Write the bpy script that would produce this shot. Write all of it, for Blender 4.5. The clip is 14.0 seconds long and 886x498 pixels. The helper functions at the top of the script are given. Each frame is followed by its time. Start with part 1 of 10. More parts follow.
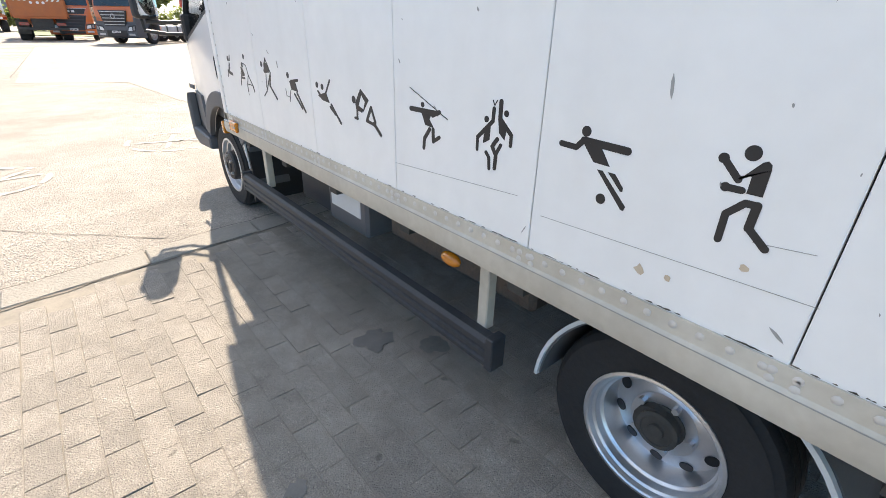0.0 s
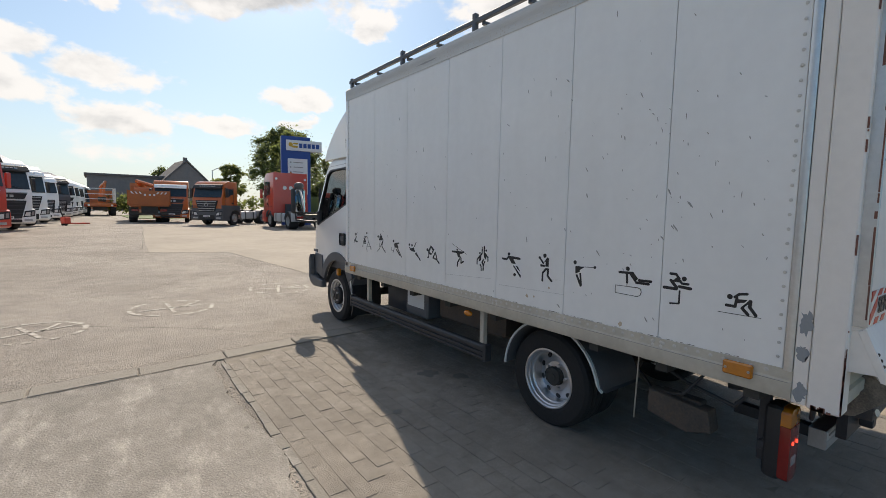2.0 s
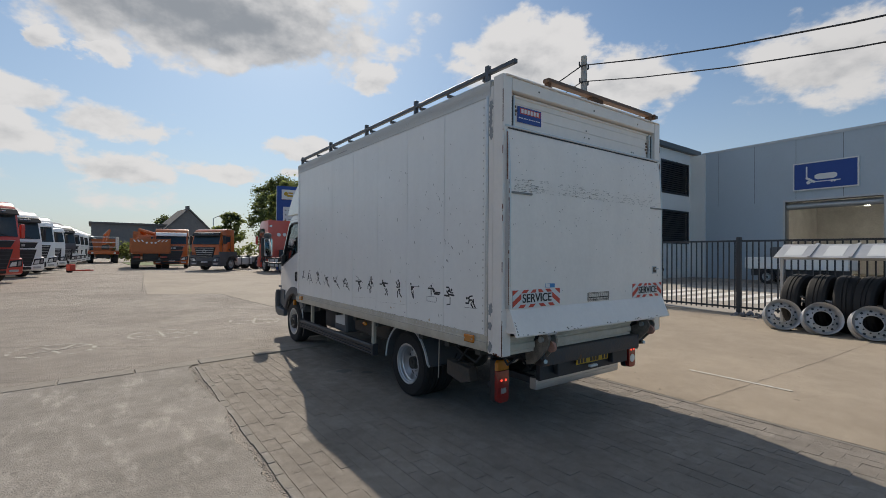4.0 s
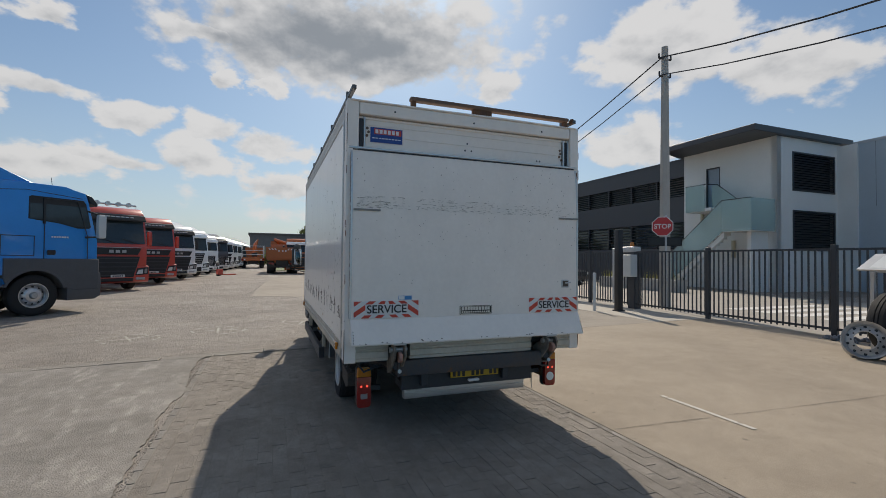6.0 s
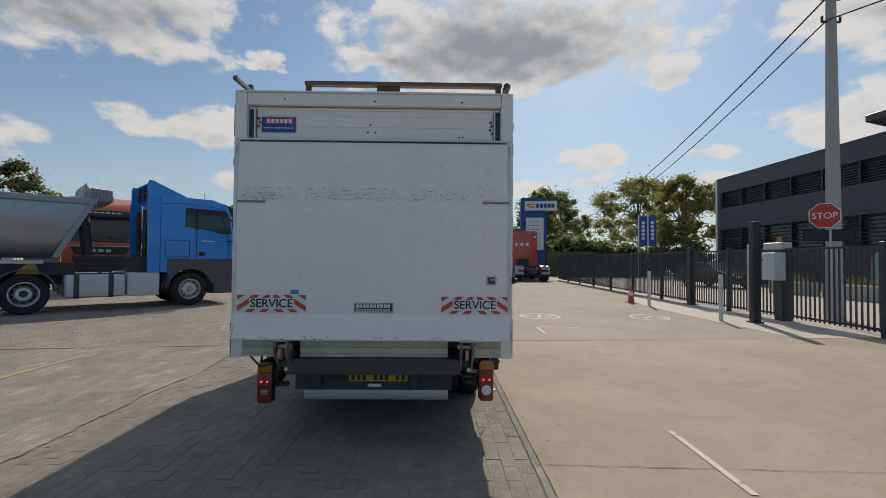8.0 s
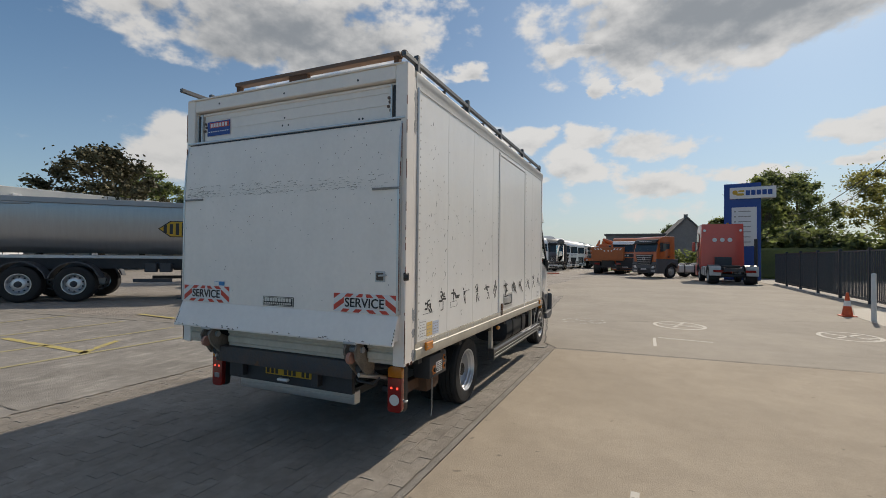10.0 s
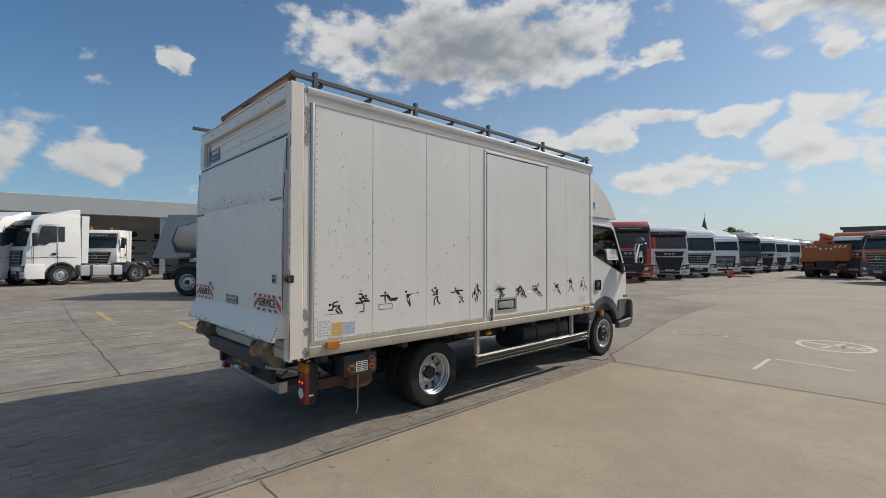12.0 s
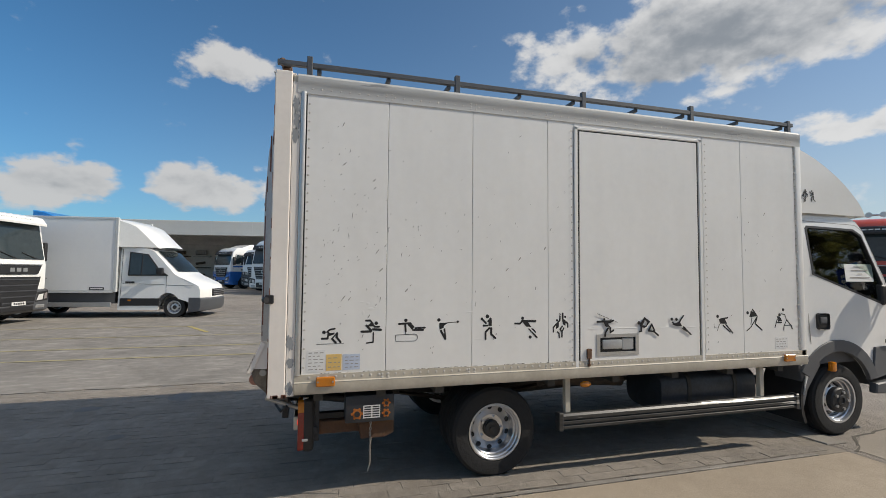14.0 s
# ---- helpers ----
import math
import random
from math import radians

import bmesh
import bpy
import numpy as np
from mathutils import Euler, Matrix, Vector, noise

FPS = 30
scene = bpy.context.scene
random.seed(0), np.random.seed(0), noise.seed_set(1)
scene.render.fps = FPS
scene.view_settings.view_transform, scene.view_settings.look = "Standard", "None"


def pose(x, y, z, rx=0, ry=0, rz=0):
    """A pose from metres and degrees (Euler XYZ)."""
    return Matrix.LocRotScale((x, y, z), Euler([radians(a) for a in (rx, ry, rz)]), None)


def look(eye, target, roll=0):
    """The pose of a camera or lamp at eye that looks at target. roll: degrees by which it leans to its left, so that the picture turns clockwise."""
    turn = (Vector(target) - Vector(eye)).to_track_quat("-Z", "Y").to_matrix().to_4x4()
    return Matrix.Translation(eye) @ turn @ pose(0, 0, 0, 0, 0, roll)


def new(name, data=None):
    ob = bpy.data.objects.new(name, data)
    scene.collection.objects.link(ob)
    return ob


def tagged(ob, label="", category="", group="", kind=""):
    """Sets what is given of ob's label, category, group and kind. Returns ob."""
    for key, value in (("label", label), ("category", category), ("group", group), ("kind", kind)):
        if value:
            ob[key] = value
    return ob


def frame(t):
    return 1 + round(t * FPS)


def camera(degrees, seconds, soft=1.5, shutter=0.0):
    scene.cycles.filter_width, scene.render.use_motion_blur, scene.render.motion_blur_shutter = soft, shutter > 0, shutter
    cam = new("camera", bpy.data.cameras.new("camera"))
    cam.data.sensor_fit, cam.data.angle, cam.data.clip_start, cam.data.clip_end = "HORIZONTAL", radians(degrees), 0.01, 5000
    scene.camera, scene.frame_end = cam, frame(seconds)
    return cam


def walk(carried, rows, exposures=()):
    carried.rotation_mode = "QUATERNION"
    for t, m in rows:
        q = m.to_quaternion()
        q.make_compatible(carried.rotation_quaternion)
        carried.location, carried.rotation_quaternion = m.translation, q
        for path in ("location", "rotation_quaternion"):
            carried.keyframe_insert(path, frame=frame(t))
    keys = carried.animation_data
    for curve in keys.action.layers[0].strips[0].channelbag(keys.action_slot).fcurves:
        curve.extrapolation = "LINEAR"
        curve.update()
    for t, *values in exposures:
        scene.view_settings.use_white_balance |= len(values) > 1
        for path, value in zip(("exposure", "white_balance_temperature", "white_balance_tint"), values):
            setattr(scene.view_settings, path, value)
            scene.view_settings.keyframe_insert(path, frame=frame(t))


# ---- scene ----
cam = camera(88.4, 14.0, soft=0.75)
PATH = [
    (0, (-1.949, 1.225, 1.356), (-0.778, 2.586, 0.476), 1.3),
    (0.5, (-2.333, 0.833, 1.431), (-1.162, 2.317, 0.779), 1.5),
    (1, (-2.625, 0.397, 1.46), (-1.434, 1.941, 1.014), 1.4),
    (1.5, (-3.003, -0.024, 1.473), (-1.821, 1.563, 1.183), 1.2),
    (2, (-3.277, -0.443, 1.455), (-2.093, 1.159, 1.281), 1.1),
    (2.5, (-3.543, -0.904, 1.447), (-2.332, 0.685, 1.368), 0.9),
    (3, (-3.674, -1.414, 1.468), (-2.437, 0.157, 1.431), 0.6),
    (3.2, (-3.674, -1.654, 1.443), (-2.435, -0.084, 1.432), 0.5),
    (5.3, (-2.229, -3.203, 1.502), (-1.308, -1.428, 1.53), 0.4),
    (5.5, (-2.053, -3.327, 1.512), (-1.196, -1.52, 1.545), 0.4),
    (6, (-1.624, -3.566, 1.518), (-0.915, -1.696, 1.562), 0.6),
    (6.5, (-1.085, -3.636, 1.495), (-0.514, -1.72, 1.536), 0.5),
    (7, (-0.577, -3.682, 1.463), (-0.166, -1.725, 1.499), 0.6),
    (7.5, (-0.055, -3.635, 1.437), (0.184, -1.65, 1.496), 0.6),
    (8, (0.492, -3.537, 1.46), (0.52, -1.538, 1.508), 0.5),
    (8.5, (1.024, -3.412, 1.472), (0.849, -1.42, 1.507), 0.7),
    (9, (1.529, -3.143, 1.488), (1.133, -1.183, 1.524), 0.7),
    (9.2, (1.733, -3.045, 1.469), (1.249, -1.105, 1.506), 0.7),
    (11.3, (3.737, -2.025, 1.439), (2.458, -0.488, 1.46), 0.1),
    (11.5, (3.888, -1.888, 1.469), (2.547, -0.405, 1.491), 0.0),
    (12, (4.25, -1.477, 1.47), (2.799, -0.101, 1.505), 0.1),
    (12.5, (4.443, -0.965, 1.441), (2.899, 0.305, 1.497), 0.1),
    (13, (4.56, -0.453, 1.433), (2.886, 0.64, 1.483), 0.2),
    (13.5, (4.454, -0.013, 1.436), (2.636, 0.821, 1.484), 0.4),
    (14, (4.094, 0.266, 1.481), (2.17, 0.802, 1.585), 0.5),
]
# seconds, stops, kelvin, tint
EXPOSURES = (
    (0.0, 1.69, 7400, 12), (0.5, 1.19, 7400, 12), (1.0, 0.89, 7350, 12), (1.5, 0.59, 7350, 12), (2.0, 0.36, 7450, 12), (3.0, 0.05, 7280, 12), (5.5, -0.13, 7050, 11), (6.5, -0.17, 7050, 11),
    (9.0, -0.13, 7250, 11), (11.5, -0.1, 7050, 10), (12.5, -0.07, 6950, 10), (14.0, 0.0, 6980, 10),
)
walk(cam, [(t, look(e, g, r)) for t, e, g, r in PATH], EXPOSURES)

# ---- daylight ----
SUN_DIR = Vector((0.98, 3.2, 2.75)).normalized()
SUN_EL = math.asin(SUN_DIR.z)
SUN_AZ = math.atan2(SUN_DIR.x, SUN_DIR.y)
world = bpy.data.worlds.new("sky")
scene.world = world
world.use_nodes = True


def make_sky():
    nt = world.node_tree
    nt.nodes.clear()
    L = nt.links.new

    def N(kind, operation="", data_type="", interpolation_type="", use_clamp=False):
        n = nt.nodes.new(kind)
        if operation:
            n.operation = operation
        if data_type:
            n.data_type = data_type
        if interpolation_type:
            n.interpolation_type = interpolation_type
        if use_clamp:
            n.use_clamp = True
        return n

    def math_(op, a, b=None, clamp=False):
        n = N("ShaderNodeMath", operation=op, use_clamp=clamp)
        for i, v in enumerate((a, b)):
            if v is None:
                continue
            if isinstance(v, (int, float)):
                n.inputs[i].default_value = v
            else:
                L(v, n.inputs[i])
        return n.outputs[0]

    sky = N("ShaderNodeTexSky")
    sky.sky_type = "NISHITA"
    sky.sun_disc = False
    sky.sun_elevation = SUN_EL
    sky.sun_rotation = SUN_AZ
    sky.air_density = 1.0
    sky.dust_density = 0.6
    sky.ozone_density = 2.0
    co = N("ShaderNodeTexCoord").outputs["Generated"]
    sep = N("ShaderNodeSeparateXYZ")
    L(co, sep.inputs[0])
    X, Y, Z = sep.outputs
    zc = math_("MAXIMUM", Z, 0.015)
    az = math_("ARCTAN2", X, Y)
    el = math_("ARCTANGENT", math_("DIVIDE", zc, math_("SQRT", math_("ADD", math_("MULTIPLY", X, X), math_("MULTIPLY", Y, Y)))))
    # cloud field over azimuth and elevation; two noises push the outlines into billows
    cmb = N("ShaderNodeCombineXYZ")
    L(az, cmb.inputs[0])
    L(math_("MULTIPLY", el, 1.6), cmb.inputs[1])
    cmb.inputs[2].default_value = 3.7

    def noise(vec, scale, detail, rough):
        n1 = N("ShaderNodeTexNoise")
        n1.inputs["Scale"].default_value = scale
        n1.inputs["Detail"].default_value = detail
        n1.inputs["Roughness"].default_value = rough
        L(vec, n1.inputs["Vector"])
        return n1
    w1 = N("ShaderNodeSeparateColor")
    L(noise(cmb.outputs[0], 9.0, 5.0, 0.6).outputs["Color"], w1.inputs[0])
    azw = math_("ADD", az, math_("MULTIPLY", math_("SUBTRACT", w1.outputs[0], 0.5), 0.13))
    elw = math_("ADD", el, math_("MULTIPLY", math_("SUBTRACT", w1.outputs[1], 0.5), 0.07))
    up = N("ShaderNodeVectorMath", operation="ADD")
    L(cmb.outputs[0], up.inputs[0])
    up.inputs[1].default_value = (0.006, 0.030, 0.0)
    f0 = noise(cmb.outputs[0], 12.0, 9.0, 0.53).outputs["Fac"]
    f1 = noise(up.outputs[0], 12.0, 9.0, 0.53).outputs["Fac"]
    # thin broken band over the horizon
    lowe = math_("DIVIDE", math_("SUBTRACT", el, radians(6.0)), radians(4.5))
    dens = math_("SUBTRACT", math_("MULTIPLY", math_("POWER", 2.718, math_("MULTIPLY", math_("MULTIPLY", lowe, lowe), -1.0)), 0.16), 0.30)
    big, lift = None, None
    # broken cumulus of the same kind, added overhead out of view for fill light
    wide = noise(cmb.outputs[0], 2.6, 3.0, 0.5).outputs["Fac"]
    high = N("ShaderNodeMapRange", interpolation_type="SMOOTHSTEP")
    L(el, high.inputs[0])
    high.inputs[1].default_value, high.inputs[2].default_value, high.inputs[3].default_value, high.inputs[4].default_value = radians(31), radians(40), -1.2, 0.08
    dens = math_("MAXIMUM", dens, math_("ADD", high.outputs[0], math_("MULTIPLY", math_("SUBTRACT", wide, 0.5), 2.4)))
    # each cloud: 1 at the heart, 0 at the rim; the underside is cut flatter than the top
    for a, e, wa, we in CLOUD_BANKS + CLOUD_PUFFS + CLOUD_SCRAPS:
        da = math_("DIVIDE", math_("SUBTRACT", azw, radians(a)), radians(wa))
        dv = math_("DIVIDE", math_("SUBTRACT", elw, radians(e)), radians(we))
        de = math_("MAXIMUM", dv, math_("MULTIPLY", dv, -1.35))
        r2 = math_("ADD", math_("MULTIPLY", da, da), math_("MULTIPLY", de, de))
        g = math_("SUBTRACT", 1.0, math_("SQRT", r2))
        over = math_("GREATER_THAN", g, dens)
        if lift is None:
            lift = math_("MULTIPLY", over, dv)
        else:
            lift = math_("ADD", lift, math_("MULTIPLY", over, math_("SUBTRACT", dv, lift)))
        dens = math_("MAXIMUM", dens, g)
        if wa > 14:
            big = math_("MAXIMUM", g, 0.0) if big is None else math_("MAXIMUM", big, g)
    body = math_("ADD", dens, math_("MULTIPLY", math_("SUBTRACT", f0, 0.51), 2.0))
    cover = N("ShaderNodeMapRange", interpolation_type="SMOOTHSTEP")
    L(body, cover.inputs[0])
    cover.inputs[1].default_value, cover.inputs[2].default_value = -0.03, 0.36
    # thick hearts and undersides go grey, rims and tops stay bright
    core = N("ShaderNodeMapRange", interpolation_type="SMOOTHSTEP")
    soft_ = noise(up.outputs[0], 6.5, 3.0, 0.5).outputs["Fac"]
    shade = math_("ADD", math_("MULTIPLY", math_("MAXIMUM", dens, 0.0), 0.40), math_("MULTIPLY", big, 0.95))
    shade = math_("SUBTRACT", shade, math_("MULTIPLY", lift, 0.26))
    shade = math_("ADD", shade, math_("MULTIPLY", math_("SUBTRACT", soft_, 0.5), 0.55))
    L(math_("ADD", shade, math_("MULTIPLY", math_("SUBTRACT", f1, f0), 1.5)), core.inputs[0])
    core.inputs[1].default_value, core.inputs[2].default_value = 0.02, 1.30
    tone = N("ShaderNodeMix", data_type="RGBA")
    L(core.outputs[0], tone.inputs[0])
    tone.inputs[6].default_value = (7.9, 8.2, 8.65, 1)
    tone.inputs[7].default_value = (2.9, 3.3, 3.85, 1)
    # clouds shine more on the sun's side of the sky
    sd = N("ShaderNodeVectorMath", operation="DOT_PRODUCT")
    L(co, sd.inputs[0])
    sd.inputs[1].default_value = tuple(SUN_DIR)
    side = N("ShaderNodeMapRange")
    L(sd.outputs["Value"], side.inputs[0])
    side.inputs[1].default_value, side.inputs[2].default_value, side.inputs[3].default_value, side.inputs[4].default_value = -0.4, 0.85, 0.66, 0.89
    dim = N("ShaderNodeMix", data_type="RGBA")
    dim.blend_type = "MULTIPLY"
    dim.inputs[0].default_value = 1.0
    L(tone.outputs[2], dim.inputs[6])
    L(side.outputs[0], dim.inputs[7])
    # haze towards the horizon
    haze = math_("POWER", math_("SUBTRACT", 1.0, zc), 5.0)
    skyc = N("ShaderNodeMix", data_type="RGBA")
    tint = N("ShaderNodeMix", data_type="RGBA")
    tint.blend_type = "MULTIPLY"
    tint.inputs[0].default_value = 1.0
    L(sky.outputs[0], tint.inputs[6])
    # the clear blue is deeper away from the sun
    deep = N("ShaderNodeMapRange")
    L(sd.outputs["Value"], deep.inputs[0])
    deep.inputs[1].default_value, deep.inputs[2].default_value = -0.4, 0.6
    blues = N("ShaderNodeMix", data_type="RGBA")
    L(deep.outputs[0], blues.inputs[0])
    blues.inputs[6].default_value = (0.24, 0.82, 1.18, 1)
    blues.inputs[7].default_value = (0.74, 0.91, 1.01, 1)
    L(blues.outputs[2], tint.inputs[7])
    L(math_("MULTIPLY", haze, math_("ADD", 0.45, math_("MULTIPLY", deep.outputs[0], 0.40))), skyc.inputs[0])
    L(tint.outputs[2], skyc.inputs[6])
    skyc.inputs[7].default_value = (4.7, 5.25, 5.95, 1)
    out = N("ShaderNodeMix", data_type="RGBA")
    L(math_("MULTIPLY", cover.outputs[0], 0.94), out.inputs[0])
    L(skyc.outputs[2], out.inputs[6])
    L(dim.outputs[2], out.inputs[7])
    bg = N("ShaderNodeBackground")
    bg.inputs["Strength"].default_value = 0.105
    L(out.outputs[2], bg.inputs["Color"])
    L(bg.outputs[0], N("ShaderNodeOutputWorld").inputs["Surface"])


# azimuth (right of the truck's nose), elevation, half widths in degrees
CLOUD_BANKS = (
    (8, 25, 25, 8.4), (-43, 24.5, 22, 7.2), (47, 23, 9.5, 6.2), (58, 19, 7, 5), (77, 17.8, 8, 5.5), (-51, 10.3, 10.5, 5.0), (-8, 10.8, 4.6, 3.4),
    (140, 25, 26, 9), (-160, 20, 25, 8),
)
CLOUD_PUFFS = (
    (-0.5, 12.6, 5.6, 2.2), (-15, 9.7, 5, 1.4), (43, 13.2, 7, 3.3), (1.2, 8.2, 4.6, 1.9), (-30.5, 14, 6.4, 2.1), (-102, 9.1, 7.2, 3.7), (-115, 8, 6.5, 2.8), (-93, 9.3, 4.8, 3.4), (-84, 9.7, 4.6, 2.9),
    (-99.5, 22.5, 6, 3.2), (19.6, 12.2, 5.3, 1.7), (10.2, 8.8, 4.8, 1.4),
)
CLOUD_SCRAPS = (
    (28, 20.4, 3, 2.1), (-4.4, 18.6, 1.8, 1.4), (-21, 22.3, 3, 1.5), (-26.4, 13.3, 3.2, 2.6), (-14.1, 14.2, 3.8, 1.6), (-6.4, 14, 3.8, 2.1), (-0.5, 19.2, 2.0, 1.7), (19, 9.7, 3.2, 1.0), (31.2, 11.8, 2.4, 0.9),
    (-21.2, 15.1, 4.6, 1.7), (-20.4, 8.6, 7, 1.8), (-7.5, 23.4, 5, 1.9), (-77, 20.3, 1.4, 1.7), (32, 8.8, 3.5, 0.9),
)
make_sky()

sun_lamp = bpy.data.lights.new("sun", "SUN")
sun_lamp.energy = 3.6
sun_lamp.angle = radians(0.53)
sun_lamp.color = (1.0, 0.945, 0.855)
sun_ob = new("sun", sun_lamp)
sun_ob.matrix_world = look(SUN_DIR * 60, (0, 0, 0))

# ---- materials ----
MATS = {}


def M(name, col, rough=0.5, metal=0.0, var=0.12, scale=6.0, bump=0.0, bscale=60.0, col2=None, spot=0.0, spotcol=(0.2, 0.2, 0.2), spotscale=20.0,
      coat=0.0, glow=None, glass=0.0, rand=0.0, stretch=None, streak=0.0):
    """A surface with variation at two scales, optional specks, bump, clear coat."""
    if name in MATS:
        return MATS[name]
    m = bpy.data.materials.new(name)
    m.use_nodes = True
    nt = m.node_tree
    L = nt.links.new
    b = nt.nodes["Principled BSDF"]
    b.inputs["Roughness"].default_value = rough
    b.inputs["Metallic"].default_value = metal
    if coat:
        b.inputs["Coat Weight"].default_value = coat
        b.inputs["Coat Roughness"].default_value = 0.08
    tc = nt.nodes.new("ShaderNodeTexCoord").outputs["Object"]
    if stretch:
        mp = nt.nodes.new("ShaderNodeMapping")
        mp.inputs["Scale"].default_value = stretch
        L(tc, mp.inputs[0])
        tc = mp.outputs[0]
    big = nt.nodes.new("ShaderNodeTexNoise")
    big.inputs["Scale"].default_value = scale
    big.inputs["Detail"].default_value = 6
    big.inputs["Roughness"].default_value = 0.65
    L(tc, big.inputs["Vector"])
    fine = nt.nodes.new("ShaderNodeTexNoise")
    fine.inputs["Scale"].default_value = scale * 14
    fine.inputs["Detail"].default_value = 3
    L(tc, fine.inputs["Vector"])
    add = nt.nodes.new("ShaderNodeMath")
    add.operation = "MULTIPLY_ADD"
    L(fine.outputs["Fac"], add.inputs[0])
    add.inputs[1].default_value = 0.45
    L(big.outputs["Fac"], add.inputs[2])
    rng = nt.nodes.new("ShaderNodeMapRange")
    rng.inputs[1].default_value, rng.inputs[2].default_value = 0.45, 1.0
    L(add.outputs[0], rng.inputs[0])
    mix = nt.nodes.new("ShaderNodeMix")
    mix.data_type = "RGBA"
    lo = col2 if col2 else tuple(c * (1 - var) for c in col)
    hi = col if col2 else tuple(min(1, c * (1 + var * 0.6)) for c in col)
    mix.inputs[6].default_value = (*lo, 1)
    mix.inputs[7].default_value = (*hi, 1)
    L(rng.outputs[0], mix.inputs[0])
    c = mix.outputs[2]
    if rand:
        oi = nt.nodes.new("ShaderNodeObjectInfo")
        ge = nt.nodes.new("ShaderNodeNewGeometry")
        ad = nt.nodes.new("ShaderNodeMath")
        ad.operation = "ADD"
        L(oi.outputs["Random"], ad.inputs[0])
        L(ge.outputs["Random Per Island"], ad.inputs[1])
        fr = nt.nodes.new("ShaderNodeMath")
        fr.operation = "FRACT"
        L(ad.outputs[0], fr.inputs[0])
        mr = nt.nodes.new("ShaderNodeMapRange")
        mr.inputs[3].default_value, mr.inputs[4].default_value = 1 - rand, 1 + rand
        L(fr.outputs[0], mr.inputs[0])
        mm = nt.nodes.new("ShaderNodeMix")
        mm.data_type, mm.blend_type = "RGBA", "MULTIPLY"
        mm.inputs[0].default_value = 1
        L(c, mm.inputs[6])
        L(mr.outputs[0], mm.inputs[7])
        c = mm.outputs[2]
    if spot:
        sp = nt.nodes.new("ShaderNodeTexNoise")
        sp.inputs["Scale"].default_value = spotscale
        sp.inputs["Detail"].default_value = 4
        sp.inputs["Roughness"].default_value = 0.6
        L(tc, sp.inputs["Vector"])
        sr = nt.nodes.new("ShaderNodeMapRange")
        sr.interpolation_type = "SMOOTHSTEP"
        sr.inputs[1].default_value, sr.inputs[2].default_value = 0.74 - spot * 0.2, 0.78 - spot * 0.2
        L(sp.outputs["Fac"], sr.inputs[0])
        mx = nt.nodes.new("ShaderNodeMix")
        mx.data_type = "RGBA"
        mx.inputs[7].default_value = (*spotcol, 1)
        L(sr.outputs[0], mx.inputs[0])
        L(c, mx.inputs[6])
        c = mx.outputs[2]
    if streak:
        mp2 = nt.nodes.new("ShaderNodeMapping")
        mp2.inputs["Scale"].default_value = (3, 3, 0.5)
        L(nt.nodes.new("ShaderNodeTexCoord").outputs["Object"], mp2.inputs[0])
        st = nt.nodes.new("ShaderNodeTexNoise")
        st.inputs["Scale"].default_value = 2.2
        st.inputs["Detail"].default_value = 5
        L(mp2.outputs[0], st.inputs["Vector"])
        s2 = nt.nodes.new("ShaderNodeMapRange")
        s2.inputs[1].default_value, s2.inputs[2].default_value = 0.42, 0.75
        s2.inputs[4].default_value = streak
        L(st.outputs["Fac"], s2.inputs[0])
        mx = nt.nodes.new("ShaderNodeMix")
        mx.data_type = "RGBA"
        mx.inputs[7].default_value = (0.30, 0.27, 0.22, 1)
        L(s2.outputs[0], mx.inputs[0])
        L(c, mx.inputs[6])
        c = mx.outputs[2]
    L(c, b.inputs["Base Color"])
    rr = nt.nodes.new("ShaderNodeMapRange")
    rr.inputs[3].default_value, rr.inputs[4].default_value = max(0.02, rough * 0.8), min(1, rough * 1.2)
    L(big.outputs["Fac"], rr.inputs[0])
    L(rr.outputs[0], b.inputs["Roughness"])
    if bump:
        bn = nt.nodes.new("ShaderNodeTexNoise")
        bn.inputs["Scale"].default_value = bscale
        bn.inputs["Detail"].default_value = 5
        L(tc, bn.inputs["Vector"])
        bp = nt.nodes.new("ShaderNodeBump")
        bp.inputs["Strength"].default_value = bump
        bp.inputs["Distance"].default_value = 0.02
        L(bn.outputs["Fac"], bp.inputs["Height"])
        L(bp.outputs[0], b.inputs["Normal"])
    if glow:
        b.inputs["Emission Color"].default_value = (*glow[:3], 1)
        b.inputs["Emission Strength"].default_value = glow[3]
    if glass:
        b.inputs["Transmission Weight"].default_value = glass
        b.inputs["IOR"].default_value = 1.45
    MATS[name] = m
    return m


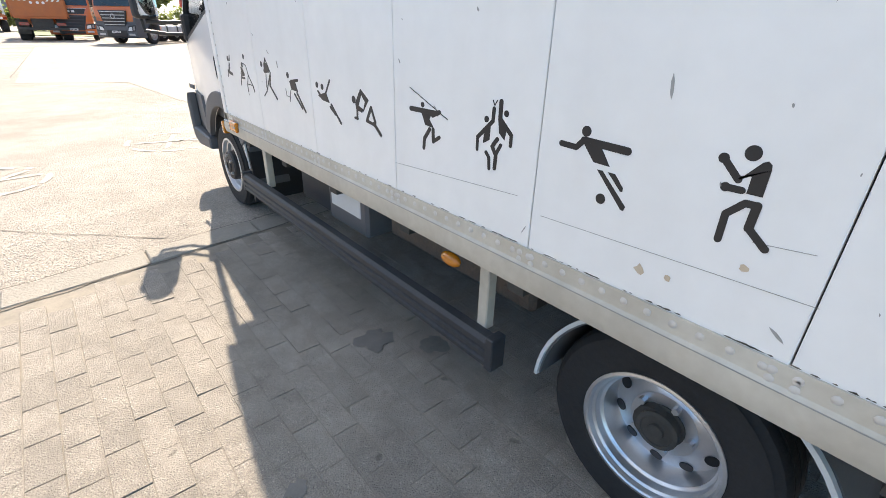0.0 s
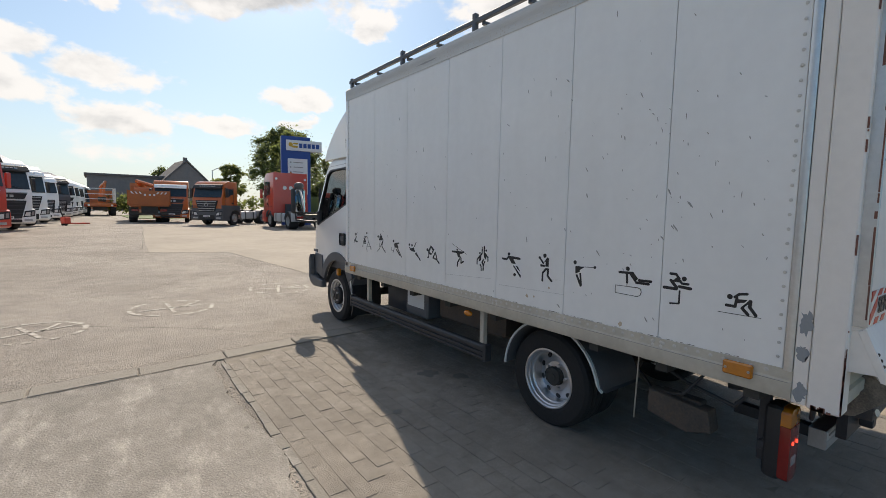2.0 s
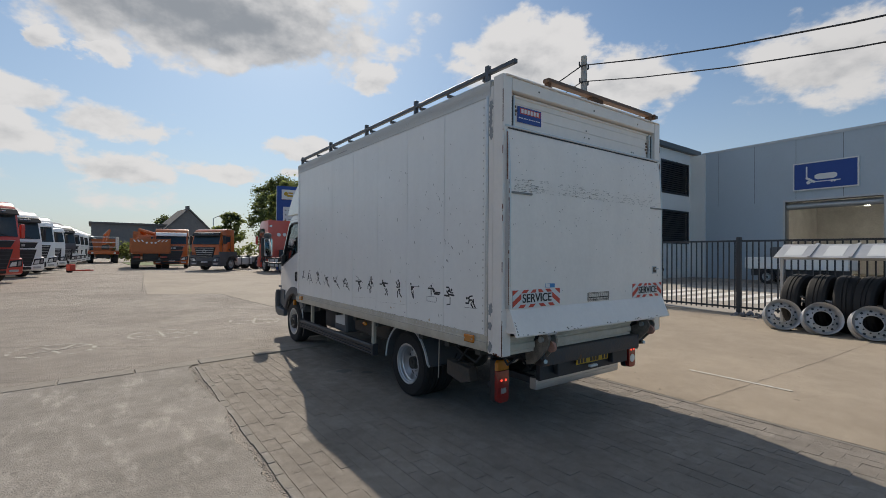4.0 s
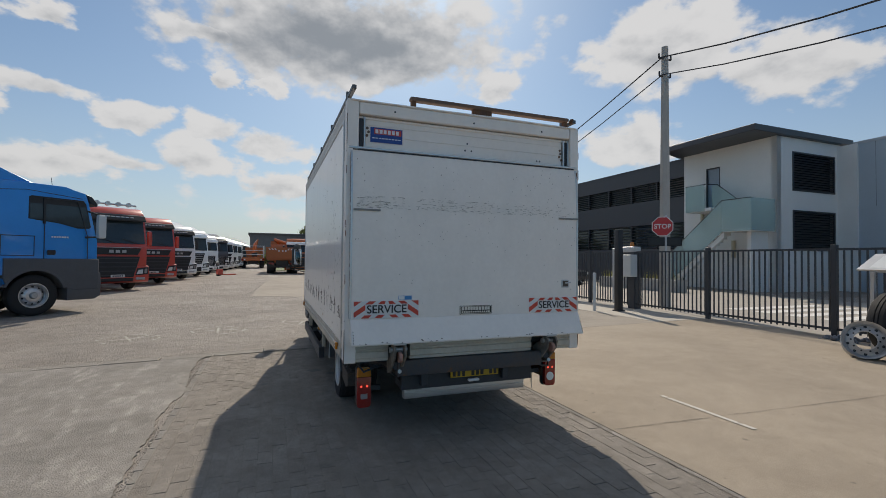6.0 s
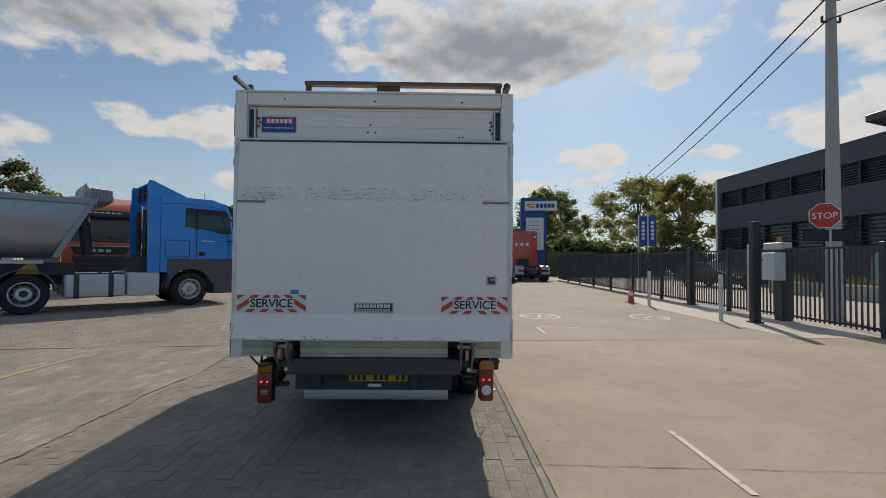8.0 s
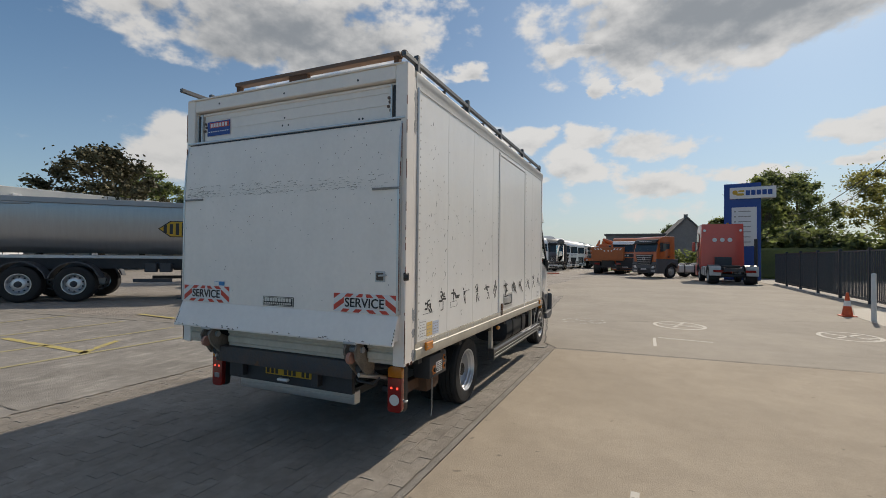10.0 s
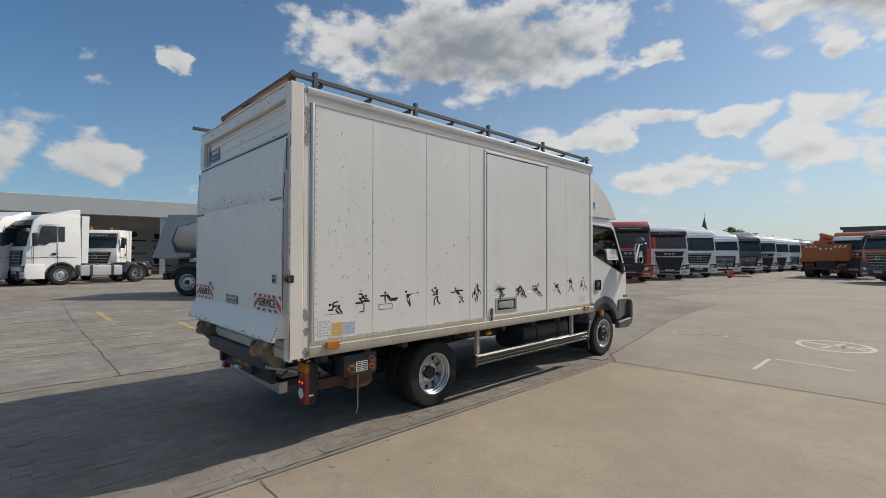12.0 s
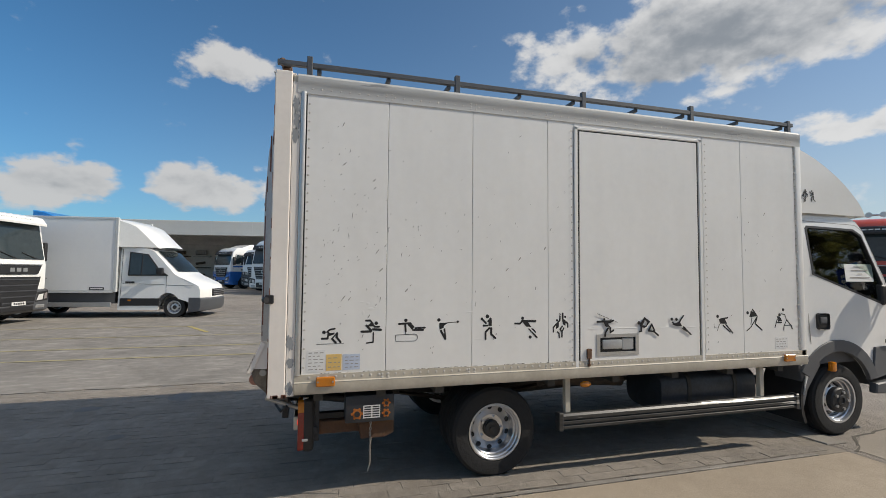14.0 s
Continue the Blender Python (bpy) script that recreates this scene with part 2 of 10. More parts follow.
def thin_glass(name, tint, clear, rough=0.02):
    """A pane: part see-through, part mirror-like."""
    m = bpy.data.materials.new(name)
    m.use_nodes = True
    nt = m.node_tree
    nt.nodes.clear()
    tr = nt.nodes.new("ShaderNodeBsdfTransparent")
    tr.inputs[0].default_value = (*tint, 1)
    gl = nt.nodes.new("ShaderNodeBsdfGlossy")
    gl.inputs["Roughness"].default_value = rough
    fr = nt.nodes.new("ShaderNodeFresnel")
    fr.inputs[0].default_value = 1.5
    ad = nt.nodes.new("ShaderNodeMath")
    ad.operation, ad.use_clamp = "ADD", True
    ad.inputs[1].default_value = clear
    nt.links.new(fr.outputs[0], ad.inputs[0])
    mx = nt.nodes.new("ShaderNodeMixShader")
    nt.links.new(ad.outputs[0], mx.inputs[0])
    nt.links.new(tr.outputs[0], mx.inputs[1])
    nt.links.new(gl.outputs[0], mx.inputs[2])
    nt.links.new(mx.outputs[0], nt.nodes.new("ShaderNodeOutputMaterial").inputs[0])
    MATS[name] = m
    return m


def ground_mat(name, hi, lo, scale, grain, gscale, rand=0.0, grit=0.0, scrape=0.0, calm=0.0, pebble=0.0, psize=75.0):
    """Worn concrete in world coordinates: cloudy patches, streaked wear, coarse grain with pale and dark grit, darker stains."""
    m = bpy.data.materials.new(name)
    m.use_nodes = True
    nt = m.node_tree
    L = nt.links.new
    b = nt.nodes["Principled BSDF"]
    b.inputs["Roughness"].default_value = 0.86
    co = nt.nodes.new("ShaderNodeNewGeometry").outputs["Position"]

    def noise(s, detail, rough, dist=0.0):
        n = nt.nodes.new("ShaderNodeTexNoise")
        n.inputs["Scale"].default_value = s
        n.inputs["Detail"].default_value = detail
        n.inputs["Roughness"].default_value = rough
        n.inputs["Distortion"].default_value = dist
        L(co, n.inputs["Vector"])
        return n.outputs["Fac"]

    def ramp(v, a0, a1, b0, b1, smooth=True):
        r = nt.nodes.new("ShaderNodeMapRange")
        if smooth:
            r.interpolation_type = "SMOOTHSTEP"
        r.inputs[1].default_value, r.inputs[2].default_value, r.inputs[3].default_value, r.inputs[4].default_value = a0, a1, b0, b1
        L(v, r.inputs[0])
        return r.outputs[0]

    def mul(c, v):
        x = nt.nodes.new("ShaderNodeMix")
        x.data_type, x.blend_type = "RGBA", "MULTIPLY"
        x.inputs[0].default_value = 1
        L(c, x.inputs[6])
        L(v, x.inputs[7])
        return x.outputs[2]
    mix = nt.nodes.new("ShaderNodeMix")
    mix.data_type = "RGBA"
    mix.inputs[6].default_value, mix.inputs[7].default_value = (*lo, 1), (*hi, 1)
    L(ramp(noise(scale, 7, 0.62, 0.4), 0.30, 0.66, 0, 1), mix.inputs[0])
    c = mix.outputs[2]
    c = mul(c, ramp(noise(scale * 7, 6, 0.7), 0.3, 0.72, 0.86 + 0.14 * calm, 1.10 - 0.10 * calm))
    c = mul(c, ramp(noise(gscale, 3, 0.7), 0.30, 0.70, 1 - grain, 1 + grain, False))
    c = mul(c, ramp(noise(gscale * 2.7, 2, 0.6), 0.33, 0.67, 1 - grain * 0.6, 1 + grain * 0.6, False))
    c = mul(c, ramp(noise(scale * 2.3, 5, 0.6, 1.2), 0.62, 0.74, 1.0, 0.80 + 0.14 * calm))
    c = mul(c, ramp(noise(9.0, 3, 0.5), 0.70, 0.74, 1.0, 0.62))
    if grit:
        # single pale and dark stones of the aggregate, a centimetre and less
        for size, lo_, hi_, gain in ((95.0, 0.0, 0.34, 1 + grit), (70.0, 0.0, 0.26, 1 - grit * 0.75)):
            cell = nt.nodes.new("ShaderNodeTexVoronoi")
            cell.inputs["Scale"].default_value = size
            L(co, cell.inputs["Vector"])
            pick = nt.nodes.new("ShaderNodeSeparateColor")
            L(cell.outputs["Color"], pick.inputs[0])
            few = ramp(pick.outputs[0], 0.74, 0.80, 0, 1)
            inside = ramp(cell.outputs["Distance"], lo_, hi_, 1, 0)
            both = nt.nodes.new("ShaderNodeMath")
            both.operation = "MULTIPLY"
            L(few, both.inputs[0])
            L(inside, both.inputs[1])
            c = mul(c, ramp(both.outputs[0], 0, 0.5, 1.0, gain, False))
    if scrape:
        # pale scraped streaks in the laitance
        mp = nt.nodes.new("ShaderNodeMapping")
        mp.inputs["Scale"].default_value = (2.2, 0.7, 1)
        mp.inputs["Rotation"].default_value = (0, 0, 0.5)
        L(co, mp.inputs[0])
        sn = nt.nodes.new("ShaderNodeTexNoise")
        sn.inputs["Scale"].default_value = 2.4
        sn.inputs["Detail"].default_value = 10
        sn.inputs["Roughness"].default_value = 0.72
        L(mp.outputs[0], sn.inputs["Vector"])
        c = mul(c, ramp(sn.outputs["Fac"], 0.48, 0.72, 0.92, 1 + scrape))
    if rand:
        oi = nt.nodes.new("ShaderNodeObjectInfo").outputs["Random"]
        isl = nt.nodes.new("ShaderNodeNewGeometry").outputs["Random Per Island"]
        ad = nt.nodes.new("ShaderNodeMath")
        L(oi, ad.inputs[0])
        L(isl, ad.inputs[1])
        fr = nt.nodes.new("ShaderNodeMath")
        fr.operation = "FRACT"
        L(ad.outputs[0], fr.inputs[0])
        c = mul(c, ramp(fr.outputs[0], 0, 1, 1 - rand, 1 + rand, False))
    L(c, b.inputs["Base Color"])
    bp = nt.nodes.new("ShaderNodeBump")
    bp.inputs["Strength"].default_value = 0.5
    bp.inputs["Distance"].default_value = 0.012 * grain / 0.3
    L(noise(gscale, 4, 0.65), bp.inputs["Height"])
    top = bp.outputs[0]
    if pebble:
        # washed-out aggregate: rounded stones standing proud, smoother than the mortar
        st = nt.nodes.new("ShaderNodeTexVoronoi")
        st.inputs["Scale"].default_value = psize
        L(co, st.inputs["Vector"])
        dome = ramp(st.outputs["Distance"], 0.05, 0.62, 1.0, 0.0)
        pb = nt.nodes.new("ShaderNodeBump")
        pb.inputs["Strength"].default_value = min(1.0, pebble)
        pb.inputs["Distance"].default_value = 0.55 / psize
        L(dome, pb.inputs["Height"])
        L(top, pb.inputs["Normal"])
        top = pb.outputs[0]
        L(ramp(st.outputs["Distance"], 0.10, 0.45, 0.86 - 0.40 * min(1.0, pebble), 0.88), b.inputs["Roughness"])
    L(top, b.inputs["Normal"])
    MATS[name] = m
    return m


def frosted(name, tint, col, share_):
    """A pane with a milky film: part clear, part diffuse."""
    m = bpy.data.materials.new(name)
    m.use_nodes = True
    nt = m.node_tree
    nt.nodes.clear()
    tr = nt.nodes.new("ShaderNodeBsdfTransparent")
    tr.inputs[0].default_value = (*tint, 1)
    pr = nt.nodes.new("ShaderNodeBsdfPrincipled")
    pr.inputs["Base Color"].default_value = (*col, 1)
    pr.inputs["Roughness"].default_value = 0.1
    mx = nt.nodes.new("ShaderNodeMixShader")
    mx.inputs[0].default_value = share_
    nt.links.new(tr.outputs[0], mx.inputs[1])
    nt.links.new(pr.outputs[0], mx.inputs[2])
    nt.links.new(mx.outputs[0], nt.nodes.new("ShaderNodeOutputMaterial").inputs[0])
    MATS[name] = m
    return m


m_yard = ground_mat("rough_concrete", (0.334, 0.295, 0.256), (0.243, 0.213, 0.183), 0.45, 0.34, 60, grit=0.6, pebble=1.0)
m_slab = ground_mat("smooth_concrete", (0.375, 0.310, 0.236), (0.312, 0.256, 0.194), 0.5, 0.17, 110, grit=0.3, calm=0.5, pebble=0.15, psize=120)
m_slab_grey = ground_mat("grey_concrete", (0.300, 0.274, 0.244), (0.225, 0.206, 0.182), 0.9, 0.22, 90, grit=0.4, scrape=0.5, pebble=0.4)
m_paver = ground_mat("concrete_paver", (0.308, 0.270, 0.230), (0.238, 0.209, 0.178), 1.3, 0.40, 230, rand=0.07, grit=0.55, pebble=0.6, psize=130)
m_channel = M("channel_concrete", (0.295, 0.268, 0.232), 0.88, col2=(0.205, 0.185, 0.16), scale=3, bump=0.5, bscale=70)
m_slab_far = ground_mat("smooth_grey_concrete", (0.332, 0.288, 0.236), (0.272, 0.236, 0.194), 0.4, 0.14, 100, grit=0.3, calm=0.5)
m_dimlens = M("dull_grey_lens", (0.30, 0.27, 0.26), 0.3, var=0.15, coat=0.3)
m_sand = M("sandy_joint", (0.235, 0.205, 0.168), 0.95, var=0.35, scale=8)
m_rustred = M("red_rust", (0.26, 0.11, 0.075), 0.9, col2=(0.12, 0.06, 0.048), scale=9)
m_joint = M("dark_joint", (0.115, 0.10, 0.082), 0.95, var=0.3, scale=8)
m_stain = M("oil_stain", (0.17, 0.155, 0.14), 0.6, var=0.3, scale=12)
m_markw = M("worn_white_paint", (0.74, 0.72, 0.68), 0.8, var=0.1, scale=6, spot=0.45, spotcol=(0.33, 0.29, 0.24), spotscale=14)
m_markfaint = M("faded_white_paint", (0.46, 0.425, 0.38), 0.8, var=0.1, scale=6, spot=1.24, spotcol=(0.29, 0.256, 0.22), spotscale=13)
m_markmid = M("half_worn_white_paint", (0.58, 0.54, 0.48), 0.8, var=0.1, scale=6, spot=0.8, spotcol=(0.36, 0.31, 0.25), spotscale=10)
m_marky = M("worn_yellow_paint", (0.47, 0.38, 0.13), 0.8, var=0.15, scale=6, spot=0.85, spotcol=(0.3, 0.265, 0.21), spotscale=12)
m_markyf = M("faded_yellow_paint", (0.38, 0.33, 0.18), 0.85, var=0.12, scale=5, spot=0.7, spotcol=(0.30, 0.265, 0.215), spotscale=9)

m_white = M("white_panel_paint", (0.85, 0.84, 0.815), 0.38, var=0.05, scale=1.2, spot=0.0, coat=0.25, streak=0.05)
m_whiterear = M("scuffed_white_paint", (0.86, 0.80, 0.74), 0.45, var=0.07, scale=2.0, streak=0.05)
m_cab = M("white_cab_paint", (0.82, 0.815, 0.80), 0.25, var=0.03, scale=2, coat=0.6)
m_cream = M("dirty_cream_rail", (0.62, 0.575, 0.49), 0.5, col2=(0.47, 0.42, 0.34), scale=2.5, streak=0.3)
m_alu = M("worn_aluminium", (0.62, 0.62, 0.61), 0.38, 0.75, var=0.12, scale=5, stretch=(1, 8, 8))
m_rivet = M("dull_rivet", (0.60, 0.57, 0.53), 0.45, 0.25, var=0.15)
m_toprail = M("weathered_rail_paint", (0.60, 0.60, 0.585), 0.5, 0.15, var=0.14, scale=4, stretch=(1, 0.4, 5), spot=0.35, spotcol=(0.36, 0.36, 0.36), spotscale=5)
m_primer = M("bare_grey_primer", (0.30, 0.31, 0.32), 0.7, var=0.12)
# blue-grey base colour stands for the sky reflected in the door pane
m_skyglass = M("sky_painted_glass", (0.20, 0.27, 0.34), 0.05, var=0.1)
m_scuff = M("scuff_grey", (0.33, 0.32, 0.30), 0.8, var=0.2)
m_tan = M("tan_filler_patch", (0.55, 0.44, 0.32), 0.8, var=0.15)
m_rust = M("rust", (0.17, 0.085, 0.045), 0.9, col2=(0.085, 0.05, 0.032), scale=9, bump=0.4)
m_rustdark = M("rusty_dark_steel", (0.13, 0.095, 0.07), 0.8, col2=(0.05, 0.045, 0.042), scale=6, bump=0.3)
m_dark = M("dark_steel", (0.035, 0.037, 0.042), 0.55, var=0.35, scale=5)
m_grime = M("grimy_underbody", (0.06, 0.056, 0.05), 0.85, var=0.4, scale=4)
m_black = M("black_plastic", (0.022, 0.022, 0.024), 0.5, var=0.25)
m_greyplastic = M("grey_plastic", (0.105, 0.108, 0.115), 0.55, var=0.15)
m_rubber = M("tyre_rubber", (0.02, 0.02, 0.021), 0.8, var=0.35, scale=7, bump=0.2, bscale=40)
m_rim = M("silver_wheel_rim", (0.66, 0.67, 0.69), 0.32, 0.85, var=0.08, scale=6)
m_rimdirty = M("dull_steel_rim", (0.50, 0.50, 0.50), 0.45, 0.7, var=0.2, scale=5)
m_amber = M("amber_lens", (0.55, 0.18, 0.010), 0.2, var=0.15, coat=0.5)
m_red = M("red_lens", (0.26, 0.014, 0.010), 0.15, var=0.2, coat=0.6)
m_redlit = M("lit_red_lens", (0.6, 0.03, 0.02), 0.2, glow=(1.0, 0.08, 0.05, 1.3))
m_clear = M("clear_lens", (0.72, 0.72, 0.70), 0.15, var=0.05, coat=0.5)
m_decal = M("black_vinyl", (0.018, 0.018, 0.02), 0.4, var=0.2)
m_signred = M("reflective_red", (0.58, 0.06, 0.035), 0.4, var=0.1)
m_signwhite = M("reflective_white", (0.72, 0.71, 0.70), 0.4, var=0.05)
m_yellow = M("plate_yellow", (0.52, 0.31, 0.015), 0.45, var=0.08)
m_bluesticker = M("blue_sticker", (0.03, 0.22, 0.50), 0.4, var=0.1)
m_paper = M("white_paper", (0.76, 0.76, 0.75), 0.8, var=0.04)
m_tanpaper = M("yellow_sticker", (0.72, 0.49, 0.17), 0.7, var=0.08)
m_palepaper = M("pale_blue_sticker", (0.52, 0.58, 0.70), 0.7, var=0.08)
m_glassdark = M("dark_window_glass", (0.040, 0.054, 0.060), 0.05, var=0.2)
m_glasscab = thin_glass("cab_window_glass", (0.74, 0.85, 0.81), 0.06)
m_glassrail = frosted("balustrade_glass", (0.80, 0.90, 0.90), (0.50, 0.62, 0.62), 0.38)
m_seat = M("dark_seat_cloth", (0.05, 0.05, 0.055), 0.9, var=0.3)
m_mirror = M("mirror_glass", (0.75, 0.76, 0.78), 0.03, 1.0, var=0.02)
m_rackbar = M("grey_rack_steel", (0.085, 0.095, 0.11), 0.5, var=0.2)
m_brownbar = M("brown_oxidised_bar", (0.20, 0.115, 0.07), 0.65, col2=(0.11, 0.085, 0.075), scale=3)
m_chain = M("galvanised_chain", (0.45, 0.44, 0.42), 0.4, 0.8, var=0.2)



def paint(name, col):
    return M(name, col, 0.3, var=0.06, scale=1.5, coat=0.5)


p_blue = paint("blue_truck_paint", (0.012, 0.27, 0.74))
p_red = paint("red_truck_paint", (0.62, 0.075, 0.05))
p_orange = paint("orange_truck_paint", (0.55, 0.125, 0.022))
p_orangeo = M("weathered_orange_paint", (0.50, 0.14, 0.03), 0.5, col2=(0.34, 0.10, 0.03), scale=2)
p_white = paint("white_truck_paint", (0.90, 0.90, 0.88))
p_teal = paint("teal_truck_paint", (0.03, 0.09, 0.12))
p_blackp = paint("black_truck_paint", (0.03, 0.03, 0.034))
m_tipper = M("brushed_steel_tipper", (0.37, 0.38, 0.40), 0.34, 0.75, var=0.1, scale=2, stretch=(1, 6, 1))
m_tipperp = M("silver_tipper_paint", (0.30, 0.31, 0.33), 0.4, 0.3, var=0.06, scale=2)
m_tank = M("painted_fuel_tank", (0.60, 0.61, 0.63), 0.4, 0.4, var=0.08, scale=4)
m_chassis = M("truck_chassis_grey", (0.05, 0.053, 0.06), 0.6, var=0.25)
m_bumpgrey = M("dark_grey_bumper", (0.085, 0.09, 0.10), 0.5, var=0.15)

m_fence = M("anthracite_fence_paint", (0.035, 0.041, 0.05), 0.4, var=0.15)
m_render = M("white_render", (0.73, 0.72, 0.70), 0.85, var=0.04, scale=1, bump=0.1, bscale=120)
m_anthra = M("anthracite_cladding", (0.060, 0.064, 0.074), 0.5, var=0.1, scale=1)
m_louver = M("dark_louver", (0.028, 0.030, 0.036), 0.4, var=0.15)
m_hall = M("grey_blue_cladding", (0.42, 0.485, 0.54), 0.5, var=0.05, scale=0.6)
m_signblue = M("sign_blue", (0.012, 0.055, 0.26), 0.4, var=0.06)
m_concpole = M("concrete_pole", (0.40, 0.385, 0.36), 0.85, var=0.15, scale=3, bump=0.3)
m_galv = M("galvanised_steel", (0.50, 0.51, 0.52), 0.45, 0.6, var=0.12)
m_lightgrey = M("light_grey_box", (0.60, 0.62, 0.62), 0.5, var=0.05)
m_cone = M("orange_cone_plastic", (0.65, 0.10, 0.03), 0.5, var=0.12)
m_stone = M("rough_stone", (0.22, 0.23, 0.25), 0.85, col2=(0.12, 0.12, 0.13), scale=8, bump=0.4, rand=0.25)
m_brickdark = M("dark_brick", (0.24, 0.215, 0.205), 0.9, col2=(0.16, 0.15, 0.145), scale=1.5, bump=0.3)
m_rooftile = M("dark_roof_tile", (0.14, 0.125, 0.12), 0.85, var=0.2, scale=2)
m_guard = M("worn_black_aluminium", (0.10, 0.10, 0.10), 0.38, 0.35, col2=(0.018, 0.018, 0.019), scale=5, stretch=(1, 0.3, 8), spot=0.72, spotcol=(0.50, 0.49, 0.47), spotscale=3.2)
m_hangar = M("pale_hangar_cladding", (0.70, 0.69, 0.65), 0.6, var=0.05, scale=0.5)
m_hangarin = M("hangar_interior", (0.76, 0.75, 0.72), 0.9, var=0.2, scale=0.7)
m_bark = M("tree_bark", (0.11, 0.085, 0.06), 0.9, var=0.3, scale=6, bump=0.5)
m_leaf = M("leaf_green", (0.13, 0.15, 0.07), 0.6, col2=(0.085, 0.10, 0.05), scale=0.6, rand=0.4)
m_leafy = M("leaf_yellow_green", (0.17, 0.155, 0.07), 0.6, col2=(0.105, 0.11, 0.05), scale=0.6, rand=0.35)
m_leafd = M("leaf_dark_green", (0.105, 0.125, 0.068), 0.6, col2=(0.07, 0.085, 0.048), scale=0.6, rand=0.4)


def leafy(m, amount=0.5):
    """Let light through thin leaves."""
    nt = m.node_tree
    b = nt.nodes["Principled BSDF"]
    out = nt.nodes["Material Output"]
    tl = nt.nodes.new("ShaderNodeBsdfTranslucent")
    src = b.inputs["Base Color"].links[0].from_socket
    gain = nt.nodes.new("ShaderNodeMix")
    gain.data_type, gain.blend_type = "RGBA", "MULTIPLY"
    gain.inputs[0].default_value = 1.0
    nt.links.new(src, gain.inputs[6])
    gain.inputs[7].default_value = (2.6, 2.6, 1.6, 1)
    nt.links.new(gain.outputs[2], tl.inputs[0])
    mx = nt.nodes.new("ShaderNodeMixShader")
    mx.inputs[0].default_value = amount
    nt.links.new(b.outputs[0], mx.inputs[1])
    nt.links.new(tl.outputs[0], mx.inputs[2])
    nt.links.new(mx.outputs[0], out.inputs[0])
    return m


for lm in (m_leaf, m_leafy, m_leafd):
    leafy(lm)
m_grass = M("grass_green", (0.10, 0.16, 0.035), 0.8, col2=(0.06, 0.10, 0.025), scale=2)
m_cable = M("black_cable", (0.03, 0.03, 0.032), 0.6, var=0.1)

# ---- mesh helpers ----
def box(bm, x0, y0, z0, x1, y1, z1, bev=0.0, m=None, seg=1):
    r = bmesh.ops.create_cube(bm, size=1)
    vs = r["verts"]
    for v in vs:
        v.co = Vector(((x0 + x1) / 2 + v.co.x * (x1 - x0), (y0 + y1) / 2 + v.co.y * (y1 - y0), (z0 + z1) / 2 + v.co.z * (z1 - z0)))
    if m:
        bmesh.ops.transform(bm, matrix=m, verts=vs)
    if bev:
        es = list({e for v in vs for e in v.link_edges})
        bmesh.ops.bevel(bm, geom=es, offset=bev, segments=seg, affect="EDGES", profile=0.6)
    return bm


def cyl(bm, p0, p1, r, r2=None, seg=14):
    p0, p1 = Vector(p0), Vector(p1)
    d = p1 - p0
    m = Matrix.Translation((p0 + p1) / 2) @ d.to_track_quat("Z", "Y").to_matrix().to_4x4()
    bmesh.ops.create_cone(bm, cap_ends=True, segments=seg, radius1=r, radius2=r if r2 is None else r2, depth=d.length, matrix=m)
    return bm


def tube(bm, pts, r, seg=8):
    """One closed round bar along a line of points."""
    pts = [Vector(p) for p in pts]
    pts = [p for i, p in enumerate(pts) if i == 0 or (p - pts[i - 1]).length > 1e-5]
    rings = []
    side = None
    for i, p in enumerate(pts):
        d = (pts[min(i + 1, len(pts) - 1)] - pts[max(i - 1, 0)])
        if d.length < 1e-6:
            d = pts[i] - pts[i - 1]
        d.normalize()
        if side is None:
            side = d.orthogonal().normalized()
        side = side - d * side.dot(d)
        side = side.normalized() if side.length > 1e-4 else d.orthogonal().normalized()
        up = d.cross(side)
        k = 1.0
        if 0 < i < len(pts) - 1:
            c = (p - pts[i - 1]).normalized().dot((pts[i + 1] - p).normalized())
            k = min(1.5, 1 / math.sqrt(max(0.2, (1 + c) / 2)))
        rings.append([bm.verts.new(p + (side * math.cos(a) + up * math.sin(a)) * r * k) for a in [2 * math.pi * j / seg for j in range(seg)]])
    fs = [bm.faces.new(rings[0]), bm.faces.new(rings[-1][::-1])]
    for a, b in zip(rings, rings[1:]):
        for j in range(seg):
            fs.append(bm.faces.new((a[j], b[j], b[(j + 1) % seg], a[(j + 1) % seg])))
    bmesh.ops.recalc_face_normals(bm, faces=fs)
    return bm


def extr(bm, pts, axis, a, b, bev=0.0, seg=1):
    """Extrude a 2D outline along an axis: x takes (y, z), y takes (x, z), z takes (x, y)."""
    def P(p, h):
        return {"x": (h, p[0], p[1]), "y": (p[0], h, p[1]), "z": (p[0], p[1], h)}[axis]
    lo = [bm.verts.new(P(p, a)) for p in pts]
    hi = [bm.verts.new(P(p, b)) for p in pts]
    n = len(pts)
    fs = [bm.faces.new(lo), bm.faces.new(hi[::-1])]
    for i in range(n):
        fs.append(bm.faces.new((lo[i], hi[i], hi[(i + 1) % n], lo[(i + 1) % n])))
    bmesh.ops.recalc_face_normals(bm, faces=fs)
    if bev:
        es = list({e for f in fs[:2] for e in f.edges})
        bmesh.ops.bevel(bm, geom=es, offset=bev, segments=seg, affect="EDGES", profile=0.6)
    return bm


